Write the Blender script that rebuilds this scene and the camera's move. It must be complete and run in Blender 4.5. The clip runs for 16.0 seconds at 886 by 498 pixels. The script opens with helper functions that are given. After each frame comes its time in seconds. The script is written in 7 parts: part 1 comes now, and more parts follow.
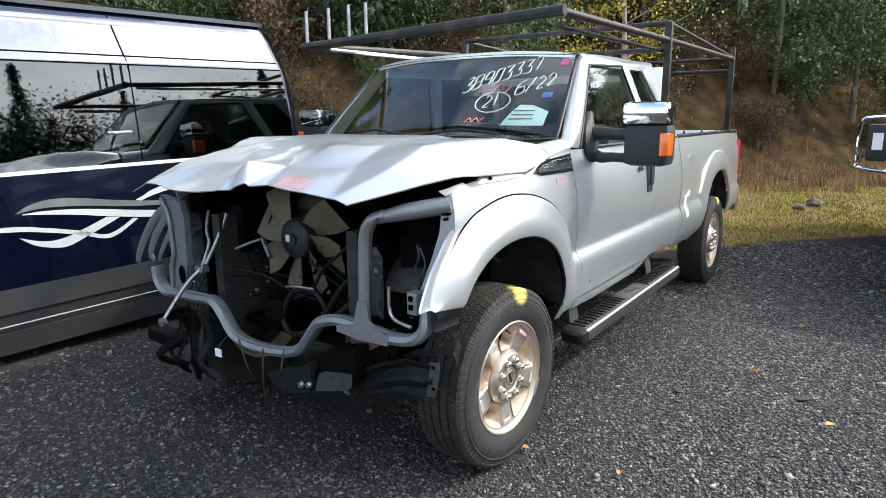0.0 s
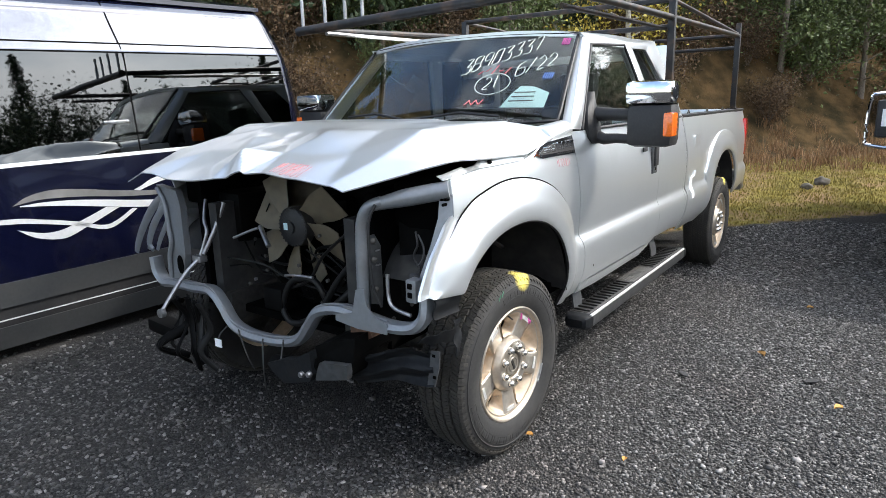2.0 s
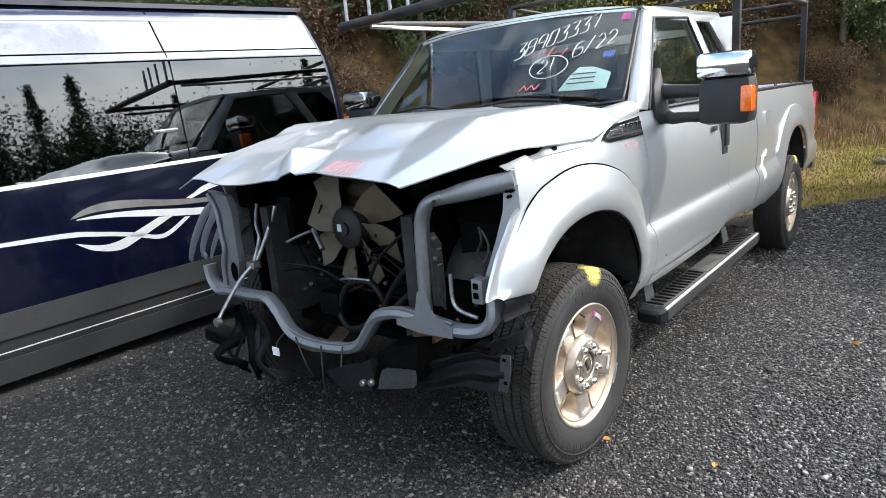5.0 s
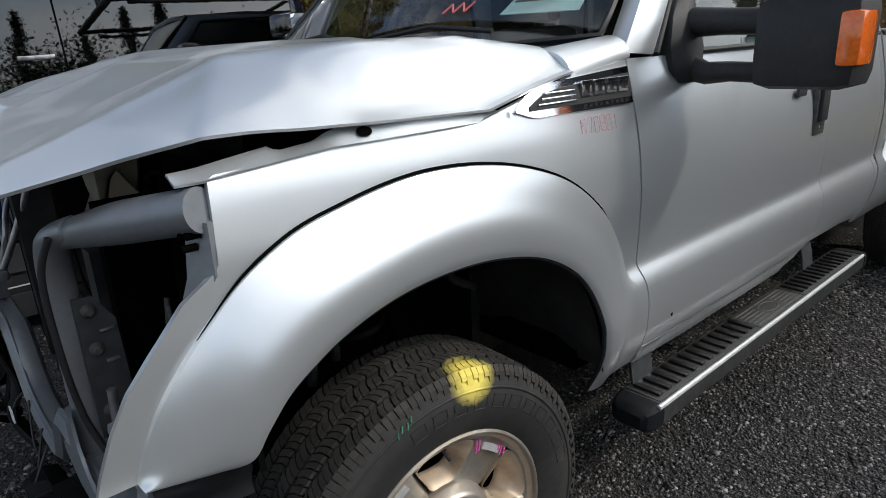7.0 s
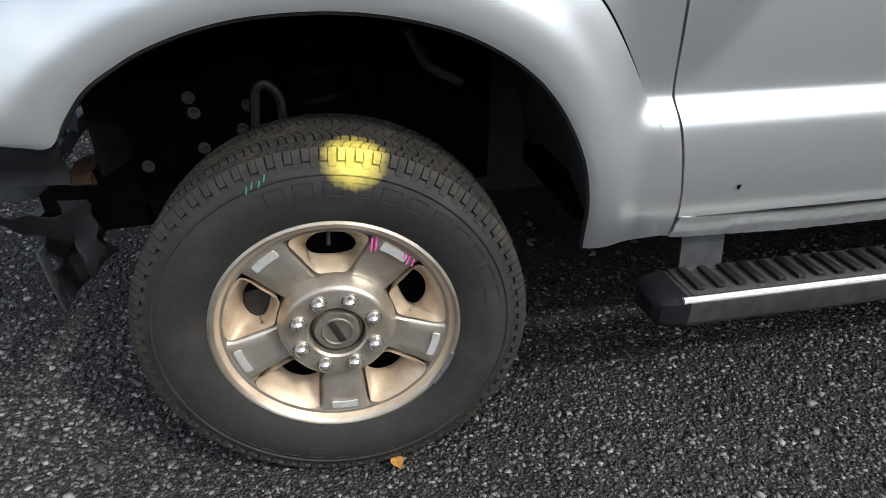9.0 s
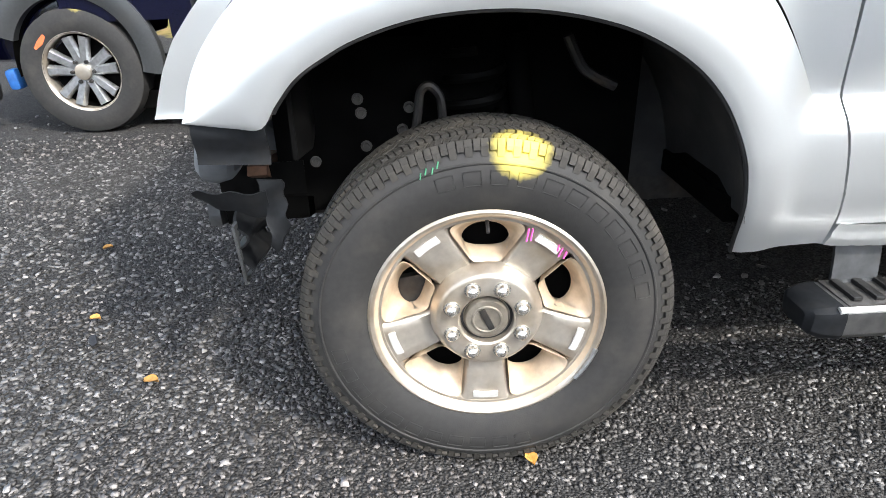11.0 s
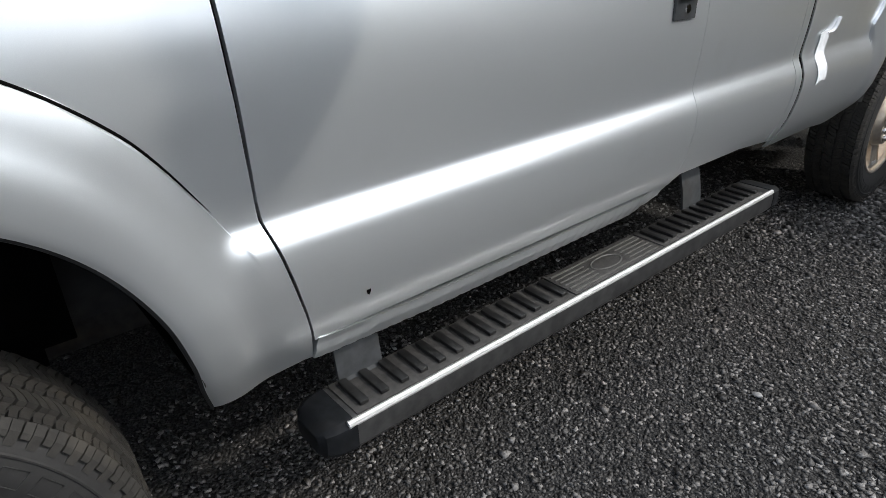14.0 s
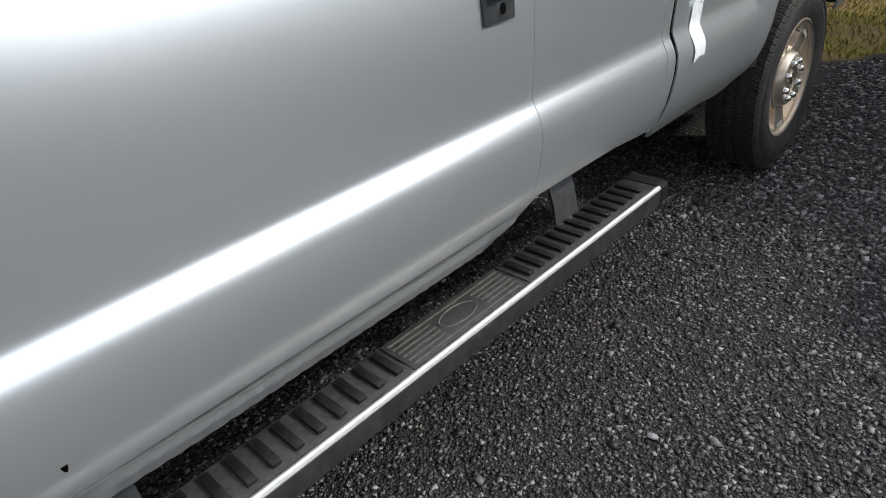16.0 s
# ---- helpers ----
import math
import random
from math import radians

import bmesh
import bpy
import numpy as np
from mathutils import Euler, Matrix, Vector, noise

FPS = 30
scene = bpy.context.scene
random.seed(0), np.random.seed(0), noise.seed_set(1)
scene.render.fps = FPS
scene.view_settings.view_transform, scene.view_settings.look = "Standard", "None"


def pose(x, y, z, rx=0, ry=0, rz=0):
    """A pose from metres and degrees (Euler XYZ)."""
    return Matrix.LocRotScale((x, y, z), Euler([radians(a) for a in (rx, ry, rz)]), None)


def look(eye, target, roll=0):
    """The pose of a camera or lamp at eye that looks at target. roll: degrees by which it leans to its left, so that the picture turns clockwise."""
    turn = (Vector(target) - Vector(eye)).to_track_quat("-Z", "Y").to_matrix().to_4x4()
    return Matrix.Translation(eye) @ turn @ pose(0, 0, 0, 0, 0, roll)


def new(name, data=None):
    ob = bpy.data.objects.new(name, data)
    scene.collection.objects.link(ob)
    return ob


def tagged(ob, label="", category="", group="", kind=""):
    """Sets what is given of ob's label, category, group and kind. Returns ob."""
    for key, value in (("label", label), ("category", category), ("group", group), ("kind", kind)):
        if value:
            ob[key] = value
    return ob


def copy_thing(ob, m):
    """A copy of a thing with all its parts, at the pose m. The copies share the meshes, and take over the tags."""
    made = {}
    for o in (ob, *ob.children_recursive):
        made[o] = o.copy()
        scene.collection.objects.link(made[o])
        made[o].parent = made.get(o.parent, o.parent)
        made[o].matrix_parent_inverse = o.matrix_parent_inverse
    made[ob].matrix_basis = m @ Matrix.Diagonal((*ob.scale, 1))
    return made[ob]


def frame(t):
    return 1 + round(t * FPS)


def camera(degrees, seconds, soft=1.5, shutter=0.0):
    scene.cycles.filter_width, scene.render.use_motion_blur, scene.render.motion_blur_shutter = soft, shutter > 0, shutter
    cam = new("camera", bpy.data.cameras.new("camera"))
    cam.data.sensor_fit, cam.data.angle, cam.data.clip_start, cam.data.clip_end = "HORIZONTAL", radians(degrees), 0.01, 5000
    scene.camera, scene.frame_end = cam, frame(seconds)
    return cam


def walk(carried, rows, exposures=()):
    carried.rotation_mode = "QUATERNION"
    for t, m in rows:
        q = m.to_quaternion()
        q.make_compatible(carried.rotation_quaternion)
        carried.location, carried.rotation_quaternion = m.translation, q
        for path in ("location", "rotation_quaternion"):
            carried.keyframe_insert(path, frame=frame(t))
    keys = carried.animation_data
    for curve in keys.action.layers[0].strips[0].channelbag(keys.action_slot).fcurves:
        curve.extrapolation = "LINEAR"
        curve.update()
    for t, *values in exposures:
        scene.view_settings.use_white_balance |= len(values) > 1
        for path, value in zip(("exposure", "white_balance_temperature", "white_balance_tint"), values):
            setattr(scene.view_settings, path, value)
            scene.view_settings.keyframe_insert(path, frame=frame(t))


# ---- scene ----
cam = camera(70.6, 16.0, soft=0.75)
PATH = [
    (0, (2.289, -2.412, 1.603), (1.16, -0.812, 1.197), -0.5),
    (0.5, (2.289, -2.412, 1.61), (1.159, -0.81, 1.214), -0.4),
    (1, (2.287, -2.401, 1.621), (1.161, -0.796, 1.226), -0.3),
    (1.5, (2.279, -2.394, 1.588), (1.151, -0.802, 1.15), 0.0),
    (2, (2.282, -2.357, 1.599), (1.143, -0.776, 1.145), -1.5),
    (2.5, (2.281, -2.34, 1.597), (1.145, -0.75, 1.172), -3.1),
    (3, (2.269, -2.357, 1.607), (1.095, -0.806, 1.143), -2.8),
    (3.5, (2.282, -2.416, 1.612), (1.109, -0.85, 1.201), -4.3),
    (4, (2.254, -2.433, 1.615), (1.047, -0.887, 1.221), -3.9),
    (4.5, (2.211, -2.406, 1.597), (1.001, -0.873, 1.167), -4.3),
    (6.8, (1.828, -0.933, 1.477), (0.313, 0.261, 0.95), -5.4),
    (7, (1.837, -0.75, 1.493), (0.399, 0.495, 0.874), -2.8),
    (7.5, (1.825, -0.476, 1.471), (0.405, 0.745, 0.769), -5.1),
    (8, (1.804, -0.206, 1.442), (0.351, 0.963, 0.72), 0.9),
    (8.5, (1.989, -0.027, 1.281), (0.344, 0.832, 0.536), -2.6),
    (9, (2.084, 0.003, 1.247), (0.376, 0.346, 0.263), -0.0),
    (9.5, (2.135, -0.168, 1.192), (0.387, 0.003, 0.235), -2.4),
    (9.7, (2.17, -0.178, 1.196), (0.387, -0.08, 0.295), -2.8),
    (11.8, (2.138, -0.132, 1.167), (0.341, -0.028, 0.296), -0.9),
    (12, (2.118, -0.119, 1.162), (0.341, -0.019, 0.249), -1.6),
    (12.5, (2.102, -0.1, 1.198), (0.311, -0.097, 0.306), -3.1),
    (13, (2.042, -0.109, 1.232), (0.217, 0.03, 0.426), -2.7),
    (13.5, (1.922, 0.059, 1.317), (0.394, 0.994, 0.428), -1.3),
    (14, (1.889, 0.317, 1.329), (0.523, 1.456, 0.414), -1.1),
    (14.5, (1.94, 0.472, 1.31), (0.553, 1.492, 0.293), -9.7),
    (15, (1.857, 0.666, 1.347), (0.743, 1.947, 0.291), -3.2),
    (15.5, (1.783, 0.839, 1.371), (0.556, 2.045, 0.35), -7.4),
    (16, (1.842, 0.848, 1.371), (0.598, 2.039, 0.355), -6.0),
]
EXPOSURES = [(0.0, 1.2), (4.7, 1.25), (6.8, 0.2), (7.5, -0.45), (8.0, -0.45), (8.5, -0.5), (9.0, 0.4), (9.5, 1.85), (12.0, 1.6), (12.5, 1.75), (13.0, 1.35), (13.8, 0.45), (14.5, 0.15), (15.0, 0.68), (15.5, 0.55), (16.0, 0.3)]
walk(cam, [(t, look(eye, target, roll)) for t, eye, target, roll in PATH], EXPOSURES)

# ---- light ----
SUN = Vector((0.563, 0.485, 0.640)).normalized()
world = bpy.data.worlds.new("sky")
scene.world = world
world.use_nodes = True
wn, wl = world.node_tree.nodes, world.node_tree.links
wn.clear()
sky = wn.new("ShaderNodeTexSky")
sky.sky_type, sky.sun_disc = "NISHITA", False
sky.sun_elevation, sky.sun_rotation = math.asin(SUN.z), math.atan2(SUN.x, SUN.y)
w_co, w_map = wn.new("ShaderNodeTexCoord"), wn.new("ShaderNodeMapping")
w_map.inputs["Scale"].default_value = (1.0, 1.0, 2.6)
w_cloud, w_ramp, w_mix = wn.new("ShaderNodeTexNoise"), wn.new("ShaderNodeValToRGB"), wn.new("ShaderNodeMix")
w_cloud.inputs["Scale"].default_value, w_cloud.inputs["Detail"].default_value = 2.6, 6.0
w_ramp.color_ramp.elements[0].position, w_ramp.color_ramp.elements[1].position = 0.43, 0.61
w_mix.data_type = "RGBA"
w_bg, w_out = wn.new("ShaderNodeBackground"), wn.new("ShaderNodeOutputWorld")
w_bg.inputs["Strength"].default_value = 0.15
wl.new(w_co.outputs["Generated"], w_map.inputs["Vector"])
wl.new(w_map.outputs["Vector"], w_cloud.inputs["Vector"])
# the cloud thickens towards the sun
w_dot, w_add = wn.new("ShaderNodeVectorMath"), wn.new("ShaderNodeMath")
w_dot.operation, w_add.operation = "DOT_PRODUCT", "MULTIPLY_ADD"
w_dot.inputs[1].default_value = (0.82, 0.57, 0)
w_add.inputs[1].default_value = 0.09
wl.new(w_co.outputs["Generated"], w_dot.inputs[0])
wl.new(w_dot.outputs["Value"], w_add.inputs[0])
wl.new(w_cloud.outputs["Fac"], w_add.inputs[2])
wl.new(w_add.outputs[0], w_ramp.inputs["Fac"])
# and is brightest round it
w_sun, w_pow, w_lit = wn.new("ShaderNodeVectorMath"), wn.new("ShaderNodeMath"), wn.new("ShaderNodeMath")
w_sun.operation, w_pow.operation, w_lit.operation = "DOT_PRODUCT", "POWER", "MULTIPLY_ADD"
w_sun.inputs[1].default_value = SUN
w_sun_up = wn.new("ShaderNodeMath")
w_sun_up.operation = "MAXIMUM"
w_sun_up.inputs[1].default_value, w_pow.inputs[1].default_value = 0.0, 5.0
w_lit.inputs[1].default_value, w_lit.inputs[2].default_value = 2.2, 0.90
w_tint = wn.new("ShaderNodeVectorMath")
w_tint.operation = "SCALE"
w_tint.inputs[0].default_value = (7.6, 7.75, 8.0)
wl.new(w_co.outputs["Generated"], w_sun.inputs[0])
wl.new(w_sun.outputs["Value"], w_sun_up.inputs[0])
wl.new(w_sun_up.outputs[0], w_pow.inputs[0])
wl.new(w_pow.outputs[0], w_lit.inputs[0])
wl.new(w_lit.outputs[0], w_tint.inputs["Scale"])
wl.new(w_tint.outputs["Vector"], w_mix.inputs["B"])
wl.new(w_ramp.outputs["Color"], w_mix.inputs["Factor"])
wl.new(sky.outputs["Color"], w_mix.inputs["A"])
wl.new(w_mix.outputs["Result"], w_bg.inputs["Color"])
wl.new(w_bg.outputs["Background"], w_out.inputs["Surface"])
sun = new("sun", bpy.data.lights.new("sun", "SUN"))
sun.data.energy, sun.data.angle, sun.data.color = 1.7, radians(4), (1.0, 0.95, 0.87)
sun.matrix_world = look(SUN * 40, (0, 0, 0))


# ---- materials ----
def material(name, base, rough=0.5, metal=0.0, vary=0.0, scale=20.0, bump=0.0, bump_scale=60.0, dirt=None, dirt_amount=0.0,
             dirt_scale=4.0, coat=0.0, rough_vary=0.0, spec=None, random_vary=0.0, island_vary=0.0):
    """A surface with fine variation of its colour, broad dirt, fine relief and uneven gloss."""
    m = bpy.data.materials.new(name)
    m.use_nodes = True
    n, l = m.node_tree.nodes, m.node_tree.links
    b = n["Principled BSDF"]
    b.inputs["Base Color"].default_value = (*base, 1)
    b.inputs["Roughness"].default_value, b.inputs["Metallic"].default_value = rough, metal
    if spec is not None:
        b.inputs["Specular IOR Level"].default_value = spec
    if coat:
        b.inputs["Coat Weight"].default_value, b.inputs["Coat Roughness"].default_value = coat, 0.06
    co = n.new("ShaderNodeTexCoord").outputs["Object"]
    colour = None

    def noise_tex(sc, detail=4.0):
        t = n.new("ShaderNodeTexNoise")
        t.inputs["Scale"].default_value, t.inputs["Detail"].default_value = sc, detail
        l.new(co, t.inputs["Vector"])
        return t.outputs["Fac"]

    def mix(fac, a, c, blend="MIX"):
        x = n.new("ShaderNodeMix")
        x.data_type, x.blend_type = "RGBA", blend
        if isinstance(fac, float):
            x.inputs["Factor"].default_value = fac
        else:
            l.new(fac, x.inputs["Factor"])
        for key, v in (("A", a), ("B", c)):
            if isinstance(v, tuple):
                x.inputs[key].default_value = (*v, 1)
            else:
                l.new(v, x.inputs[key])
        return x.outputs["Result"]

    def ramp(fac, lo, hi):
        r = n.new("ShaderNodeMapRange")
        r.inputs["From Min"].default_value, r.inputs["From Max"].default_value = lo, hi
        l.new(fac, r.inputs["Value"])
        return r.outputs["Result"]

    colour = base
    if vary:
        colour = mix(ramp(noise_tex(scale), 0.3, 0.7), tuple(c * (1 - vary) for c in base), tuple(min(1, c * (1 + vary)) for c in base))
    if random_vary or island_vary:
        src = n.new("ShaderNodeObjectInfo").outputs["Random"] if random_vary else n.new("ShaderNodeNewGeometry").outputs["Random Per Island"]
        amount = random_vary or island_vary
        tint = mix(src, tuple([1 - amount] * 3), tuple([1 + amount] * 3))
        colour = mix(1.0, colour, tint, "MULTIPLY")
    if dirt:
        fac = ramp(noise_tex(dirt_scale, 8.0), 0.62 - 0.3 * dirt_amount, 0.75)
        x = n.new("ShaderNodeMath")
        x.operation = "MULTIPLY"
        x.inputs[1].default_value = dirt_amount
        l.new(fac, x.inputs[0])
        colour = mix(x.outputs[0], colour, dirt)
    if not isinstance(colour, tuple):
        l.new(colour, b.inputs["Base Color"])
    if rough_vary:
        r = n.new("ShaderNodeMapRange")
        r.inputs["To Min"].default_value, r.inputs["To Max"].default_value = max(0.02, rough - rough_vary), min(1, rough + rough_vary)
        l.new(noise_tex(scale * 0.5, 6.0), r.inputs["Value"])
        l.new(r.outputs["Result"], b.inputs["Roughness"])
    if bump:
        u = n.new("ShaderNodeBump")
        u.inputs["Strength"].default_value, u.inputs["Distance"].default_value = bump, 0.004
        l.new(noise_tex(bump_scale, 6.0), u.inputs["Height"])
        l.new(u.outputs["Normal"], b.inputs["Normal"])
    return m


def spray(m, paint, at, radius):
    """A patch of sprayed paint with a ragged, misty edge on a material."""
    n, l = m.node_tree.nodes, m.node_tree.links
    b = n["Principled BSDF"]
    old = b.inputs["Base Color"].links[0].from_socket
    co = n.new("ShaderNodeTexCoord").outputs["Object"]
    far = n.new("ShaderNodeVectorMath")
    far.operation = "DISTANCE"
    far.inputs[1].default_value = at
    l.new(co, far.inputs[0])
    t = n.new("ShaderNodeTexNoise")
    t.inputs["Scale"].default_value, t.inputs["Detail"].default_value = 70.0, 6.0
    l.new(co, t.inputs["Vector"])
    add = n.new("ShaderNodeMath")
    add.operation = "MULTIPLY_ADD"
    add.inputs[1].default_value = radius * 0.5
    l.new(t.outputs["Fac"], add.inputs[0])
    l.new(far.outputs["Value"], add.inputs[2])
    r = n.new("ShaderNodeMapRange")
    r.inputs["From Min"].default_value, r.inputs["From Max"].default_value = radius * 1.85, radius * 0.95
    l.new(add.outputs[0], r.inputs["Value"])
    x = n.new("ShaderNodeMix")
    x.data_type = "RGBA"
    x.inputs["B"].default_value = (*paint, 1)
    l.new(r.outputs["Result"], x.inputs["Factor"])
    l.new(old, x.inputs["A"])
    l.new(x.outputs["Result"], b.inputs["Base Color"])


def glass(name, tint, rough=0.0):
    m = bpy.data.materials.new(name)
    m.use_nodes = True
    b = m.node_tree.nodes["Principled BSDF"]
    b.inputs["Base Color"].default_value = (*tint, 1)
    b.inputs["Roughness"].default_value, b.inputs["Transmission Weight"].default_value, b.inputs["IOR"].default_value = rough, 1.0, 1.45
    return m


PAINT = material("silver_paint", (0.80, 0.83, 0.84), 0.30, 0.77, vary=0.02, scale=900, dirt=(0.42, 0.41, 0.38), dirt_amount=0.12, dirt_scale=3, coat=0.6, rough_vary=0.03)
# dull silver of the nose parts, darkened to hold some of their shade
PAINT_DULL = material("shaded_dull_silver", (0.235, 0.25, 0.27), 0.45, 0.5, vary=0.06, scale=60, dirt=(0.22, 0.18, 0.14), dirt_amount=0.35, dirt_scale=9)
BLACK_PLASTIC = material("black_plastic", (0.014, 0.014, 0.015), 0.55, vary=0.25, scale=90, bump=0.15, bump_scale=700, dirt=(0.055, 0.052, 0.047), dirt_amount=0.22, dirt_scale=14)
DARK_METAL = material("dark_metal", (0.03, 0.029, 0.028), 0.55, 0.4, vary=0.4, scale=40, dirt=(0.10, 0.07, 0.045), dirt_amount=0.4, dirt_scale=16)
# near-black for holes, seams and sheets that stand in for deep shade
BLACK_HOLE = material("hole_shade_black", (0.0025, 0.0025, 0.0025), 0.85, vary=0.4, scale=12, spec=0.02)
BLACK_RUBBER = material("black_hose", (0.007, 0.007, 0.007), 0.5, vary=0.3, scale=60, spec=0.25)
LINER = material("wheel_liner", (0.018, 0.018, 0.0185), 0.7, vary=0.35, scale=18, bump=0.2, bump_scale=240, dirt=(0.10, 0.09, 0.075), dirt_amount=0.4, dirt_scale=7)
RUBBER = material("tyre_rubber", (0.019, 0.0185, 0.018), 0.72, vary=0.2, scale=60, bump=0.1, bump_scale=300, dirt=(0.072, 0.065, 0.055), dirt_amount=0.35, dirt_scale=9)
TREAD = material("tread_rubber", (0.024, 0.022, 0.019), 0.8, vary=0.3, scale=50, bump=0.2, bump_scale=200, dirt=(0.085, 0.073, 0.055), dirt_amount=0.4, dirt_scale=12)
for rubber in (RUBBER, TREAD):
    spray(rubber, (0.80, 0.66, 0.13), (0.118, 0.064, 0.398), 0.042)
ALLOY = material("wheel_alloy", (0.52, 0.48, 0.42), 0.36, 0.75, vary=0.08, scale=60, dirt=(0.34, 0.24, 0.13), dirt_amount=0.7, dirt_scale=9, rough_vary=0.08)
CAP = material("grimy_hub_cap", (0.27, 0.245, 0.205), 0.45, 0.6, vary=0.3, scale=60, dirt=(0.08, 0.06, 0.04), dirt_amount=0.6, dirt_scale=30)
NUT = material("dull_chrome", (0.62, 0.60, 0.56), 0.22, 0.9, vary=0.12, scale=60)
BRIGHT = material("bright_alloy", (0.72, 0.72, 0.70), 0.35, 0.5, vary=0.08, scale=60)
ALLOY_DUSTY = material("brake_dust_alloy", (0.56, 0.45, 0.33), 0.5, 0.35, vary=0.2, scale=25, dirt=(0.30, 0.18, 0.09), dirt_amount=0.5, dirt_scale=12)
CHROME = material("chrome", (0.80, 0.81, 0.82), 0.08, 1.0, vary=0.04, scale=40, rough_vary=0.05)
STEP_METAL = material("scuffed_dark_steel", (0.10, 0.10, 0.10), 0.36, 0.7, vary=0.25, scale=30, dirt=(0.035, 0.035, 0.034), dirt_amount=0.5, dirt_scale=14)
STEP_PAD = material("dusty_step_rubber", (0.043, 0.041, 0.039), 0.5, vary=0.35, scale=60, bump=0.15, bump_scale=500, dirt=(0.022, 0.021, 0.020), dirt_amount=0.45, dirt_scale=18)
STEP_RIB = material("black_step_rubber", (0.008, 0.008, 0.008), 0.45, vary=0.3, scale=80, dirt=(0.07, 0.066, 0.06), dirt_amount=0.25, dirt_scale=40)
WORN_EDGE = material("worn_rubber_edge", (0.10, 0.097, 0.09), 0.6, vary=0.3, scale=90)
TORN = material("torn_dark_plastic", (0.0085, 0.0095, 0.011), 0.55, vary=0.3, scale=60, dirt=(0.03, 0.028, 0.025), dirt_amount=0.3, dirt_scale=14, spec=0.2)
CHROME_WORN = material("worn_chrome", (0.42, 0.42, 0.42), 0.3, 0.9, vary=0.3, scale=30, dirt=(0.10, 0.10, 0.095), dirt_amount=0.6, dirt_scale=14)
RACK = material("black_pipe", (0.016, 0.015, 0.015), 0.42, 0.2, vary=0.4, scale=25, dirt=(0.16, 0.085, 0.045), dirt_amount=0.45, dirt_scale=10)
BARE_STEEL = material("bare_steel", (0.36, 0.36, 0.37), 0.4, 0.9, vary=0.25, scale=30, dirt=(0.2, 0.1, 0.05), dirt_amount=0.3)
GLASS = glass("window_glass", (0.78, 0.83, 0.80))
AMBER = material("amber_lens", (0.85, 0.16, 0.015), 0.15, vary=0.15, scale=120, coat=0.8)
RED_LENS = material("red_lens", (0.45, 0.012, 0.012), 0.15, vary=0.1, scale=80, coat=0.8)
MIRROR = material("mirror_face", (0.9, 0.9, 0.9), 0.02, 1.0)
CREAM = material("cream_fan_plastic", (0.145, 0.125, 0.088), 0.5, vary=0.18, scale=20, dirt=(0.14, 0.10, 0.06), dirt_amount=0.5, dirt_scale=10)
FADED_MARK = material("faded_crayon", (0.70, 0.42, 0.44), 0.6, 0.3, vary=0.15, scale=150)
BOLT = material("dull_zinc", (0.065, 0.062, 0.057), 0.6, 0.2, vary=0.2, scale=80)
DUSTY = material("dusty_undercoat", (0.15, 0.13, 0.10), 0.9, vary=0.4, scale=14, dirt=(0.05, 0.045, 0.04), dirt_amount=0.6, dirt_scale=9)
RED_MARK = material("red_crayon", (0.62, 0.16, 0.17), 0.7, vary=0.2, scale=200)
PINK_MARK = material("pink_crayon", (0.75, 0.12, 0.42), 0.7, vary=0.2, scale=200)
WHITE_MARK = material("white_crayon", (0.72, 0.78, 0.72), 0.7, vary=0.1, scale=200)
BLUE_MARK = material("blue_crayon", (0.10, 0.22, 0.65), 0.7, vary=0.1, scale=200)
GREEN_MARK = material("green_crayon", (0.06, 0.24, 0.13), 0.8, vary=0.2, scale=200)
PAPER = material("pale_blue_paper", (0.55, 0.76, 0.80), 0.8, vary=0.04, scale=30)
WHITE_TAPE = material("white_tape", (0.80, 0.82, 0.84), 0.6, vary=0.08, scale=40, bump=0.2, bump_scale=60)
SEAT = material("grey_seat_cloth", (0.06, 0.06, 0.062), 0.9, vary=0.2, scale=80)
DASH = material("dash_plastic", (0.03, 0.03, 0.032), 0.6, vary=0.2, scale=80)
TIN = material("galvanised_steel", (0.45, 0.46, 0.47), 0.38, 0.9, vary=0.2, scale=40)
RUST = material("rusty_steel", (0.11, 0.055, 0.032), 0.85, vary=0.4, scale=30, bump=0.3, bump_scale=120)
NAVY = material("navy_paint", (0.0022, 0.003, 0.014), 0.16, 0.1, vary=0.1, scale=500, coat=0.7, dirt=(0.05, 0.05, 0.06), dirt_amount=0.08)
VAN_GLASS = material("mirrored_window", (0.10, 0.103, 0.103), 0.015, 1.0, vary=0.05, scale=3, bump=0.10, bump_scale=3.0)
DARK_GLASS = glass("tinted_glass", (0.10, 0.11, 0.11))
# near-black metal: the deep shade of the engine bay is in this colour
ENGINE = material("shaded_black_metal", (0.0022, 0.0022, 0.0022), 0.6, 0.0, vary=0.5, scale=25, dirt=(0.007, 0.006, 0.005), dirt_amount=0.3, dirt_scale=14, spec=0.08)
GREY_STEEL = material("grey_bumper_steel", (0.07, 0.074, 0.078), 0.5, 0.5, vary=0.25, scale=30, dirt=(0.06, 0.045, 0.03), dirt_amount=0.4, dirt_scale=12)
VAN_WHITE = material("polished_silver_panel", (0.19, 0.197, 0.215), 0.03, 0.97, vary=0.05, scale=5, bump=1.0, bump_scale=2.6)
VAN_GREY = material("grey_cladding", (0.055, 0.058, 0.06), 0.4, 0.4, vary=0.08, scale=50, dirt=(0.075, 0.07, 0.065), dirt_amount=0.3)
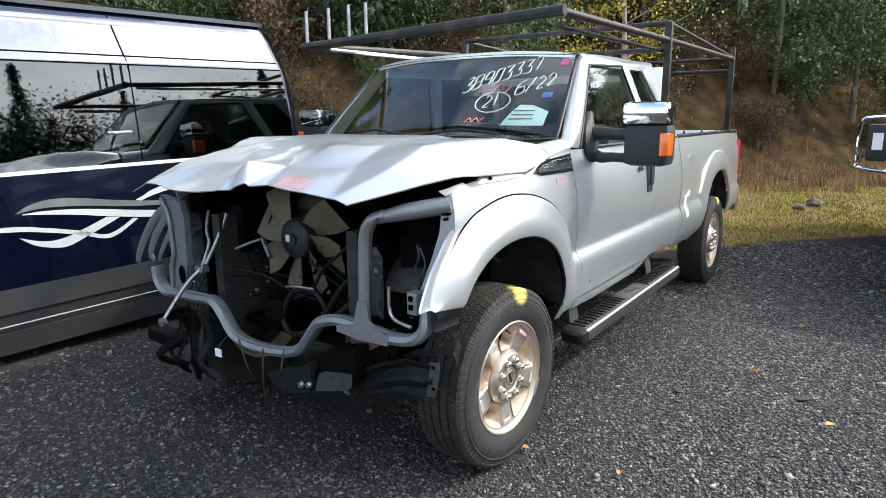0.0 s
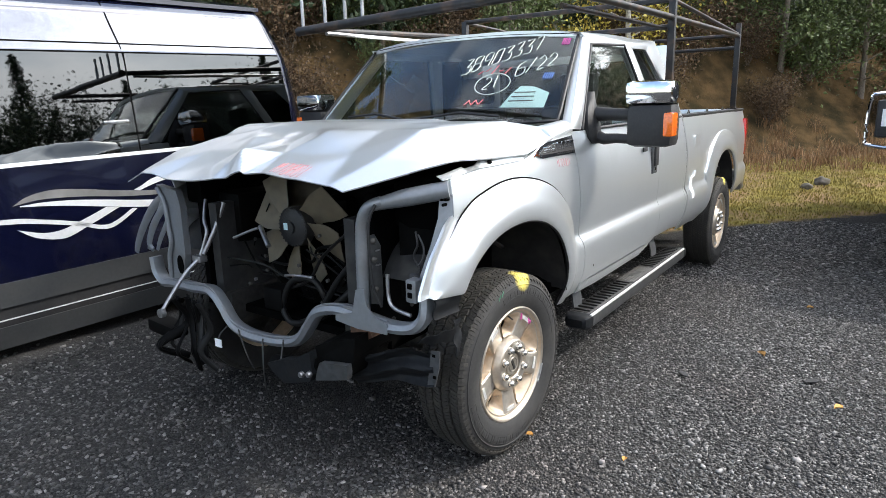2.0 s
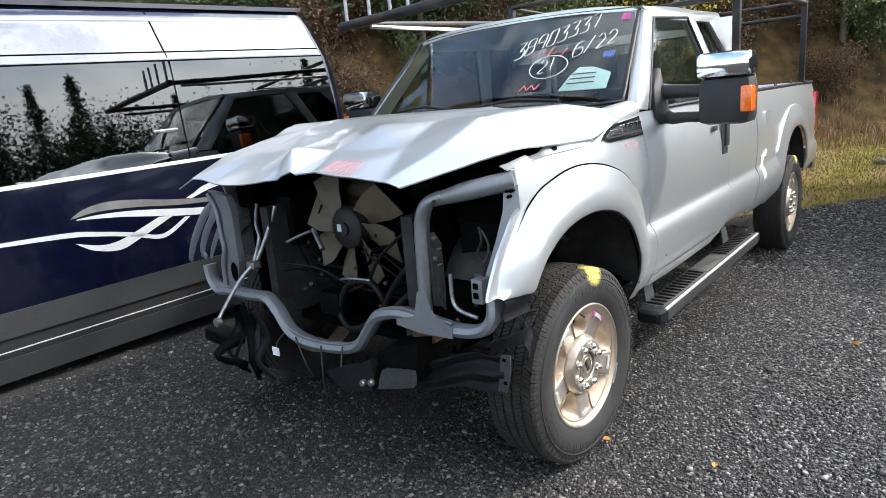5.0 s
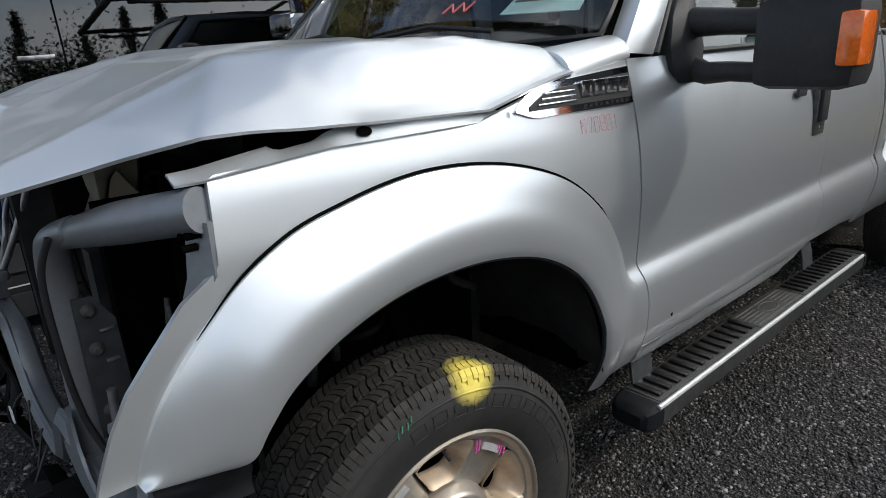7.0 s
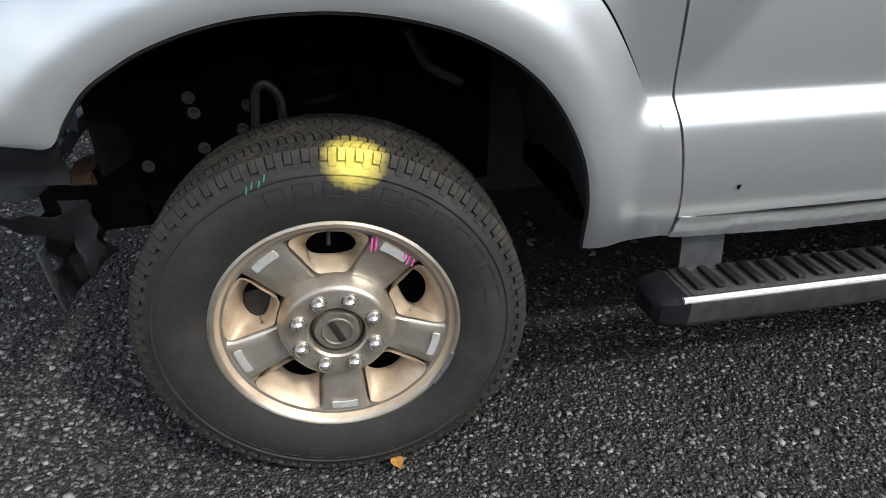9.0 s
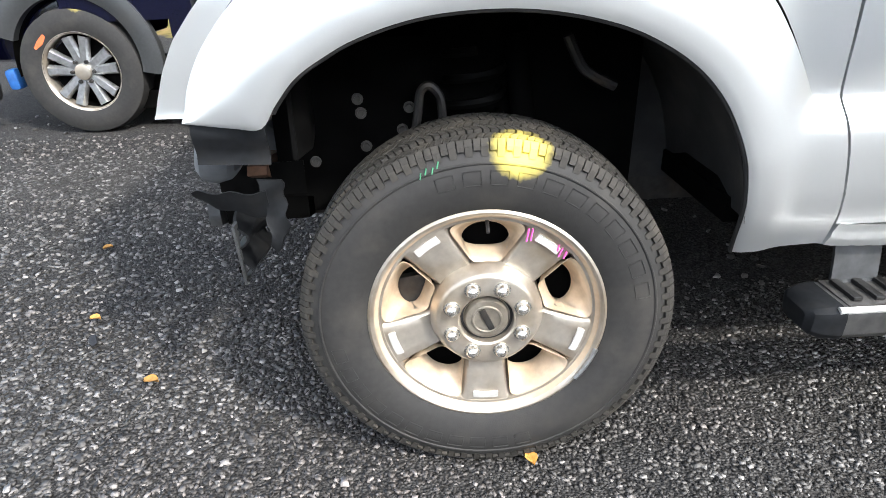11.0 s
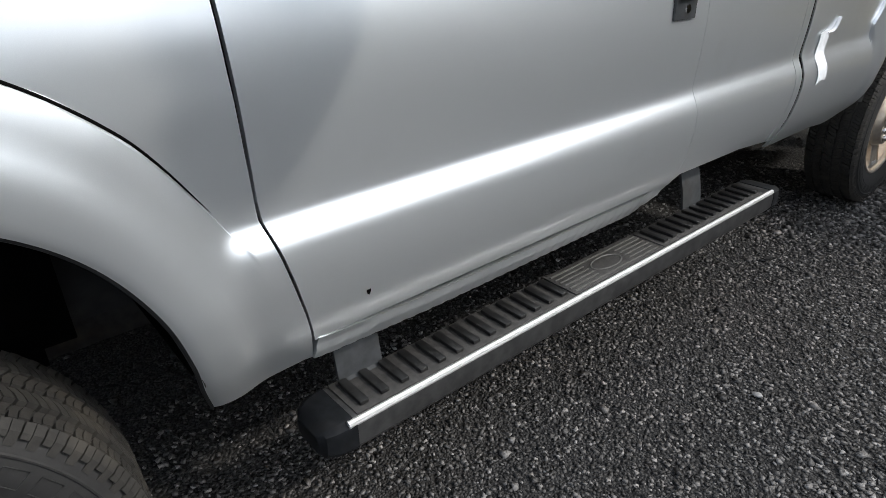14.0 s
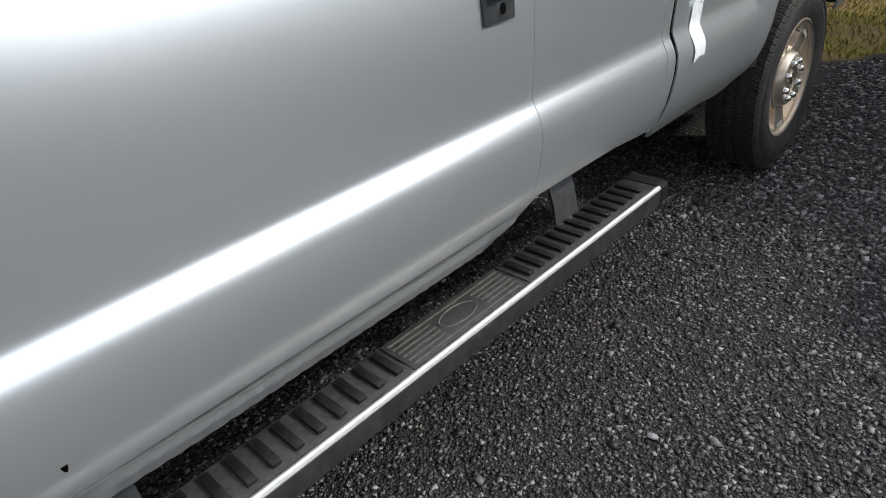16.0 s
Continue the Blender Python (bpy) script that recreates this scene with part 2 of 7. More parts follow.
VAN_GRAPHIC = material("silver_vinyl", (0.66, 0.67, 0.68), 0.3, 0.3, vary=0.05, scale=50)
VAN_GRAPHIC_DARK = material("gunmetal_vinyl", (0.20, 0.195, 0.19), 0.3, 0.4, vary=0.2, scale=8)
ORANGE = material("orange_spray_paint", (0.75, 0.14, 0.05), 0.8, vary=0.2, scale=60)
BLUE_RAG = material("blue_plastic", (0.02, 0.10, 0.32), 0.45, vary=0.3, scale=30)
BARK = material("bark", (0.16, 0.13, 0.10), 0.9, vary=0.4, scale=30, bump=0.5, bump_scale=60)
BARK_PALE = material("pale_bark", (0.42, 0.40, 0.36), 0.9, vary=0.35, scale=18, bump=0.4, bump_scale=60)
LEAF_GREEN = material("green_leaf", (0.072, 0.098, 0.025), 0.65, island_vary=0.55, vary=0.2, scale=1.0)
LEAF_DARK = material("conifer_needle", (0.030, 0.052, 0.018), 0.7, island_vary=0.5, vary=0.2, scale=1.0)
LEAF_YELLOW = material("yellow_leaf", (0.40, 0.32, 0.05), 0.65, island_vary=0.5, vary=0.2, scale=1.0)
LEAF_BROWN = material("brown_leaf", (0.095, 0.058, 0.028), 0.8, island_vary=0.55, vary=0.2, scale=1.0)
DRY_GRASS = material("dry_grass", (0.25, 0.145, 0.07), 0.85, island_vary=0.5, vary=0.2, scale=1.0)
GREEN_GRASS = material("green_grass", (0.27, 0.215, 0.052), 0.8, island_vary=0.5, vary=0.2, scale=1.0)
STONE = material("gravel_stone", (0.48, 0.462, 0.445), 0.55, vary=0.2, scale=60, bump=0.2, bump_scale=300, dirt=(0.46, 0.38, 0.34), dirt_amount=0.6, dirt_scale=1.3)


def speckle(m):
    """Mostly dark stones, some grey, a few pale ones."""
    n, l = m.node_tree.nodes, m.node_tree.links
    b = n["Principled BSDF"]
    old = b.inputs["Base Color"].links[0].from_socket
    r = n.new("ShaderNodeValToRGB")
    for pos, c in ((0.0, 0.030), (0.40, 0.085), (0.75, 0.20), (0.93, 0.38), (1.0, 0.62)):
        e = r.color_ramp.elements[0] if pos == 0 else r.color_ramp.elements[-1] if pos == 1 else r.color_ramp.elements.new(pos)
        e.position, e.color = pos, (c, c, c, 1)
    l.new(n.new("ShaderNodeNewGeometry").outputs["Random Per Island"], r.inputs["Fac"])
    x = n.new("ShaderNodeMix")
    x.data_type, x.blend_type = "RGBA", "MULTIPLY"
    x.inputs["Factor"].default_value = 1.0
    l.new(old, x.inputs["A"])
    l.new(r.outputs["Color"], x.inputs["B"])
    l.new(x.outputs["Result"], b.inputs["Base Color"])


speckle(STONE)
ROCK = material("field_stone", (0.12, 0.105, 0.085), 0.9, vary=0.4, scale=9, bump=0.6, bump_scale=30)
PALE_STONE = material("pale_stone", (0.25, 0.245, 0.24), 0.8, vary=0.25, scale=40, bump=0.3, bump_scale=90, random_vary=0.3)
FALLEN_LEAF = material("fallen_leaf", (0.42, 0.22, 0.05), 0.7, vary=0.3, scale=60, random_vary=0.35)


def ground_material():
    """Dark crushed stone, with mossy grass beyond a line and leaf litter on the slope."""
    m = bpy.data.materials.new("gravel_and_grass")
    m.use_nodes = True
    n, l = m.node_tree.nodes, m.node_tree.links
    b = n["Principled BSDF"]
    b.inputs["Roughness"].default_value, b.inputs["Specular IOR Level"].default_value = 1.0, 0.08
    co = n.new("ShaderNodeTexCoord").outputs["Object"]

    def tex(kind, sc, **kw):
        t = n.new(kind)
        t.inputs["Scale"].default_value = sc
        l.new(co, t.inputs["Vector"])
        for k, v in kw.items():
            t.inputs[k].default_value = v
        return t

    def mix(fac, a, c):
        x = n.new("ShaderNodeMix")
        x.data_type = "RGBA"
        l.new(fac, x.inputs["Factor"])
        for key, v in (("A", a), ("B", c)):
            if isinstance(v, tuple):
                x.inputs[key].default_value = (*v, 1)
            else:
                l.new(v, x.inputs[key])
        return x.outputs["Result"]

    def rng(v, lo, hi, a=0.0, c=1.0):
        r = n.new("ShaderNodeMapRange")
        for k, x in zip(("From Min", "From Max", "To Min", "To Max"), (lo, hi, a, c)):
            r.inputs[k].default_value = x
        l.new(v, r.inputs["Value"])
        return r.outputs["Result"]

    cell = tex("ShaderNodeTexVoronoi", 125.0)
    sep = n.new("ShaderNodeSeparateColor")
    l.new(cell.outputs["Color"], sep.inputs["Color"])
    broad = tex("ShaderNodeTexNoise", 0.9, Detail=5.0).outputs["Fac"]
    # dark base, darkest at cell edges: painted shade in the gaps between stones
    gravel = mix(sep.outputs["Red"], (0.020, 0.020, 0.021), (0.085, 0.083, 0.081))
    gravel = mix(rng(cell.outputs["Distance"], 0.45, 0.95), gravel, (0.018, 0.018, 0.018))
    gravel = mix(rng(broad, 0.42, 0.7, 0.0, 0.35), gravel, (0.075, 0.068, 0.060))
    tuft = tex("ShaderNodeTexNoise", 5.0, Detail=8.0).outputs["Fac"]
    grass = mix(rng(tuft, 0.35, 0.65), (0.12, 0.10, 0.028), (0.25, 0.21, 0.055))
    grass = mix(rng(tex("ShaderNodeTexNoise", 1.7, Detail=6.0).outputs["Fac"], 0.45, 0.62), grass, (0.24, 0.16, 0.085))
    litter = mix(rng(tex("ShaderNodeTexNoise", 2.3, Detail=9.0).outputs["Fac"], 0.35, 0.65), (0.034, 0.027, 0.013), (0.125, 0.078, 0.035))
    dot = n.new("ShaderNodeVectorMath")
    dot.operation = "DOT_PRODUCT"
    dot.inputs[1].default_value = (-0.753, 0.658, 0)
    l.new(co, dot.inputs[0])
    wob = n.new("ShaderNodeMath")
    wob.operation = "MULTIPLY_ADD"
    wob.inputs[1].default_value, wob.inputs[2].default_value = 0.5, -0.25
    l.new(tex("ShaderNodeTexNoise", 3.0, Detail=8.0).outputs["Fac"], wob.inputs[0])
    add = n.new("ShaderNodeMath")
    l.new(dot.outputs["Value"], add.inputs[0])
    l.new(wob.outputs[0], add.inputs[1])
    col = mix(rng(add.outputs[0], 3.36, 3.50), gravel, grass)
    col = mix(rng(add.outputs[0], 6.4, 8.0), col, litter)
    xyz = n.new("ShaderNodeSeparateXYZ")
    l.new(co, xyz.inputs[0])
    col = mix(rng(xyz.outputs["X"], 18.0, 19.5), col, litter)
    l.new(col, b.inputs["Base Color"])
    u = n.new("ShaderNodeBump")
    u.invert = True
    u.inputs["Strength"].default_value, u.inputs["Distance"].default_value = 0.9, 0.010
    l.new(cell.outputs["Distance"], u.inputs["Height"])
    l.new(u.outputs["Normal"], b.inputs["Normal"])
    return m


GROUND = ground_material()


# ---- mesh helpers ----
def thing(name, label, category, group="", kind=""):
    return tagged(new(name), label, category, group, kind)


def link(ob, parent, label=""):
    ob.parent = parent
    if label:
        ob["label"] = label
    return ob


def finish(bm, name, mat, smooth=True, angle=40):
    me = bpy.data.meshes.new(name)
    if smooth:
        lim = radians(angle)
        for f in bm.faces:
            f.smooth = True
        for e in bm.edges:
            if len(e.link_faces) != 2 or e.calc_face_angle(0) > lim:
                e.smooth = False
    bm.to_mesh(me)
    bm.free()
    me.materials.append(mat)
    return me


def part(name, bm, mat, parent, label="", smooth=True, angle=40):
    """Links a bmesh as one mesh object under a thing or a part."""
    return link(new(name, finish(bm, name, mat, smooth, angle)), parent, label)


def box(bm, lo, hi, bevel=0.0, m=None):
    lo, hi = Vector(lo), Vector(hi)
    r = bmesh.ops.create_cube(bm, size=1.0, matrix=Matrix.Translation((lo + hi) / 2) @ Matrix.Diagonal((*(hi - lo), 1)))
    vs = r["verts"]
    if bevel:
        es = list({e for v in vs for e in v.link_edges})
        vs = list({v for f in bmesh.ops.bevel(bm, geom=es, offset=bevel, segments=2, affect="EDGES", profile=0.6)["faces"] for v in f.verts} | {v for v in vs if v.is_valid})
    if m is not None:
        bmesh.ops.transform(bm, matrix=m, verts=[v for v in vs if v.is_valid])
    return bm


def boxed(lo, hi, bevel=0.0, m=None):
    return box(bmesh.new(), lo, hi, bevel, m)


def tube(bm, pts, r, sides=10, squash=1.0, up=(0, 0, 1), caps=True):
    """A pipe along a polyline; squash flattens it across up; r may be one radius for each point."""
    pts = [Vector(p) for p in pts]
    radii = r if isinstance(r, (list, tuple)) else [r] * len(pts)
    rings = []
    for i, p in enumerate(pts):
        t = (pts[min(i + 1, len(pts) - 1)] - pts[max(i - 1, 0)]).normalized()
        a = t.cross(Vector(up))
        if a.length < 1e-3:
            a = t.cross(Vector((1, 0, 0)))
        a.normalize()
        c = a.cross(t).normalized()
        rings.append([bm.verts.new(p + radii[i] * (a * math.cos(k * 2 * math.pi / sides) + c * squash * math.sin(k * 2 * math.pi / sides))) for k in range(sides)])
    for q, s in zip(rings, rings[1:]):
        for k in range(sides):
            bm.faces.new((q[k], q[(k + 1) % sides], s[(k + 1) % sides], s[k]))
    if caps:
        bm.faces.new(rings[0][::-1])
        bm.faces.new(rings[-1])
    bmesh.ops.recalc_face_normals(bm, faces=bm.faces)
    return bm


def smooth_path(pts, steps=6):
    """Catmull-Rom points through a few places."""
    p = [Vector(pts[0])] + [Vector(q) for q in pts] + [Vector(pts[-1])]
    out = []
    for i in range(1, len(p) - 2):
        for k in range(steps):
            t = k / steps
            a, b, c, d = p[i - 1], p[i], p[i + 1], p[i + 2]
            out.append(0.5 * (2 * b + (c - a) * t + (2 * a - 5 * b + 4 * c - d) * t * t + (3 * b - 3 * c + d - a) * t ** 3))
    out.append(p[-2])
    return out


def lathe(bm, profile, steps=64, axis="x", at=(0, 0, 0), close=False):
    """Turns (offset along the axis, radius) round the axis."""
    rings = []
    for k in range(steps):
        a = 2 * math.pi * k / steps
        ring = []
        for o, r in profile:
            v = {"x": (o, r * math.cos(a), r * math.sin(a)), "y": (r * math.cos(a), o, r * math.sin(a)), "z": (r * math.cos(a), r * math.sin(a), o)}[axis]
            ring.append(bm.verts.new(Vector(v) + Vector(at)))
        rings.append(ring)
    n = len(profile)
    for k in range(steps):
        q, s = rings[k], rings[(k + 1) % steps]
        for i in range(n if close else n - 1):
            j = (i + 1) % n
            bm.faces.new((q[i], q[j], s[j], s[i]))
    bmesh.ops.remove_doubles(bm, verts=bm.verts, dist=1e-5)
    bmesh.ops.recalc_face_normals(bm, faces=bm.faces)
    return bm


def sheet(bm, grid, back):
    """A panel from rows of points, with thickness: back is the vector to its inner side."""
    back = Vector(back)
    n, m = len(grid), len(grid[0])
    f = [[bm.verts.new(p) for p in row] for row in grid]
    b = [[bm.verts.new(Vector(p) + back) for p in row] for row in grid]
    for i in range(n - 1):
        for j in range(m - 1):
            bm.faces.new((f[i][j], f[i + 1][j], f[i + 1][j + 1], f[i][j + 1]))
            bm.faces.new((b[i][j], b[i][j + 1], b[i + 1][j + 1], b[i + 1][j]))
    for i in range(n - 1):
        for j in (0, m - 1):
            bm.faces.new((f[i][j], b[i][j], b[i + 1][j], f[i + 1][j]))
    for j in range(m - 1):
        for i in (0, n - 1):
            bm.faces.new((f[i][j], f[i][j + 1], b[i][j + 1], b[i][j]))
    bmesh.ops.recalc_face_normals(bm, faces=bm.faces)
    return bm


def slab(bm, outline, back):
    """A flat plate from its outline, with thickness."""
    a = [bm.verts.new(p) for p in outline]
    b = [bm.verts.new(Vector(p) + Vector(back)) for p in outline]
    bm.faces.new(a)
    bm.faces.new(b[::-1])
    for i in range(len(a)):
        j = (i + 1) % len(a)
        bm.faces.new((a[i], b[i], b[j], a[j]))
    bmesh.ops.recalc_face_normals(bm, faces=bm.faces)
    return bm


def ease(t):
    t = min(1.0, max(0.0, t))
    return t * t * (3 - 2 * t)


def curve(x, table):
    """Piecewise linear value from (x, y) pairs."""
    return float(np.interp(x, [a for a, _ in table], [b for _, b in table]))


def soft(x, table, w=0.05):
    """The same, rounded over a width."""
    return sum(curve(x + w * d, table) for d in (-1, -0.5, 0, 0.5, 1)) / 5


GLYPHS = {"0": "24 04 02 00 20 22 24", "1": "14 10", "2": "03 14 23 22 00 20", "3": "04 24 12 22 20 00", "7": "04 24 10", "8": "22 24 04 02 22 20 00 02", "9": "22 02 04 24 22 20", "6": "24 03 00 20 22 02", "M": "00 04 12 24 20", "/": "00 24"}


def handwriting(text, size, place, r, mat, parent, label=""):
    """Crayon strokes, one mesh a word; place maps (along, up) to the surface."""
    bm, pen = bmesh.new(), random.Random(len(text))
    for k, ch in enumerate(text):
        pts = [(size * (0.62 * k + 0.2 * int(q[0]) + pen.uniform(-0.03, 0.03)), size * (0.25 * int(q[1]) + pen.uniform(-0.04, 0.04))) for q in GLYPHS[ch].split()]
        line = smooth_path([(a, b, 0) for a, b in pts], 4) if len(pts) > 2 else [Vector((a, b, 0)) for a, b in pts]
        tube(bm, [place(p.x, p.y) for p in line], r, 5)
    part("crayon_mark", bm, mat, parent, label)


# ---- ground ----
HILL = Vector((-0.753, 0.658, 0))


def ground_z(x, y):
    d = x * HILL.x + y * HILL.y
    z = 0.06 * ease((-1.25 - x) / 0.9) + 2.0 * ease((x - 19) / 5)
    if d > 3.4:
        z += 0.05 * ease((d - 3.4) / 1.2) + 0.05 * (d - 3.4) * ease((d - 3.4) / 3)
    if d > 7.5:
        z += 0.62 * (d - 7.5) * ease((d - 7.5) / 4) * (1.0 if d < 48 else 48 / d)
        z += 0.5 * (noise.noise(Vector((x * 0.17, y * 0.17, 3.0)))) * ease((d - 7.5) / 4)
    if d > 3.4:
        z += 0.05 * noise.noise(Vector((x * 1.1, y * 1.1, 0))) * ease((d - 3.4) / 1)
    return z


def spaced(lo, hi, near, far, centre, grow=1.18):
    """Coordinates that are fine near the centre and coarse far off."""
    out, step, a = [centre], near, centre
    while a < hi:
        a += step if a - centre < 14 else far
        if a - centre >= 14:
            far *= grow
        out.append(min(a, hi))
    far2, a = 1.0, centre
    while a > lo:
        a -= near if centre - a < 14 else far2
        if centre - a >= 14:
            far2 *= grow
        out.insert(0, max(a, lo))
    return out


def build_ground():
    xs, ys = spaced(-400, 400, 0.35, 1.0, 0.0), spaced(-400, 400, 0.35, 1.0, 3.0)
    verts = [(x, y, ground_z(x, y)) for y in ys for x in xs]
    n = len(xs)
    faces = [(j * n + i, j * n + i + 1, (j + 1) * n + i + 1, (j + 1) * n + i) for j in range(len(ys) - 1) for i in range(n - 1)]
    me = bpy.data.meshes.new("ground")
    me.from_pydata(verts, [], faces)
    me.polygons.foreach_set("use_smooth", [True] * len(faces))
    me.materials.append(GROUND)
    tagged(new("ground", me), "dark crushed gravel yard running into mossy grass and a leaf-strewn slope", "ground", kind="structure")


build_ground()

# ---- pickup truck ----
truck = thing("pickup_truck", "silver pickup truck with smashed open front and crumpled hood on gravel", "pickup truck")

SIDE = [(0.50, 0.888), (0.55, 0.914), (0.60, 0.944), (0.64, 0.965), (0.70, 0.986), (0.78, 1.000), (0.82, 1.002), (0.845, 1.000), (0.868, 0.992), (0.888, 0.980),
        (0.900, 0.973), (0.918, 0.973), (1.0, 0.980), (1.1, 0.984), (1.2, 0.978), (1.29, 0.963), (1.38, 0.942), (1.46, 0.922)]


def side_x(y, z):
    """Half width of the body at a place on its side."""
    x = soft(z, SIDE, 0.010)
    x -= 0.032 * ease((0.35 - y) / 0.8)
    x -= 0.012 * ease((y - 4.5) / 0.6)
    return x


def seam_y(z):
    """The front edge of the front door."""
    return curve(z, [(0.5, 0.79), (0.55, 0.780), (0.72, 0.735), (0.87, 0.695), (0.90, 0.687), (0.95, 0.682), (1.45, 0.664)])


def loft_rows(rows, n):
    """Runs smooth curves through rows of places on the lip, the flare's line and the outer edge (y, z each) and a swell."""
    p = np.array(rows, float)
    seg = np.hypot(*np.diff(p[:, :2], axis=0).T) + np.hypot(*np.diff(p[:, 2:4], axis=0).T) + 0.3 * np.hypot(*np.diff(p[:, 4:6], axis=0).T)
    t = np.concatenate([[0], np.cumsum(seg)])
    slope = np.gradient(p, t, axis=0)
    out = []
    for k in np.linspace(0, t[-1], n):
        i = min(len(t) - 2, int(np.searchsorted(t, k, side="right")) - 1)
        h = t[i + 1] - t[i]
        u = (k - t[i]) / h
        c = ((2 * u ** 3 - 3 * u * u + 1) * p[i] + (u ** 3 - 2 * u * u + u) * h * slope[i] + (3 * u * u - 2 * u ** 3) * p[i + 1] + (u ** 3 - u * u) * h * slope[i + 1])
        c[4:] = p[i, 4:] + (p[i + 1, 4:] - p[i, 4:]) * u
        out.append(c)
    return out


FLARE_ROWS = [0, 0.03, 0.07, 0.13, 0.2, 0.28, 0.37, 0.47, 0.57, 0.67, 0.77, 0.86, 0.93, 0.97, 0.995]


def flare_panel(rows, n, side, lip_x, blend):
    """A body panel round a wheel arch: a swelling flare, a sharp line above it, and the flat of the body beyond."""
    grid = []
    for yi, zi, yl, zl, yo, zo, amp in loft_rows(rows, n):
        row = []
        base = side_x(yl, max(zl, 0.93))
        for r in FLARE_ROWS:
            y, z = yi + (yl - yi) * r, zi + (zl - zi) * r
            swell = (lip_x - base) * (1 - r ** 2.4) + 0.011 + 0.006 * math.sin(math.pi * min(1, r * 1.6)) - 0.004 * (1 - ease(r / 0.07))
            w = blend(y, z)
            swell -= max(0.0, 1.0 - soft(z, SIDE, 0.010)) if z < 0.84 else 0.0
            row.append((side * (((base + swell) * amp + side_x(y, z) * (1 - amp)) * (1 - w) + side_x(y, z) * w), y, z))
        for k in range(9):
            s = 0.02 + 0.98 * k / 8
            y, z = yl + (yo - yl) * s, zl + (zo - zl) * s
            row.append((side * side_x(y, z), y, z))
        grid.append(row)
    return sheet(bmesh.new(), grid, (-side * 0.012, 0, 0))


def lip_path(rows):
    """The wheel opening's lip (y, z) without the lower edges beside it."""
    return [(r[0], r[1]) for r in loft_rows(rows, 90)]


FENDER = [(-0.590, 0.892, -0.594, 0.898, -0.648, 0.898, 0.3), (-0.540, 0.889, -0.583, 0.935, -0.635, 0.935, 0.5), (-0.490, 0.886, -0.565, 0.975, -0.615, 0.985, 0.68), (-0.440, 0.885, -0.540, 1.018, -0.585, 1.040, 0.85),
          (-0.405, 0.930, -0.497, 1.072, -0.545, 1.088, 0.95), (-0.365, 0.976, -0.455, 1.115, -0.487, 1.150, 1), (-0.30, 1.018, -0.388, 1.172, -0.424, 1.190, 1), (-0.255, 1.040, -0.305, 1.216, -0.412, 1.326, 1),
          (-0.18, 1.065, -0.20, 1.245, -0.30, 1.331, 1), (-0.11, 1.079, -0.11, 1.263, -0.18, 1.337, 1), (0.0, 1.086, 0.0, 1.272, -0.02, 1.340, 1), (0.10, 1.080, 0.12, 1.264, 0.12, 1.341, 1),
          (0.22, 1.055, 0.26, 1.233, 0.28, 1.380, 1), (0.30, 1.023, 0.37, 1.188, 0.50, 1.425, 1), (0.36, 0.988, 0.44, 1.143, 0.666, 1.440, 1), (0.41, 0.946, 0.51, 1.081, 0.668, 1.30, 1), (0.445, 0.905, 0.548, 1.033, 0.673, 1.15, 1),
          (0.483, 0.843, 0.590, 0.970, 0.680, 1.0, 1), (0.506, 0.792, 0.622, 0.918, 0.686, 0.905, 1), (0.534, 0.690, 0.675, 0.820, 0.716, 0.79, 1), (0.548, 0.610, 0.715, 0.680, 0.752, 0.66, 1), (0.566, 0.540, 0.757, 0.553, 0.777, 0.549, 1)]
BED = [(2.735, 0.56, 2.735, 0.93, 2.735, 1.452, 0), (3.1, 0.56, 3.1, 0.93, 3.1, 1.452, 0), (3.42, 0.565, 3.36, 0.93, 3.30, 1.452, 0), (3.495, 0.60, 3.36, 0.95, 3.38, 1.452, 0.9),
       (3.515, 0.75, 3.39, 1.0, 3.42, 1.452, 1), (3.56, 0.87, 3.44, 1.09, 3.50, 1.452, 1), (3.65, 0.985, 3.57, 1.185, 3.60, 1.452, 1), (3.80, 1.075, 3.76, 1.262, 3.78, 1.452, 1), (4.01, 1.108, 4.01, 1.290, 4.02, 1.452, 1),
       (4.22, 1.075, 4.27, 1.262, 4.27, 1.452, 1), (4.37, 0.985, 4.45, 1.185, 4.44, 1.452, 1), (4.46, 0.87, 4.57, 1.09, 4.54, 1.452, 1), (4.505, 0.75, 4.63, 1.0, 4.62, 1.452, 1),
       (4.525, 0.65, 4.66, 0.95, 4.68, 1.452, 0.9), (4.60, 0.625, 4.68, 0.93, 4.74, 1.452, 0), (4.85, 0.64, 4.85, 0.93, 4.86, 1.452, 0), (5.10, 0.69, 5.10, 0.93, 5.10, 1.455, 0)]


def panel(y0, y1, z0, z1, side, rows, cols=20):
    """A door skin between two edges, which may be functions of the height."""
    grid = []
    for i in range(cols + 1):
        u = i / cols
        line = []
        for z in rows:
            zz = z0 + (z1 - z0) * (z - rows[0]) / (rows[-1] - rows[0])
            a = y0(zz) if callable(y0) else y0
            y = a + (y1 - a) * u
            line.append((side * side_x(y, zz), y, zz))
        grid.append(line)
    return sheet(bmesh.new(), grid, (-side * 0.014, 0, 0))


DOOR_ROWS = [0.615, 0.65, 0.70, 0.74, 0.78, 0.81, 0.835, 0.85, 0.865, 0.88, 0.89, 0.90, 0.91, 0.925, 0.94, 0.97, 1.0, 1.05, 1.1, 1.16, 1.22, 1.28, 1.34, 1.40, 1.44]


def green_x(z):
    """Half width of the cab above the sill."""
    return 0.932 - 0.148 * ((max(z, 1.43) - 1.43) / 0.52) ** 1.12


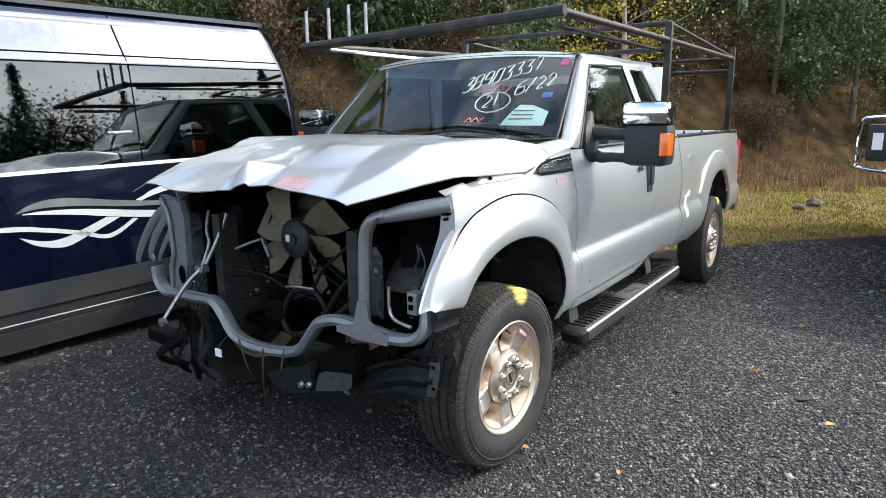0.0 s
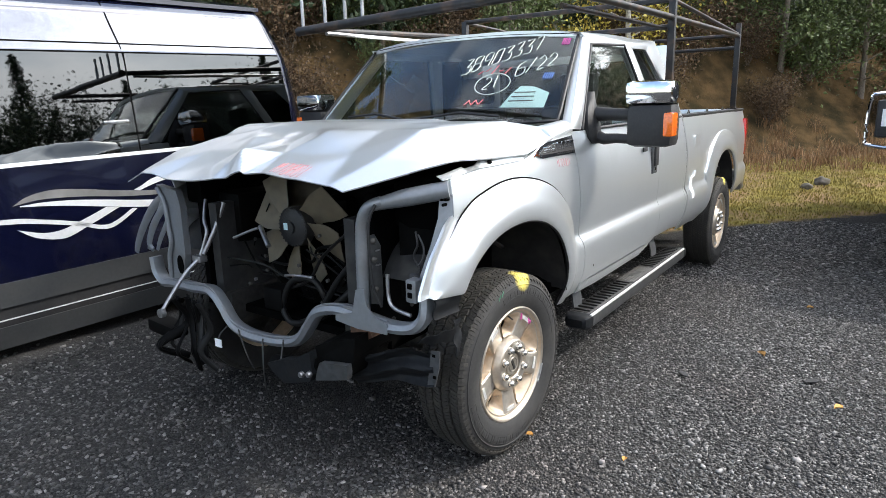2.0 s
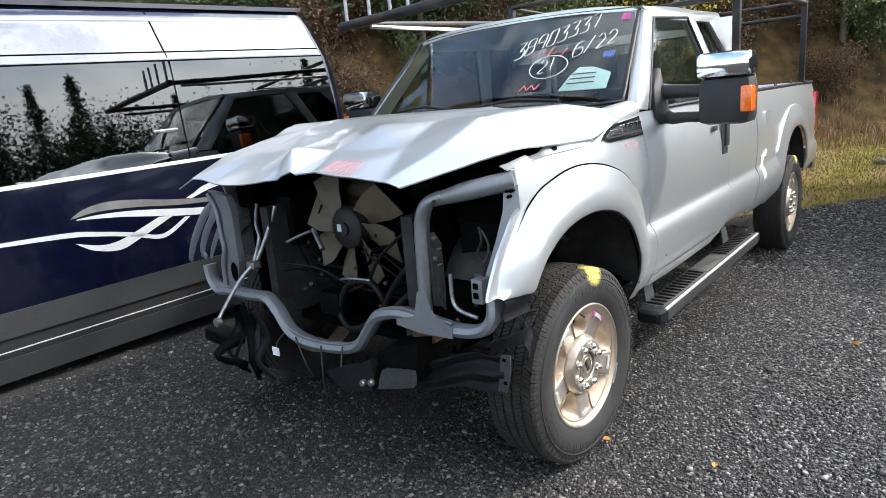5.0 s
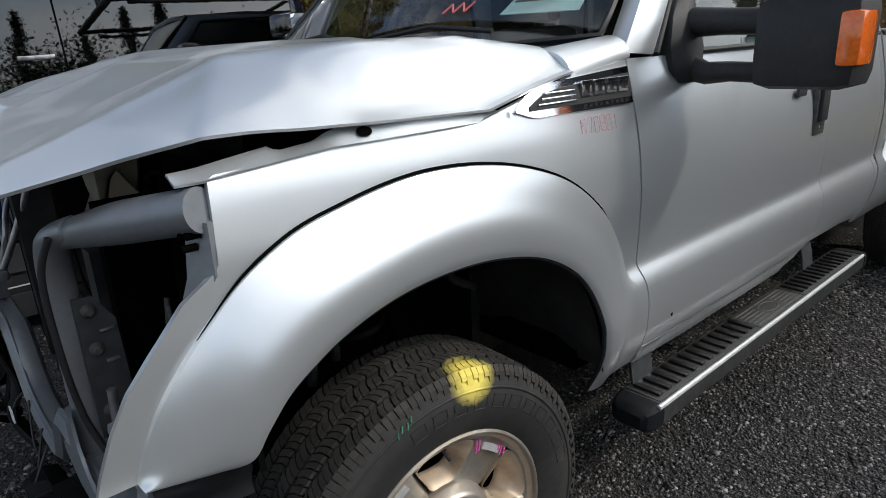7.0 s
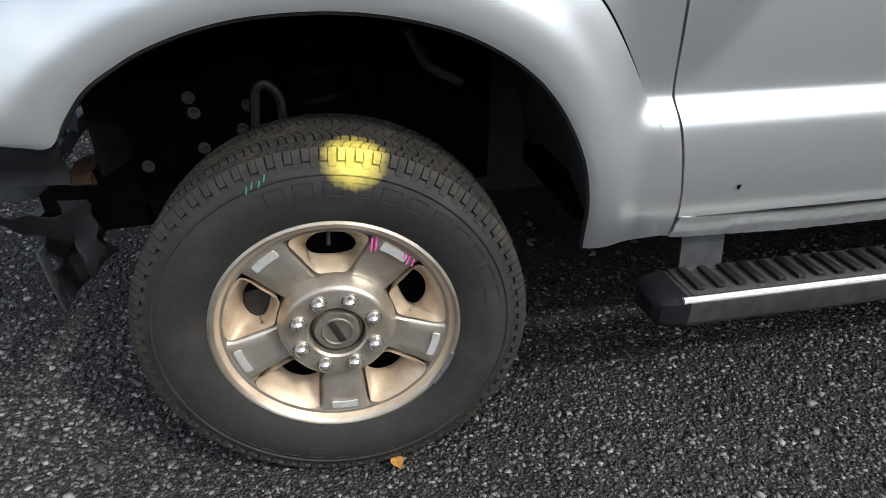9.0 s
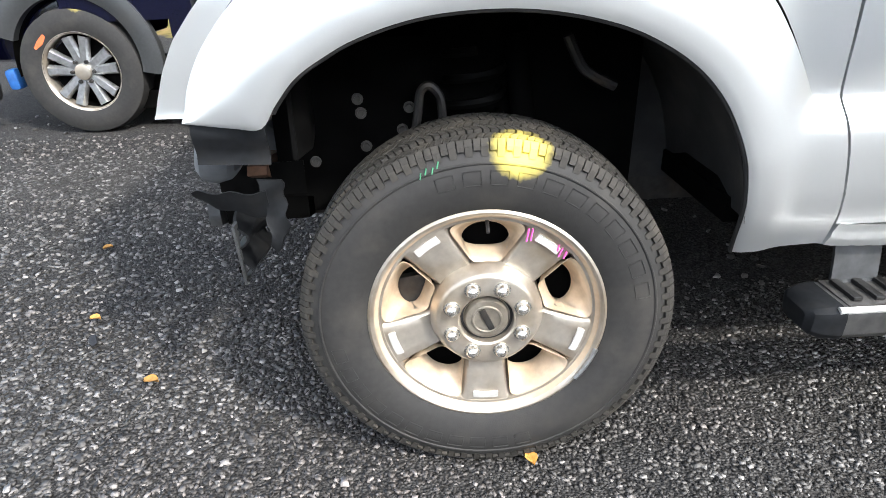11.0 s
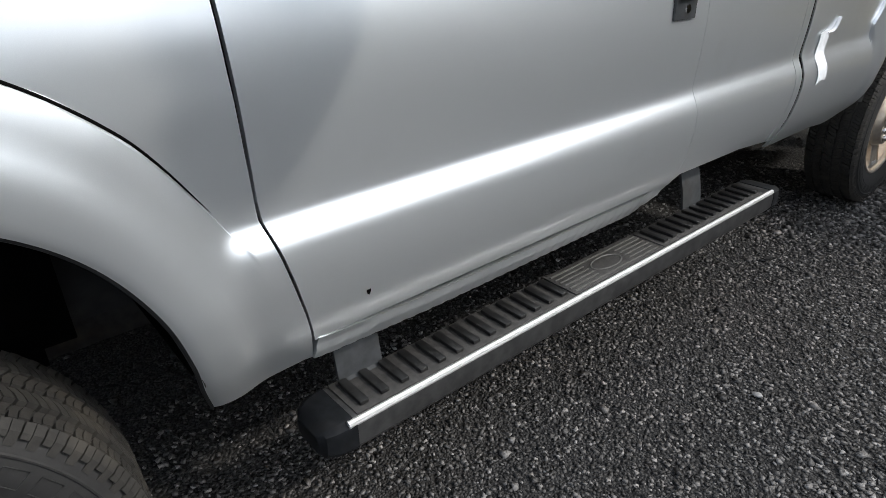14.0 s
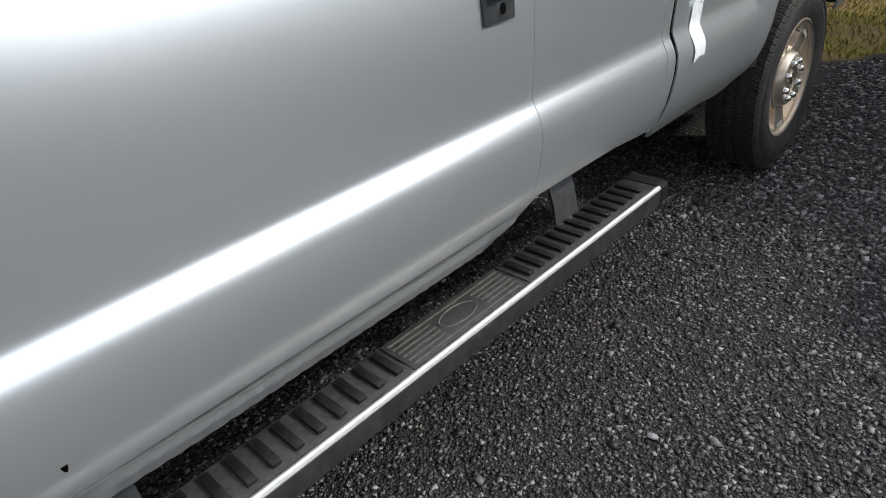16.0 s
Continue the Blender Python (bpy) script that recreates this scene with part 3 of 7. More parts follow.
def ribbon(side, a, b, thick=0.03, n=10, out=0.0):
    """A pillar on the cab's side between two lines (y, z)."""
    grid = []
    for i in range(n + 1):
        t = i / n
        pa, pb = [Vector(p[0]).lerp(Vector(p[1]), t) for p in (a, b)]
        line = []
        for k in range(5):
            q = pa.lerp(pb, k / 4)
            bulge = 0.006 * (1 - (k / 2 - 1) ** 2)
            line.append((side * (green_x(q.y) + bulge + out), q.x, q.y))
        grid.append(line)
    return sheet(bmesh.new(), grid, (-side * thick, 0, 0))


def side_glass(side, pts):
    return slab(bmesh.new(), [(side * (green_x(z) - 0.012), y, z) for y, z in pts], (-side * 0.004, 0, 0))


for side in (1, -1):
    if side == 1:
        # thin black line laid on the paint as the shade of the flare's crease
        line = [r for r in loft_rows(FENDER, 150) if 0.93 < r[3] and r[6] > 0.97]
        part("flare_groove", tube(bmesh.new(), [(side_x(r[2], max(r[3], 0.93)) + 0.004 - 0.004 * ease((r[2] - 0.48) / 0.1), r[2] + 0.002, r[3] + 0.003) for r in line], [0.0034 * min(1, 0.15 + (len(line) - 1 - k) / 14, 0.15 + k / 14) for k in range(len(line))], 6), BLACK_HOLE, truck)
        part("lip_trim", tube(bmesh.new(), [(0.9985 - 0.02 * ease((-0.35 - y) / 0.08) - (max(0.0, 1.0 - soft(z, SIDE, 0.010)) if z < 0.84 else 0.0), y, z - 0.001) for y, z in lip_path(FENDER) if y > -0.425], 0.0062, 8), BLACK_PLASTIC, truck, "dark edge trim of the wheel opening")
        part("front_fender", flare_panel(FENDER, 150, 1, 1.000, lambda y, z: ease((y - 0.58 - 0.10 * max(0.0, 0.8 - z)) / 0.09)), PAINT, truck, angle=28)
    bed_side = part("bed_side", flare_panel(BED, 150, side, 1.000, lambda y, z: 0.0), PAINT, truck, angle=28)
    door = part("front_door", panel(lambda z: seam_y(z) + 0.006, 2.0202, 0.615, 1.44, side, DOOR_ROWS, 26), PAINT, truck, angle=28)
    rear_door = part("rear_door", panel(2.0225, 2.664, 0.66, 1.45, side, DOOR_ROWS, 14), PAINT, truck, angle=28)
    part("cab_corner", panel(2.668, 2.714, 0.60, 1.46, side, DOOR_ROWS, 4), PAINT, truck, angle=28)
    # sill below the doors, with its pinch flange
    grid = [[(side * (side_x(y, max(z, 0.50)) + 0.002 - 0.007 * ease((y - 1.86) / 0.08) + (0.006 - 0.0022 * max(0.0, math.sin(y * 150)) if z < 0.580 else 0.0)), y, z) for z in
             [curve(y, [(0.76, 0.555), (0.80, 0.545), (1.1, 0.530), (1.9, 0.535), (1.98, 0.560), (2.06, 0.632), (2.45, 0.625), (2.66, 0.60)]) + (curve(y, [(1.99, 0.613), (2.06, 0.658)]) - 0.545) * k / 5 for k in range(6)]]
            for y in [0.775 + 1.89 * i / 240 for i in range(241)]]
    part("rocker_panel", sheet(bmesh.new(), grid, (-side * 0.03, 0, 0)), PAINT, truck, angle=28)
    part("a_pillar", ribbon(side, ((0.655, 1.455), (1.13, 1.955)), ((0.79, 1.445), (1.215, 1.91)), 0.05), PAINT, truck)
    part("roof_rail", ribbon(side, ((1.10, 1.965), (2.42, 2.0)), ((1.19, 1.905), (2.32, 1.93)), 0.05), PAINT, truck)
    part("b_pillar", ribbon(side, ((1.77, 1.935), (2.0, 1.44)), ((1.90, 1.935), (2.10, 1.44)), 0.05, out=0.004), PAINT, truck)
    part("c_pillar", ribbon(side, ((2.18, 1.94), (2.61, 1.45)), ((2.46, 2.0), (2.72, 1.45)), 0.06), PAINT, truck)
    pane = part("side_window", side_glass(side, [(0.80, 1.44), (1.20, 1.915), (1.78, 1.94), (2.01, 1.44)]), GLASS, truck)
    pane2 = part("quarter_window", side_glass(side, [(2.08, 1.44), (1.88, 1.94), (2.22, 1.945), (2.63, 1.44)]), DARK_GLASS, truck)
    pane.visible_shadow = pane2.visible_shadow = False
    bm = tube(bmesh.new(), [(side * (green_x(z) + 0.002), y, z) for y, z in [(0.80, 1.445), (1.205, 1.908), (1.765, 1.934), (1.995, 1.445)]], 0.009, 6)
    part("window_seal", bm, BLACK_PLASTIC, truck)
    part("sill_seal", tube(bmesh.new(), [(side * 0.938, 0.86, 1.445), (side * 0.938, 2.64, 1.455)], 0.009, 6), BLACK_PLASTIC, truck)
    # door handle: an upright dark pull in a recess, with a lock below
    handle = part("door_handle", boxed((side * 0.972, 1.845, 1.105) if side > 0 else (-0.99, 1.845, 1.105), (0.990, 1.945, 1.30) if side > 0 else (-0.972, 1.945, 1.30), 0.004), GREY_STEEL, door, "satin dark metal handle surround")
    part("pull", boxed((0.982, 1.862, 1.155) if side > 0 else (-1.004, 1.862, 1.155), (1.004, 1.930, 1.29) if side > 0 else (-0.982, 1.930, 1.29), 0.007), BLACK_PLASTIC, handle, "black pull")
    part("lock", lathe(bmesh.new(), [(0.986 * side, 0.0), (0.993 * side, 0.0), (0.993 * side, 0.011), (0.985 * side, 0.013)], 20, "x", (0, 1.90, 1.132)), CHROME, handle)
    part("keypad", boxed((0.974, 1.665, 1.262) if side > 0 else (-0.986, 1.665, 1.262), (0.986, 1.74, 1.292) if side > 0 else (-0.974, 1.74, 1.292), 0.004), BLACK_PLASTIC, door)

# roof
grid = []
for i in range(25):
    u = -1 + i / 12
    line = []
    for k in range(21):
        v = k / 20
        y = 1.03 + 0.09 * u * u + (1.45 - 0.09 * u * u) * v
        x = (0.775 + 0.012 * math.sin(math.pi * v)) * u
        z = 1.985 + 0.045 * math.sin(math.pi * min(1, v * 0.9 + 0.1)) ** 0.7 - 0.045 * abs(u) ** 3.5 - 0.02 * (v > 0.97)
        line.append((x, y, z))
    grid.append(line)
part("roof", sheet(bmesh.new(), grid, (0, 0, -0.03)), PAINT, truck)
# windscreen, its black border and the cowl
grid = []
for i in range(25):
    u = -1 + i / 12
    line = []
    for k in range(15):
        v = k / 14
        y = 0.50 + 0.16 * u * u + (0.545 - 0.075 * u * u) * v
        line.append(((0.858 - 0.10 * v) * u, y, 1.47 + 0.025 * u * u + (0.515 - 0.05 * u * u) * v ** 0.96))
    grid.append(line)
windscreen = part("windscreen", sheet(bmesh.new(), grid, (0, 0.003, -0.004)), GLASS, truck)
windscreen.visible_shadow = False


def on_screen(u, v):
    y = 0.50 + 0.16 * u * u + (0.545 - 0.075 * u * u) * v
    return Vector(((0.858 - 0.10 * v) * u, y - 0.004, 1.47 + 0.025 * u * u + (0.515 - 0.05 * u * u) * v ** 0.96 + 0.003))


rim = [on_screen(u, 0.0) for u in np.linspace(-1, 1, 21)] + [on_screen(1, v) for v in np.linspace(0.1, 1, 8)] + [on_screen(u, 1.0) for u in np.linspace(0.9, -1, 20)] + [on_screen(-1, v) for v in np.linspace(0.9, 0, 9)]
part("windscreen_seal", tube(bmesh.new(), rim, 0.012, 6, 0.8), BLACK_PLASTIC, truck)
grid = [[(x, y, z) for y, z in ((0.34 + 0.05 * abs(x), 1.440), (0.42 + 0.08 * abs(x), 1.442), (0.52 + 0.17 * x * x, 1.464))] for x in [-0.84 + 0.07 * i for i in range(25)]]
part("cowl", sheet(bmesh.new(), grid, (0, 0, -0.02)), BLACK_PLASTIC, truck)
for s in (1, -1):
    grid = []
    for i in range(9):
        y = 0.441 + 0.236 * i / 8
        inner, outer = Vector((0.835 + 0.03 * i / 8, y, 1.474 + 0.024 * i / 8)), Vector((side_x(y, 1.42) + 0.001, y, 1.410 + 0.035 * i / 8))
        grid.append([(s * (inner.x + (outer.x - inner.x) * math.sin(t * math.pi / 2)), y, inner.z - (inner.z - outer.z) * (1 - math.cos(t * math.pi / 2))) for t in np.linspace(0, 1, 8)])
    part("cowl_corner", sheet(bmesh.new(), grid, (-s * 0.01, 0, -0.01)), PAINT, truck)
for a, b in ((-0.62, -0.05), (0.10, 0.66)):
    wiper = part("wiper", tube(bmesh.new(), [on_screen(a, 0.06) + Vector((0, -0.02, 0.012)), on_screen((a + b) / 2, 0.10) + Vector((0, -0.02, 0.014)), on_screen(b, 0.05) + Vector((0, -0.02, 0.012))], 0.008, 6), BLACK_PLASTIC, truck)
# back wall of the cab with its window, floor and seats
for s in (1, -1):
    grid = [[(s * (side_x(y, z) - 0.005), y, z) for z in np.linspace(0.62, 1.45, 24)] for y in (2.713, 2.7365)]
    # black strip in place of the shade between cab and bed
    part("cab_gap", sheet(bmesh.new(), grid, (-s * 0.03, 0, 0)), BLACK_HOLE, truck)
bm = boxed((-0.86, 2.66, 0.62), (0.86, 2.71, 1.47), 0.01)
box(bm, (-0.82, 2.62, 1.47), (-0.60, 2.67, 1.98))
box(bm, (0.60, 2.62, 1.47), (0.82, 2.67, 1.98))
box(bm, (-0.60, 2.52, 1.88), (0.60, 2.60, 1.99))
part("cab_back", bm, PAINT, truck)
part("rear_window", boxed((-0.62, 2.60, 1.46), (0.62, 2.606, 1.92)), DARK_GLASS, truck).visible_shadow = False
# floor and inner walls near-black, with their shade put into the colour
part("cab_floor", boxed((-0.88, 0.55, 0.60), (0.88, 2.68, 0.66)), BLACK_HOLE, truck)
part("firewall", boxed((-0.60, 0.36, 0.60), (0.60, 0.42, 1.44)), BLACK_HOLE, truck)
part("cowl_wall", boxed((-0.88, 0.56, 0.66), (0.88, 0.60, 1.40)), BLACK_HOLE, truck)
for s in (1, -1):
    part("door_trim", boxed((0.885 * s if s > 0 else -0.925, 0.72, 0.66), (0.925 if s > 0 else -0.885, 2.64, 1.42)), DASH, truck)
bm = bmesh.new()
grid = [[(x, y, z) for y, z in ((0.60, 1.40), (0.70, 1.47), (0.90, 1.475), (1.02, 1.42), (1.05, 1.15), (0.98, 0.95))] for x in [-0.88 + 0.11 * i for i in range(17)]]
part("dashboard", sheet(bm, grid, (0, -0.04, -0.02)), DASH, truck)
steering = part("steering_wheel", tube(bmesh.new(), [(0.40 + 0.19 * math.cos(a), 1.20 - 0.10 * math.sin(a), 1.33 + 0.16 * math.sin(a)) for a in np.linspace(0, 2 * math.pi, 33)], 0.014, 8, caps=False), DASH, truck)
part("spoke", tube(bmesh.new(), [(0.22, 1.20, 1.33), (0.40, 1.17, 1.32), (0.58, 1.20, 1.33)], 0.02, 8, 0.6), DASH, steering)
for x in (-0.42, 0.42):
    seat = part("seat", boxed((x - 0.26, 1.35, 0.70), (x + 0.26, 1.86, 0.98), 0.06), SEAT, truck)
    part("seat_back", boxed((x - 0.25, 1.80, 0.92), (x + 0.25, 1.97, 1.56), 0.06, Matrix.Translation((0, 0.0, 0))), SEAT, seat)
    part("headrest", boxed((x - 0.13, 1.86, 1.58), (x + 0.13, 1.98, 1.78), 0.045), SEAT, seat)

# cargo bed
part("bed_floor", boxed((-0.86, 2.74, 0.84), (0.86, 5.06, 0.90)), DARK_METAL, truck)
part("bed_front_wall", boxed((-0.90, 2.735, 0.88), (0.90, 2.785, 1.44), 0.008), PAINT, truck)
tailgate = part("tailgate", boxed((-0.80, 5.05, 0.86), (0.80, 5.11, 1.46), 0.012), PAINT, truck)
part("gate_handle", boxed((-0.12, 5.108, 1.30), (0.12, 5.122, 1.37), 0.006), BLACK_PLASTIC, tailgate)
for s in (1, -1):
    bm = bmesh.new()
    grid = [[(s * x, y, z) for x, z in ((0.925, 1.445), (0.930, 1.462), (0.915, 1.468), (0.85, 1.466), (0.845, 1.43))] for y in np.linspace(2.74, 5.07, 12)]
    part("bed_rail_cap", sheet(bm, grid, (0, 0, -0.006)), BLACK_PLASTIC, truck)
    part("bed_inner_wall", boxed((0.82 * s if s > 0 else -0.845, 2.78, 0.88), (0.845 if s > 0 else -0.82, 5.06, 1.44)), PAINT, truck)
    light = part("tail_light", boxed((0.86 if s > 0 else -0.972, 5.03, 0.98), (0.972 if s > 0 else -0.86, 5.125, 1.36), 0.015), RED_LENS, truck, "red tail light")
    part("reverse_lens", boxed((0.885 if s > 0 else -0.955, 5.118, 1.05), (0.955 if s > 0 else -0.885, 5.131, 1.15), 0.005), VAN_WHITE, light, "clear lens")
    # stake pockets and cord along the rail
    for y in (3.0, 3.6, 4.2, 4.8):
        part("rail_hook", tube(bmesh.new(), [(s * 0.9, y - 0.03, 1.466), (s * 0.9, y, 1.492), (s * 0.9, y + 0.03, 1.466)], 0.006, 6), DARK_METAL, truck)
bumper = part("rear_bumper", boxed((-0.95, 5.14, 0.58), (0.95, 5.30, 0.80), 0.03), CHROME_WORN, truck, "dull chrome rear bumper")
part("hitch", boxed((-0.06, 5.0, 0.46), (0.06, 5.28, 0.56), 0.005), DARK_METAL, truck)
for s in (-1, 1):
    part("frame_rail", boxed((s * 0.44 - 0.04, -0.50, 0.50), (s * 0.44 + 0.04, 5.12, 0.68), 0.008), DARK_METAL, truck)
for y in (0.02, 4.016):
    axle = part("axle", tube(bmesh.new(), [(-0.78, y, 0.43), (-0.3, y, 0.43), (0.3, y, 0.43), (0.78, y, 0.43)], 0.055, 12), DARK_METAL, truck)
    part("differential", lathe(bmesh.new(), [(-0.16, 0.05), (-0.10, 0.14), (0.02, 0.17), (0.12, 0.10), (0.16, 0.05)], 20, "y", (0.18 if y < 1 else 0, y, 0.43)), DARK_METAL, axle)
part("drive_shaft", tube(bmesh.new(), [(0, 0.9, 0.62), (0, 3.9, 0.46)], 0.045, 10), DARK_METAL, truck)
part("exhaust", tube(bmesh.new(), smooth_path([(-0.25, 0.9, 0.52), (-0.3, 2.0, 0.48), (-0.55, 3.2, 0.55), (-0.62, 4.6, 0.62)], 5), 0.045, 10), RUST, truck)
# near-black sheet, the shade beneath the cab put into its colour
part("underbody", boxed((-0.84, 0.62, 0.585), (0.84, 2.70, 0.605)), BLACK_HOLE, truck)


def liner(lip, s):
    """The black inside of a wheel arch, from the lip inwards."""
    cy, cz = (lip[0][0] + lip[-1][0]) / 2, 0.60
    grid = [[(s * x, cy + (y - cy) * f, cz + (z - cz) * f) for x, f in ((0.978, 1.0), (0.965, 1.012), (0.93, 1.03), (0.80, 1.05), (0.62, 1.05), (0.46, 1.03))] for y, z in lip]
    return sheet(bmesh.new(), grid, (0, 0, 0.004))


for s in (1, -1):
    for rows, y0, y1 in ((FENDER, -0.44, 0.545), (BED, 3.49, 4.53)):
        lip = [(y, z) for y, z in lip_path(rows) if y0 <= y <= y1]
        if s == -1 and rows is FENDER:
            lip = [(y, z - 0.03) for y, z in lip]
        well = part("wheel_liner", liner(lip, s), LINER, truck)
        mid = (y0 + y1) / 2
        part("liner_back", boxed((0.44 * s if s > 0 else -0.50, mid - 0.56, 0.58), (0.50 if s > 0 else -0.44, mid + 0.56, 1.14)), LINER, well)

# dusty apron at the front of the near arch
lip = [(y, z) for y, z in lip_path(FENDER) if -0.43 <= y <= -0.20]
grid = [[(x, 0.0525 + (y - 0.0525) * f, 0.60 + (z - 0.60) * f) for x, f in ((0.965, 0.998), (0.93, 1.012), (0.84, 1.026), (0.74, 1.034), (0.66 + 0.03 * math.sin(9 * z), 1.034))] for y, z in lip]
part("wheel_apron", sheet(bmesh.new(), grid, (0, 0, 0.002)), DUSTY, truck)

# spring, damper and hoses inside the front arch; spring and damper blackened as if shaded
coil = [(0.62 + 0.068 * math.cos(a), 0.0 + 0.068 * math.sin(a), 0.55 + 0.42 * a / 44) for a in np.linspace(0, 44, 150)]
part("coil_spring", tube(bmesh.new(), coil, 0.012, 6), ENGINE, truck)
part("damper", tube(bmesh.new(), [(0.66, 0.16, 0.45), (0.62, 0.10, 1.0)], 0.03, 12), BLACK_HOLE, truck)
for pts, r in (([(0.66, -0.150, 0.76), (0.66, -0.138, 0.829), (0.66, -0.131, 0.874), (0.66, -0.109, 0.888), (0.66, -0.084, 0.859), (0.66, -0.080, 0.800)], 0.011), ([(0.72, 0.200, 1.002), (0.72, 0.235, 0.936), (0.72, 0.267, 0.910), (0.72, 0.319, 0.885)], 0.012)):
    part("brake_hose", tube(bmesh.new(), smooth_path(pts, 6), r, 8), DARK_METAL, truck)
for y, z in ((-0.286, 0.850), (-0.280, 0.815), (-0.159, 0.826), (-0.178, 0.770), (-0.272, 0.730), (-0.404, 0.694)):
    bolt = part("body_bolt", lathe(bmesh.new(), [(0.598, 0.0), (0.598, 0.0145), (0.604, 0.0145), (0.604, 0.009), (0.610, 0.008), (0.610, 0.0)], 12, "x", (0, y, z)), BOLT, truck)

# ---- wheels ----
TYRE_R = 0.425


def build_wheel():
    """Tyre and alloy wheel round the x axis; its face looks to +x."""
    w = thing("wheel_group", "", "")
    tyre = part("tyre", lathe(bmesh.new(), [(-0.095, 0.262), (-0.108, 0.300), (-0.114, 0.350), (-0.107, 0.388), (-0.091, 0.409), (-0.055, 0.413), (0.060, 0.413), (0.110, 0.409),
                                           (0.128, 0.390), (0.1365, 0.350), (0.1365, 0.335), (0.131, 0.300), (0.119, 0.272), (0.112, 0.262)], 96), RUBBER, w, "worn all-terrain tyre", angle=60)
    # tread: staggered blocks in five ribs, with shoulder lugs
    bm = bmesh.new()
    n = 156
    for rib, (x0, x1, skew) in enumerate(((-0.093, -0.060, 0.9), (-0.053, -0.019, -1.1), (-0.012, 0.026, 1.1), (0.033, 0.069, -1.1), (0.076, 0.112, 0.9))):
        for k in range(n):
            wide = k % 2
            a0 = 2 * math.pi * (k + 0.5 * (rib % 2) + 0.05 * wide) / n
            a1 = a0 + 2 * math.pi * (0.72 if wide else 0.90) / n
            top = TYRE_R - (0.004 if rib in (0, 4) else 0)
            vs = []
            for r in (0.408, top):
                for x, d in ((x0 + (0.003 if wide else 0), 0.0), ((x0 + x1) / 2, skew * 1.1 * math.pi / n), (x1 - (0 if wide else 0.003), skew * 1.5 * math.pi / n)):
                    for a in (a0, a1):
                        vs.append(bm.verts.new((x, r * math.cos(a + d), r * math.sin(a + d))))
            for q in ((6, 7, 9, 8), (8, 9, 11, 10), (0, 6, 8, 2), (2, 8, 10, 4), (1, 3, 9, 7), (3, 5, 11, 9), (0, 1, 7, 6), (4, 10, 11, 5)):
                bm.faces.new([vs[i] for i in q])
    for s, wide in ((-0.82, 1), (1, 1)):
        for k in range(n):
            a0 = 2 * math.pi * (k + 0.1) / n
            a1 = a0 + 2 * math.pi * (0.92 if k % 2 else 0.82) / n
            low = 0.388 if k % 2 else 0.400
            vs = [bm.verts.new((s * x, r * math.cos(a), r * math.sin(a))) for x, r in ((0.1135, 0.420), (0.1245, 0.408), (0.1302 if k % 2 else 0.1280, low), (0.110, 0.393)) for a in (a0, a1)]
            for q in ((0, 1, 3, 2), (2, 3, 5, 4), (4, 5, 7, 6), (0, 2, 4, 6), (1, 7, 5, 3)):
                bm.faces.new([vs[i] for i in q])
    bmesh.ops.recalc_face_normals(bm, faces=bm.faces)
    part("tread", bm, TREAD, tyre, "grooved tread with worn blocks", smooth=False)
    # raised band and bars of lettering on the sidewall
    part("sidewall_rib", lathe(bmesh.new(), [(0.132, 0.378), (0.1345, 0.376), (0.1345, 0.373), (0.1325, 0.371)], 96), RUBBER, tyre)
    for start in (-18, 162):
        for i in range(11):
            a = start + i * 9.2
            ring = [(a, 0.330), (a + 2, 0.330), (a + 4, 0.330), (a + 6, 0.330), (a + 6, 0.346), (a + 6, 0.360), (a + 4, 0.360), (a + 2, 0.360), (a, 0.360), (a, 0.346), (a, 0.330)]
            pts = [(curve(r, [(0.32, 0.1348), (0.335, 0.1370), (0.352, 0.1370), (0.37, 0.1340)]), r * math.sin(radians(t)), r * math.cos(radians(t))) for t, r in ring]
            part("raised_bar", tube(bmesh.new(), pts, 0.0010, 5, caps=False), RUBBER, tyre)
    # rim
    rim = part("rim", lathe(bmesh.new(), [(-0.11, 0.262), (-0.11, 0.245), (-0.05, 0.222), (0.05, 0.226), (0.090, 0.236), (0.104, 0.246), (0.112, 0.252), (0.119, 0.258), (0.121, 0.264), (0.118, 0.2685),
                                         (0.111, 0.2685), (0.105, 0.262)], 96, close=True), ALLOY_DUSTY, w, "cast alloy rim tanned by brake dust", angle=50)
    part("rim_lip", lathe(bmesh.new(), [(0.112, 0.253), (0.120, 0.2575), (0.1225, 0.264), (0.1195, 0.2695), (0.113, 0.2695)], 96), ALLOY, rim)
    for k in range(5):
        a0 = 2 * math.pi * (k + 0.5) / 5
        rows = []
        for i in range(13):
            r = 0.098 + (0.247 - 0.098) * i / 12
            half = curve(r, [(0.098, 0.047), (0.125, 0.047), (0.16, 0.049), (0.20, 0.053), (0.235, 0.060), (0.247, 0.070)])
            x = curve(r, [(0.098, 0.072), (0.12, 0.082), (0.17, 0.092), (0.22, 0.100), (0.247, 0.104)])
            ring = []
            for f, d in ((-1.0, 0.060), (-1.0, 0.022), (-0.93, 0.006), (-0.82, 0.0), (-0.4, 0.001), (0, 0.0015), (0.4, 0.001), (0.82, 0.0), (0.93, 0.006), (1.0, 0.022), (1.0, 0.060)):
                flare_out = 1.0 + 0.10 * (d > 0.01)
                t = half * f * flare_out
                ang = a0 + math.asin(max(-0.9, min(0.9, t / r)))
                ring.append((x - d, r * math.sin(ang), r * math.cos(ang)))
            rows.append(ring)
        spoke = part("spoke", sheet(bmesh.new(), rows, (-0.003, 0, 0)), ALLOY, rim, angle=50)
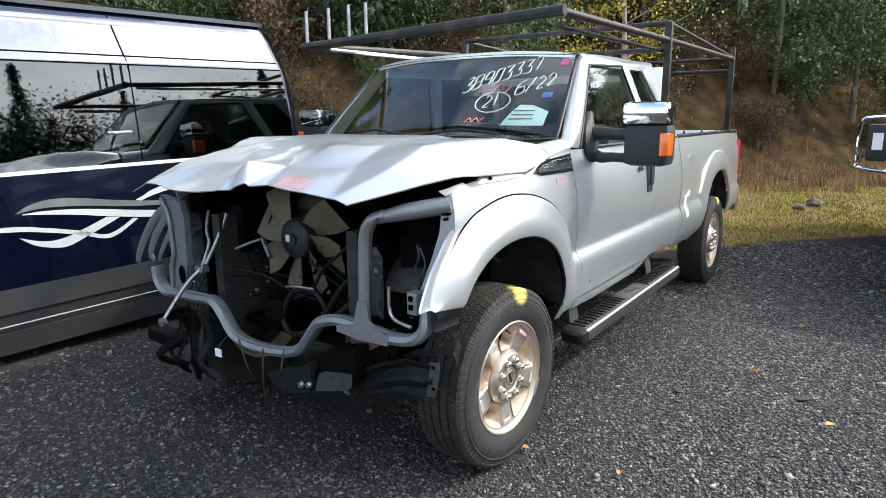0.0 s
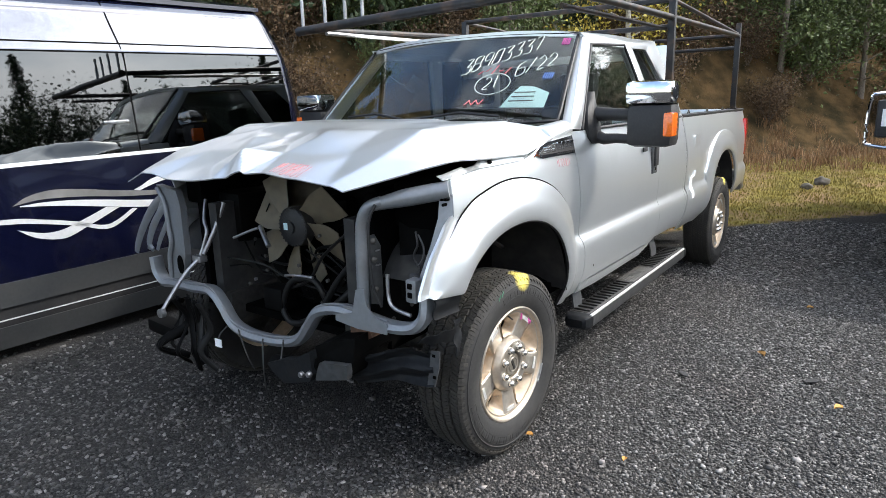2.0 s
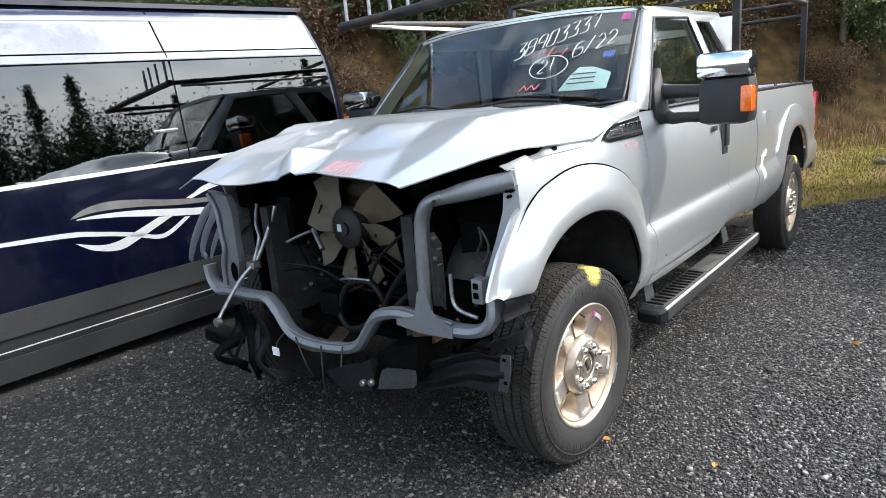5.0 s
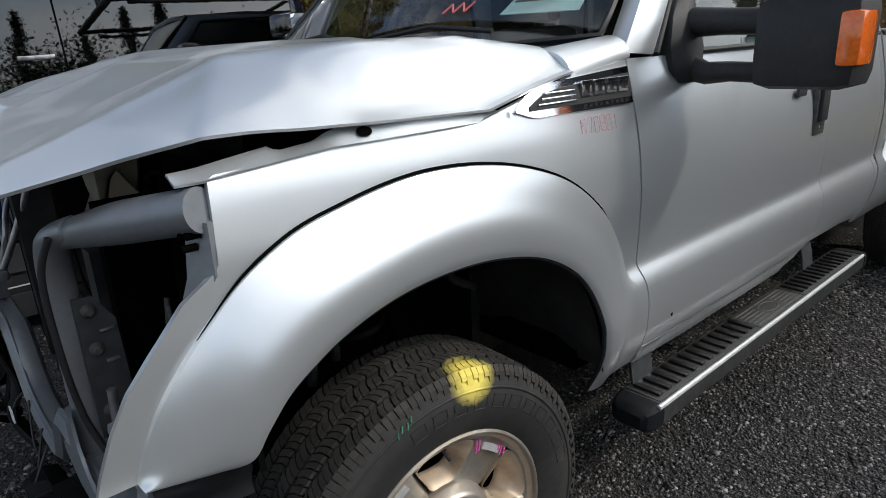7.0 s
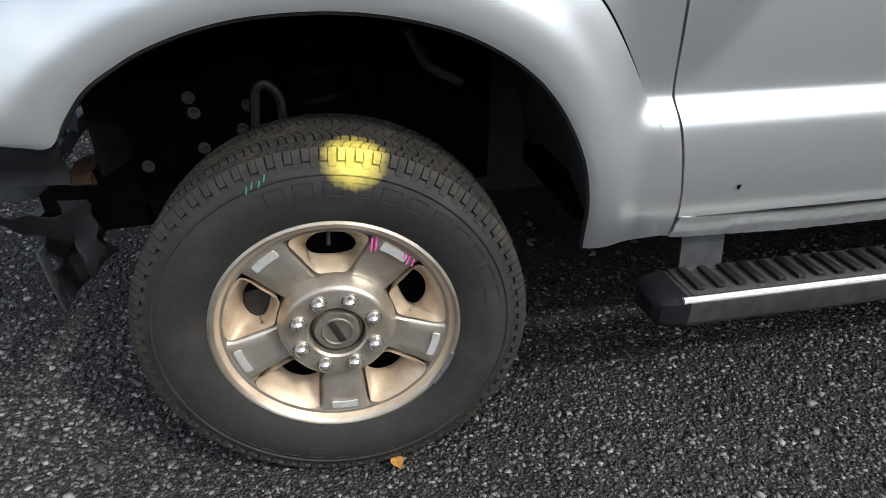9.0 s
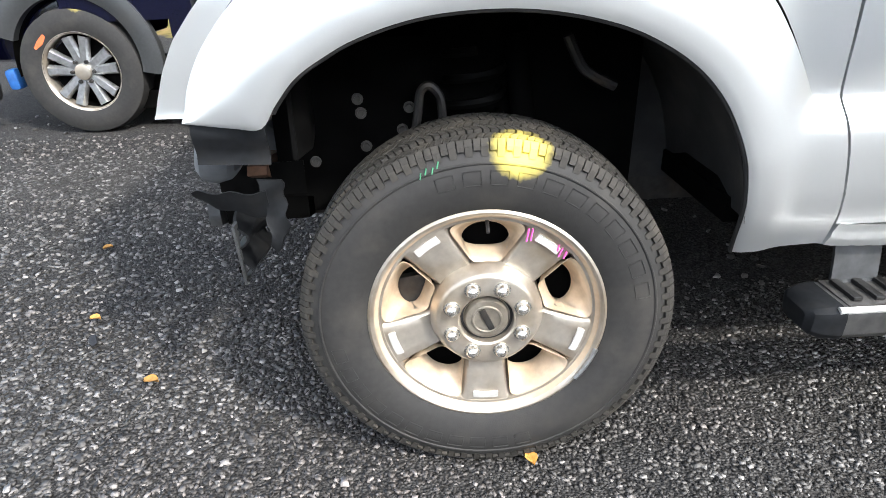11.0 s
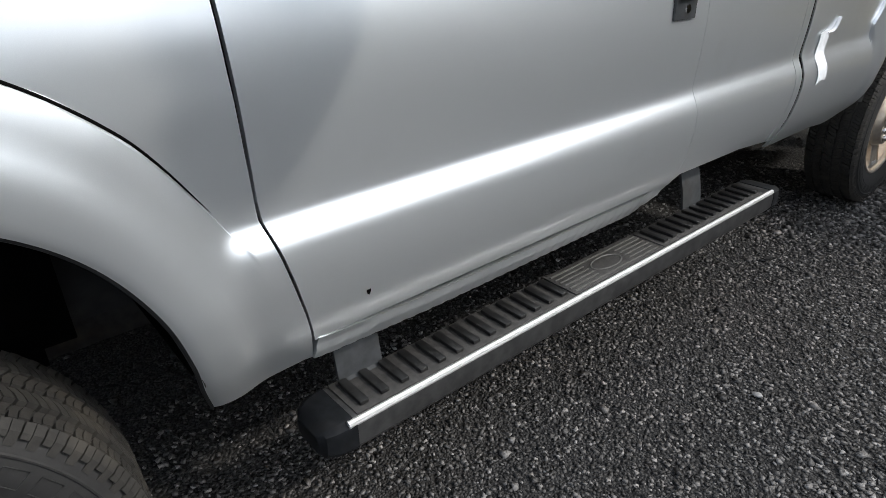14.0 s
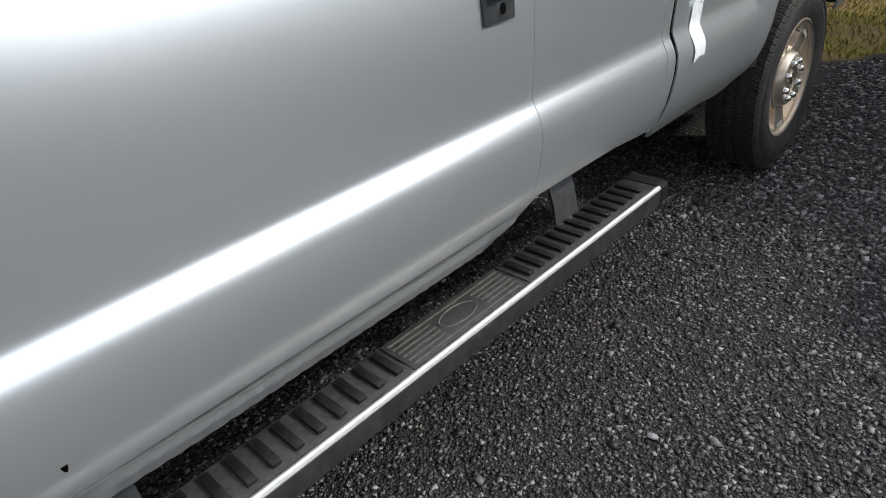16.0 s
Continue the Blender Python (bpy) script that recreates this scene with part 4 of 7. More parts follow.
        # recessed bright slot near the end of the spoke
        bm = bmesh.new()
        slot = []
        for q in range(24):
            b = 2 * math.pi * q / 24
            u = 0.030 * max(-1, min(1, 1.35 * math.cos(b)))
            r = 0.2225 + 0.0085 * max(-1, min(1, 1.6 * math.sin(b)))
            ang = a0 + u / r
            slot.append((0.1040, r * math.sin(ang), r * math.cos(ang)))
        part("slot", slab(bm, slot, (-0.004, 0, 0)), BRIGHT, spoke, "bright machined slot", smooth=False)
        # deep pocket between the spokes, open at its bottom
        b0 = 2 * math.pi * k / 5
        rows = []
        for q in range(41):
            phi = 2 * math.pi * q / 40
            c, s = math.cos(phi), math.sin(phi)
            u, v = math.copysign(abs(c) ** 0.35, c), math.copysign(abs(s) ** 0.35, s)
            ro = 0.1865 + 0.0545 * v
            ao = radians(14.5 + 7.8 * (v + 1) / 2) * u
            xo = curve(ro, [(0.13, 0.084), (0.17, 0.092), (0.22, 0.100), (0.247, 0.104)])
            ri = 0.180 + 0.030 * s
            ai = 0.054 * c / ri
            row = []
            for t, depth in ((0, 0.0), (0.06, 0.012), (0.5, 0.55), (0.92, 0.95), (1.0, 1.15)):
                a, r = b0 + ao + (ai - ao) * t, ro + (ri - ro) * t
                row.append((xo + (0.044 - xo) * depth, r * math.sin(a), r * math.cos(a)))
            rows.append(row)
        part("window_pocket", sheet(bmesh.new(), rows, (-0.004, 0, 0)), ALLOY_DUSTY, rim, angle=50)
    part("face_ring", lathe(bmesh.new(), [(0.09, 0.236), (0.1035, 0.240), (0.1045, 0.247), (0.106, 0.252), (0.09, 0.254)], 96), ALLOY, rim)
    # black disc added so the openings between the spokes look dark
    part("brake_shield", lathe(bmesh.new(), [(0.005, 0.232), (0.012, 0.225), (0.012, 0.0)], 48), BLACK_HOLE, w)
    hub = part("hub", lathe(bmesh.new(), [(0.03, 0.131), (0.088, 0.130), (0.094, 0.128), (0.112, 0.1185), (0.118, 0.115), (0.121, 0.110), (0.1215, 0.105), (0.120, 0.066), (0.116, 0.0615), (0.100, 0.060), (0.100, 0.0)], 72), ALLOY, w, angle=30)
    part("hub_bore", lathe(bmesh.new(), [(0.094, 0.0602), (0.102, 0.0598), (0.102, 0.054), (0.094, 0.054), (0.094, 0.0)], 48), BLACK_PLASTIC, hub)
    cap = part("centre_cap", lathe(bmesh.new(), [(0.094, 0.052), (0.110, 0.051), (0.115, 0.047), (0.116, 0.036), (0.1185, 0.034), (0.119, 0.031), (0.116, 0.029), (0.116, 0.0)], 40), CAP, hub, "grimy locking hub cap")
    part("dial", boxed((0.112, -0.028, -0.0075), (0.120, 0.028, 0.0075), 0.003, Matrix.Rotation(radians(115), 4, "X")), DARK_METAL, cap)
    for k in range(8):
        a = 2 * math.pi * (k + 0.5) / 8
        m = (0, 0.086 * math.sin(a), 0.086 * math.cos(a))
        nut = part("lug_nut", lathe(bmesh.new(), [(0.119, 0.0), (0.119, 0.0195), (0.1225, 0.0190), (0.1225, 0.0160), (0.132, 0.0148), (0.138, 0.0115), (0.142, 0.006), (0.143, 0.0)], 12, "x", m), NUT, hub, "bright lug nut")
    part("brake_disc", lathe(bmesh.new(), [(-0.03, 0.06), (-0.03, 0.185), (-0.005, 0.185), (-0.005, 0.06)], 48, close=True), DARK_METAL, w)
    part("caliper", boxed((-0.06, -0.10, 0.12), (0.03, 0.10, 0.205), 0.02, Matrix.Rotation(radians(100), 4, "X")), DARK_METAL, w)
    part("valve", tube(bmesh.new(), [(0.08, 0.0, 0.232), (0.115, 0.0, 0.215)], 0.004, 8), BLACK_PLASTIC, rim)
    return w


wheel = build_wheel()
WHEEL_POSES = [((0.852, 0.0, 0.424), -3.0, 1), ((0.860, 4.016, 0.424), 0, 1), ((-0.852, 0.0, 0.424), 177.0, 2), ((-0.860, 4.016, 0.424), 180, 3)]
for i, (at, turn, spin) in enumerate(WHEEL_POSES):
    m = Matrix.Translation(at) @ Matrix.Rotation(radians(turn), 4, "Z") @ Matrix.Rotation(radians(0 if i < 2 else 24 * i), 4, "X")
    w = wheel if i == 0 else copy_thing(wheel, m)
    w.matrix_basis = m
    w.name = "wheel"
    w.parent = truck
    for key in ("label", "category"):
        if key in w:
            del w[key]

# ---- hood ----
from mathutils import geometry


def hood_edges(v):
    """Left edge, right edge of the hood from the cowl (0) to the nose (1)."""
    left = Vector((curve(v, [(0, 0.938), (0.25, 0.936), (0.5, 0.932), (0.72, 0.918), (1, 0.636)]), curve(v, [(0, 0.44), (0.27, 0.15), (0.72, -0.42), (1, -0.702)]),
                   curve(v, [(0, 1.425), (0.12, 1.400), (0.25, 1.366), (0.5, 1.373), (0.72, 1.382), (1, 1.284)])))
    right = Vector((curve(v, [(0, -0.895), (0.25, -0.925), (0.72, -0.928), (1, -0.858)]), curve(v, [(0, 0.44), (0.27, 0.15), (0.72, -0.42), (1, -0.71)]),
                    curve(v, [(0, 1.425), (0.12, 1.405), (0.25, 1.375), (0.72, 1.345), (1, 1.254)])))
    return left, right


LIP = [(-0.86, 1.254), (-0.74, 1.300), (-0.55, 1.284), (-0.36, 1.288), (-0.16, 1.296), (-0.05, 1.296), (0.05, 1.322), (0.20, 1.342), (0.306, 1.334), (0.406, 1.326), (0.56, 1.302), (0.636, 1.284)]
CREASES = [(0.935, -0.10, 1.372), (0.92, -0.42, 1.383), (0.86, -0.26, 1.422), (0.865, -0.06, 1.422), (-0.865, -0.06, 1.42), (0.686, -0.265, 1.497), (0.70, -0.06, 1.510), (0.655, -0.50, 1.400), (0.45, -0.46, 1.402), (0.42, -0.20, 1.490), (0.178, -0.306, 1.490), (0.12, -0.52, 1.405),
           (-0.033, -0.622, 1.432), (0.01, -0.50, 1.425), (-0.02, -0.36, 1.432), (0.0, -0.18, 1.495), (-0.13, -0.62, 1.372), (-0.20, -0.50, 1.412), (-0.28, -0.60, 1.345), (-0.30, -0.34, 1.462), (-0.16, -0.28, 1.452), (-0.46, -0.48, 1.402),
           (-0.42, -0.20, 1.490), (-0.60, -0.58, 1.365), (-0.66, -0.36, 1.440), (-0.90, -0.55, 1.318), (-0.80, -0.45, 1.395), (-0.93, -0.40, 1.345), (-0.72, -0.10, 1.480), (-0.93, -0.10, 1.362), (-0.30, -0.05, 1.508), (0.30, -0.05, 1.508)]
CREASES += [(x, -0.71, z) for x, z in LIP] + [(1.0, 0.0, 1.325), (1.0, -0.42, 1.335), (-1.0, 0.0, 1.33), (-1.0, -0.42, 1.31), (0.0, 0.0, 1.515)]
FACETS = geometry.delaunay_2d_cdt([Vector((x, y)) for x, y, _ in CREASES], [], [], 0, 0.0001)


def creased(x, y):
    """Height of the crumpled sheet: flat facets between its creases."""
    p, best, z = Vector((x, y)), -9.0, 0.0
    for tri in FACETS[2]:
        a, b, c = [FACETS[0][k] for k in tri]
        d = (b - a).cross(c - a)
        u, v = (p - a).cross(c - a) / d, (b - a).cross(p - a) / d
        inside = min(u, v, 1 - u - v)
        if inside > best:
            za, zb, zc = [CREASES[FACETS[3][k][0]][2] for k in tri]
            best, z = inside, za + (zb - za) * u + (zc - za) * v
    return z


def hood_point(u, v):
    left, right = hood_edges(v)
    t = (u + 1) / 2
    x, y = right.x + (left.x - right.x) * t, right.y + (left.y - right.y) * t
    edge = right.z + (left.z - right.z) * t
    y -= (0.10 * v + 0.02) * (1 - u * u) * (1 - v)
    y += 0.012 * v ** 4 * math.sin(7.0 * u + 0.6) * (1 - u ** 8)
    top = curve(v, [(0, 1.482), (0.2, 1.512), (0.45, 1.512), (1, 1.50)])
    flat = 1 - ease((abs(u) - (0.88 - 0.20 * v)) / (0.12 + 0.20 * v)) ** 1.1
    dome = 0.016 * (1 - ease((abs(x) - 0.40) / 0.10)) * (1 - v)
    z = edge + (top - edge) * flat + dome
    w = ease((-0.02 - y) / 0.20)
    if w > 0:
        crumple = sum(creased(x + dx, y + dy) for dx, dy in ((0, 0), (0.009, 0), (-0.009, 0), (0, 0.009), (0, -0.009))) / 5
        z += (crumple + 0.003 * noise.noise(Vector((x * 7, y * 7, 0))) - z) * w
    return Vector((x, y, z))


grid = [[hood_point(-1 + 2 * i / 120, k / 80) for k in range(81)] for i in range(121)]
hood = part("hood", sheet(bmesh.new(), grid, (0, 0.003, -0.005)), PAINT, truck, "crumpled silver hood with folded nose", angle=16)


HOOD = np.array([p for row in grid for p in row])


def on_hood(x, y):
    """The hood's height over a place, from its nearest points."""
    d = (HOOD[:, 0] - x) ** 2 + (HOOD[:, 1] - y) ** 2
    near = np.argsort(d)[:4]
    w = 1 / (d[near] + 1e-6)
    return float((HOOD[near, 2] * w).sum() / w.sum())


# flanges of the fender under the lifted hood, with a slotted tab
grid = [[(0.945 - 0.010 * k - 0.02 * ease((0.1 - y) / 0.6), y, curve(y, [(-0.42, 1.316), (-0.2, 1.337), (0.2, 1.341)]) + 0.004 + ease(k / 3) * curve(y, [(-0.46, 0.014), (-0.30, 0.022), (-0.285, 0.011), (-0.22, 0.012), (-0.18, 0.026), (0.0, 0.026), (0.2, 0.016)])) for k in range(4)] for y in np.linspace(-0.46, 0.21, 60)]
flange = part("fender_flange", sheet(bmesh.new(), grid, (-0.002, 0, -0.004)), PAINT, truck)
part("flange_slot", slab(bmesh.new(), [(0.9275 - 0.004 * math.sin(a), -0.128 + 0.015 * math.cos(a), 1.358 + 0.008 * math.sin(a)) for a in np.linspace(0, 2 * math.pi, 16, endpoint=False)], (-0.004, 0, 0)), BLACK_HOLE, flange)
# near-black boxes that stand in for the shade under the hood
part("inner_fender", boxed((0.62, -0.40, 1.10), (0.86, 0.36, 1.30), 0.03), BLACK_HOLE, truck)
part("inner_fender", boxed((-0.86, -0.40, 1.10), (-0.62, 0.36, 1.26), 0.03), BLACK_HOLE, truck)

# fender badge: chrome arch, dark grille bars, raised plain blocks
badge = part("fender_badge", sheet(bmesh.new(), [[(side_x(y, z) + 0.006, y, z) for z in np.linspace(1.336 + 0.02 * ease((0.30 - y) / 0.09), curve(y, [(0.215, 1.345), (0.25, 1.372), (0.30, 1.393), (0.36, 1.405), (0.66, 1.424)]), 6)] for y in np.linspace(0.215, 0.66, 26)], (-0.006, 0, 0)), CHROME, truck, "chrome-framed fender badge")
part("badge_inset", sheet(bmesh.new(), [[(side_x(y, z) + 0.0085, y, z) for z in np.linspace(1.352, curve(y, [(0.27, 1.358), (0.32, 1.382), (0.38, 1.392), (0.655, 1.408)]), 5)] for y in np.linspace(0.275, 0.655, 16)], (-0.003, 0, 0)), BLACK_PLASTIC, badge, "black inset")
for k in range(3):
    z = 1.362 + 0.011 * k
    part("badge_bar", tube(bmesh.new(), [(side_x(0.31, z) + 0.0095, 0.30 + 0.014 * k, z), (side_x(0.42, z) + 0.0095, 0.43, z)], 0.0028, 6), CHROME, badge)
for k in range(4):
    y = 0.452 + 0.049 * k
    bm = bmesh.new()
    for (a, b), (c, d) in (((0, 0.038), (1.394, 1.402)), ((0, 0.038), (1.366, 1.374)), ((0, 0.010), (1.374, 1.394)), ((0.028, 0.038), (1.374, 1.394))):
        box(bm, (side_x(y, 1.38) + 0.008, y + a, c), (side_x(y, 1.38) + 0.0145, y + b, d), 0.001)
    part("badge_block", bm, CHROME, badge, "raised chrome block", smooth=False)
for k in range(9):
    y = 0.455 + 0.021 * k
    part("badge_bar", boxed((side_x(y, 1.346) + 0.008, y, 1.3425), (side_x(y, 1.346) + 0.0105, y + 0.012, 1.349)), BLACK_PLASTIC, badge)

# towing mirror
for s in (1, -1):
    def mx(x):
        return s * x

    def mbox(lo, hi, bevel):
        return boxed((min(s * lo[0], s * hi[0]), lo[1], lo[2]), (max(s * lo[0], s * hi[0]), hi[1], hi[2]), bevel)

    mirror = part("towing_mirror", mbox((1.125, 0.90, 1.350), (1.365, 1.065, 1.570), 0.042), BLACK_PLASTIC, truck, "black telescoping towing mirror with chrome cap")
    part("mirror_cap", mbox((1.120, 0.885, 1.566), (1.362, 1.06, 1.685), 0.032), CHROME, mirror, "chrome mirror cap")
    part("mirror_face", mbox((1.145, 1.064, 1.40), (1.345, 1.068, 1.665), 0.001), MIRROR, mirror, "mirror glass")
    part("marker_lens", mbox((1.322, 0.888, 1.405), (1.372, 0.99, 1.525), 0.012), AMBER, mirror, "amber marker lens")
    part("upper_arm", tube(bmesh.new(), [(mx(0.945), 0.96, 1.520), (mx(1.03), 0.955, 1.518), (mx(1.15), 0.96, 1.512)], [0.040, 0.034, 0.032], 12, 0.8, (0, 1, 0)), BLACK_PLASTIC, mirror)
    part("lower_arm", tube(bmesh.new(), [(mx(0.945), 0.955, 1.405), (mx(1.00), 0.945, 1.388), (mx(1.06), 0.955, 1.392), (mx(1.15), 0.96, 1.388)], [0.036, 0.030, 0.026, 0.026], 12, 0.9, (0, 1, 0)), BLACK_PLASTIC, mirror)
    grid = [[(mx(green_x(z) + 0.018 + 0.022 * math.sin(math.pi * k / 4)), y0 + (y1 - y0) * k / 4, z) for k in range(5)] for z, y0, y1 in ((1.365, 0.90, 0.99), (1.40, 0.86, 1.02), (1.46, 0.85, 1.03), (1.54, 0.89, 1.02), (1.60, 0.94, 1.01), (1.64, 0.97, 1.0))]
    part("sail", sheet(bmesh.new(), grid, (-s * 0.03, 0, 0)), BLACK_PLASTIC, mirror)

# side step
STEP_Y0, STEP_Y1 = 0.725, 2.745
for s in (1, -1):
    def sx(x):
        return s * x

    prof = [(0.868, 0.400), (0.872, 0.422), (0.885, 0.430), (0.998, 0.432), (1.008, 0.431), (1.021, 0.424), (1.024, 0.410), (1.022, 0.368), (1.010, 0.352), (0.90, 0.350), (0.875, 0.362)]
    bm = bmesh.new()
    rings = [[bm.verts.new((sx(x), y, z)) for x, z in prof] for y in (0.80, 1.4, 2.0, 2.655)]
    for q, r in zip(rings, rings[1:]):
        for i in range(len(prof)):
            j = (i + 1) % len(prof)
            bm.faces.new((q[i], q[j], r[j], r[i]))
    bm.faces.new(rings[0])
    bm.faces.new(rings[-1])
    bmesh.ops.recalc_face_normals(bm, faces=bm.faces)
    step = part("side_step", bm, STEP_METAL, truck, "worn side step bar with black ribbed treads", angle=25)
    for y0, y1 in ((STEP_Y0, 0.802), (STEP_Y1, 2.653)):
        bm = bmesh.new()
        rows = []
        for t, f, dz in ((0.0, 0.55, 0.55), (0.15, 0.80, 0.80), (0.45, 0.96, 0.95), (1.0, 1.03, 1.06)):
            y = y0 + (y1 - y0) * t
            rows.append([bm.verts.new((sx(0.952 + (x - 0.952) * f), y, 0.391 + (z - 0.391) * dz)) for x, z in prof])
        for q, r in zip(rows, rows[1:]):
            for i in range(len(prof)):
                j = (i + 1) % len(prof)
                bm.faces.new((q[i], q[j], r[j], r[i]))
        bm.faces.new(rows[0])
        bm.faces.new(rows[-1])
        bmesh.ops.recalc_face_normals(bm, faces=bm.faces)
        part("end_cap", bm, TORN, step, "black plastic end cap", angle=30)
    part("bright_strip", tube(bmesh.new(), [(sx(1.0155), 0.785, 0.4290), (sx(1.0155), 2.650, 0.4290)], 0.0085, 8), BRIGHT, step, "polished edge strip")
    for a, b in ((0.815, 1.515), (1.955, 2.60)):
        pad = part("tread_pad", boxed((min(sx(0.884), sx(1.004)), a, 0.430), (max(sx(0.884), sx(1.004)), b, 0.4345), 0.002), STEP_PAD, step, "dusty grey tread pad with black ribs")
        n = 13
        for k in range(n):
            y = a + 0.03 + (b - a - 0.05) * k / (n - 1)
            part("rib", boxed((min(sx(0.897), sx(0.989)), y - 0.0115, 0.4345), (max(sx(0.897), sx(0.989)), y + 0.0105, 0.4450), 0.003, None), STEP_RIB, pad)
    pad = part("name_pad", boxed((min(sx(0.884), sx(1.004)), 1.525, 0.430), (max(sx(0.884), sx(1.004)), 1.945, 0.4355), 0.002), STEP_PAD, step, "worn pad with fine ribs round a plain oval")
    for k in range(6):
        x = 0.900 + 0.018 * k
        for a, b in ((1.535, 1.66), (1.81, 1.935)) if 0 < k < 5 else ((1.535, 1.935),):
            part("fine_rib", boxed((min(sx(x), sx(x + 0.004)), a, 0.4355), (max(sx(x), sx(x + 0.004)), b, 0.4385)), WORN_EDGE, pad, smooth=False)
    part("oval", tube(bmesh.new(), [(sx(0.945) + 0.030 * math.cos(a), 1.735 + 0.062 * math.sin(a), 0.4365) for a in np.linspace(0, 2 * math.pi, 29)], 0.0022, 6, caps=False), WORN_EDGE, pad)
    for y in (0.90, 2.30):
        grid = [[(sx(x), y + dy, z) for x, z in ((0.82, 0.600), (0.862, 0.570), (0.882, 0.50), (0.892, 0.438), (0.93, 0.424))] for dy in (-0.058, -0.05, 0.05, 0.058)]
        part("bracket", sheet(bmesh.new(), grid, (-s * 0.008, 0, -0.004)), GREY_STEEL, step, "grey mounting bracket")

# ---- smashed front ----
Y = -0.585


def pipe(name, pts, r, mat=PAINT_DULL, squash=0.6, up=(0, 1, 0), label="", steps=6, parent=None, sides=12):
    return part(name, tube(bmesh.new(), smooth_path(pts, steps), r, sides, squash, up), mat, parent or truck, label)


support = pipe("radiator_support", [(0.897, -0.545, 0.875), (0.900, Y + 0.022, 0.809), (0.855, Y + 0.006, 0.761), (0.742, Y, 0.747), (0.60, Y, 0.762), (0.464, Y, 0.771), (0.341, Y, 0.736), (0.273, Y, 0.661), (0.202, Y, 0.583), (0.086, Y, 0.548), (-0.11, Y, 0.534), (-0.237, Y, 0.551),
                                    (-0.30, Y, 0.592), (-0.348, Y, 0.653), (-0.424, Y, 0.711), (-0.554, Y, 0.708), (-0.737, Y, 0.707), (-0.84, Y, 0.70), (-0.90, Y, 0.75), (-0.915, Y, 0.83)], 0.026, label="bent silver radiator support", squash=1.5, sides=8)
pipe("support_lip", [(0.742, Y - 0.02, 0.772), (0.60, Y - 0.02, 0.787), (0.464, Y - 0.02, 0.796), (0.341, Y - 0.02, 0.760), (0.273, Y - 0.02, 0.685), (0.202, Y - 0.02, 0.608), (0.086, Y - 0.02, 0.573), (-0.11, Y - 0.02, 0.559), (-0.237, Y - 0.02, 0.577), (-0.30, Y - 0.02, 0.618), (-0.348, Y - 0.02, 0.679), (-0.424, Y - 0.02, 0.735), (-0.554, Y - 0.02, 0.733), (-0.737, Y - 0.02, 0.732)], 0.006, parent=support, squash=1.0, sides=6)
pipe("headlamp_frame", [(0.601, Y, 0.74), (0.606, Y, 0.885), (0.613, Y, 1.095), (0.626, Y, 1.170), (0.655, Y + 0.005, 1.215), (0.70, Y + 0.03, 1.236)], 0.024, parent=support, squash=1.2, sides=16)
part("gusset", slab(bmesh.new(), [(0.478, Y - 0.040, 0.760), (0.575, Y - 0.041, 0.785), (0.592, Y - 0.041, 0.85), (0.600, Y - 0.040, 0.885), (0.645, Y - 0.040, 0.893), (0.652, Y - 0.040, 0.83), (0.685, Y - 0.040, 0.79), (0.755, Y - 0.040, 0.767), (0.754, Y - 0.04, 0.725), (0.60, Y - 0.042, 0.722), (0.477, Y - 0.04, 0.735)], (0, 0.006, 0)), PAINT_DULL, support)
tie = pipe("lamp_tube", [(0.668, -0.572, 1.222), (0.78, -0.510, 1.250), (0.93, -0.430, 1.280)], [0.023 + 0.012 * ease(k / 7) for k in range(13)], PAINT_DULL, 1.0, parent=support, sides=20)
part("lamp_bracket", slab(bmesh.new(), [(0.895, -0.445, 1.262), (0.945, -0.43, 1.262), (0.950, -0.432, 1.18), (0.915, -0.470, 1.05), (0.885, -0.52, 0.94), (0.855, -0.535, 0.95), (0.875, -0.490, 1.06), (0.892, -0.455, 1.17)], (-0.008, 0.012, 0)), PAINT_DULL, support)
for x, y, z in ((0.915, -0.452, 1.245), (0.930, -0.447, 1.245), (0.922, -0.452, 1.225)):
    part("bolt_hole", lathe(bmesh.new(), [(-0.012, 0.0), (-0.012, 0.006), (0.01, 0.006), (0.01, 0.0)], 10, "y", (x, y, z)), BLACK_HOLE, support)
part("lower_clip", boxed((0.835, -0.60, 0.865), (0.885, -0.545, 0.955), 0.008), PAINT_DULL, support)
for z in (0.885, 0.92):
    part("clip_hole", boxed((0.846, -0.603, z), (0.868, -0.598, z + 0.022), 0.004), BLACK_HOLE, support)
# bucket behind the missing headlamp, near-black in place of its shade
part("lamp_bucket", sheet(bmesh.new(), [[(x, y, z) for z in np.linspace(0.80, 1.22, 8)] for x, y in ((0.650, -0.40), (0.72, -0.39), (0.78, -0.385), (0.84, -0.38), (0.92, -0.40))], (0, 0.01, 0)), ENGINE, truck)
plate = part("bucket_plate", slab(bmesh.new(), [(0.640, Y + 0.008, 0.82), (0.644, -0.515, 0.80), (0.646, -0.510, 0.86), (0.647, -0.515, 1.05), (0.644, -0.545, 1.10), (0.640, Y + 0.008, 1.10)], (-0.005, 0.0, 0)), GREY_STEEL, truck, "grey sheet metal side of the lamp opening")
for z in (0.875, 1.00, 1.075):
    part("bolt", lathe(bmesh.new(), [(0.640, 0.0), (0.640, 0.014), (0.648, 0.012), (0.655, 0.006), (0.655, 0.0)], 12, "x", (0.003, -0.555, z)), BOLT, plate)
for z in (0.97, 1.03):
    part("plate_slot", boxed((0.640, -0.545, z), (0.649, -0.520, z + 0.006), 0.002), BARE_STEEL, plate)
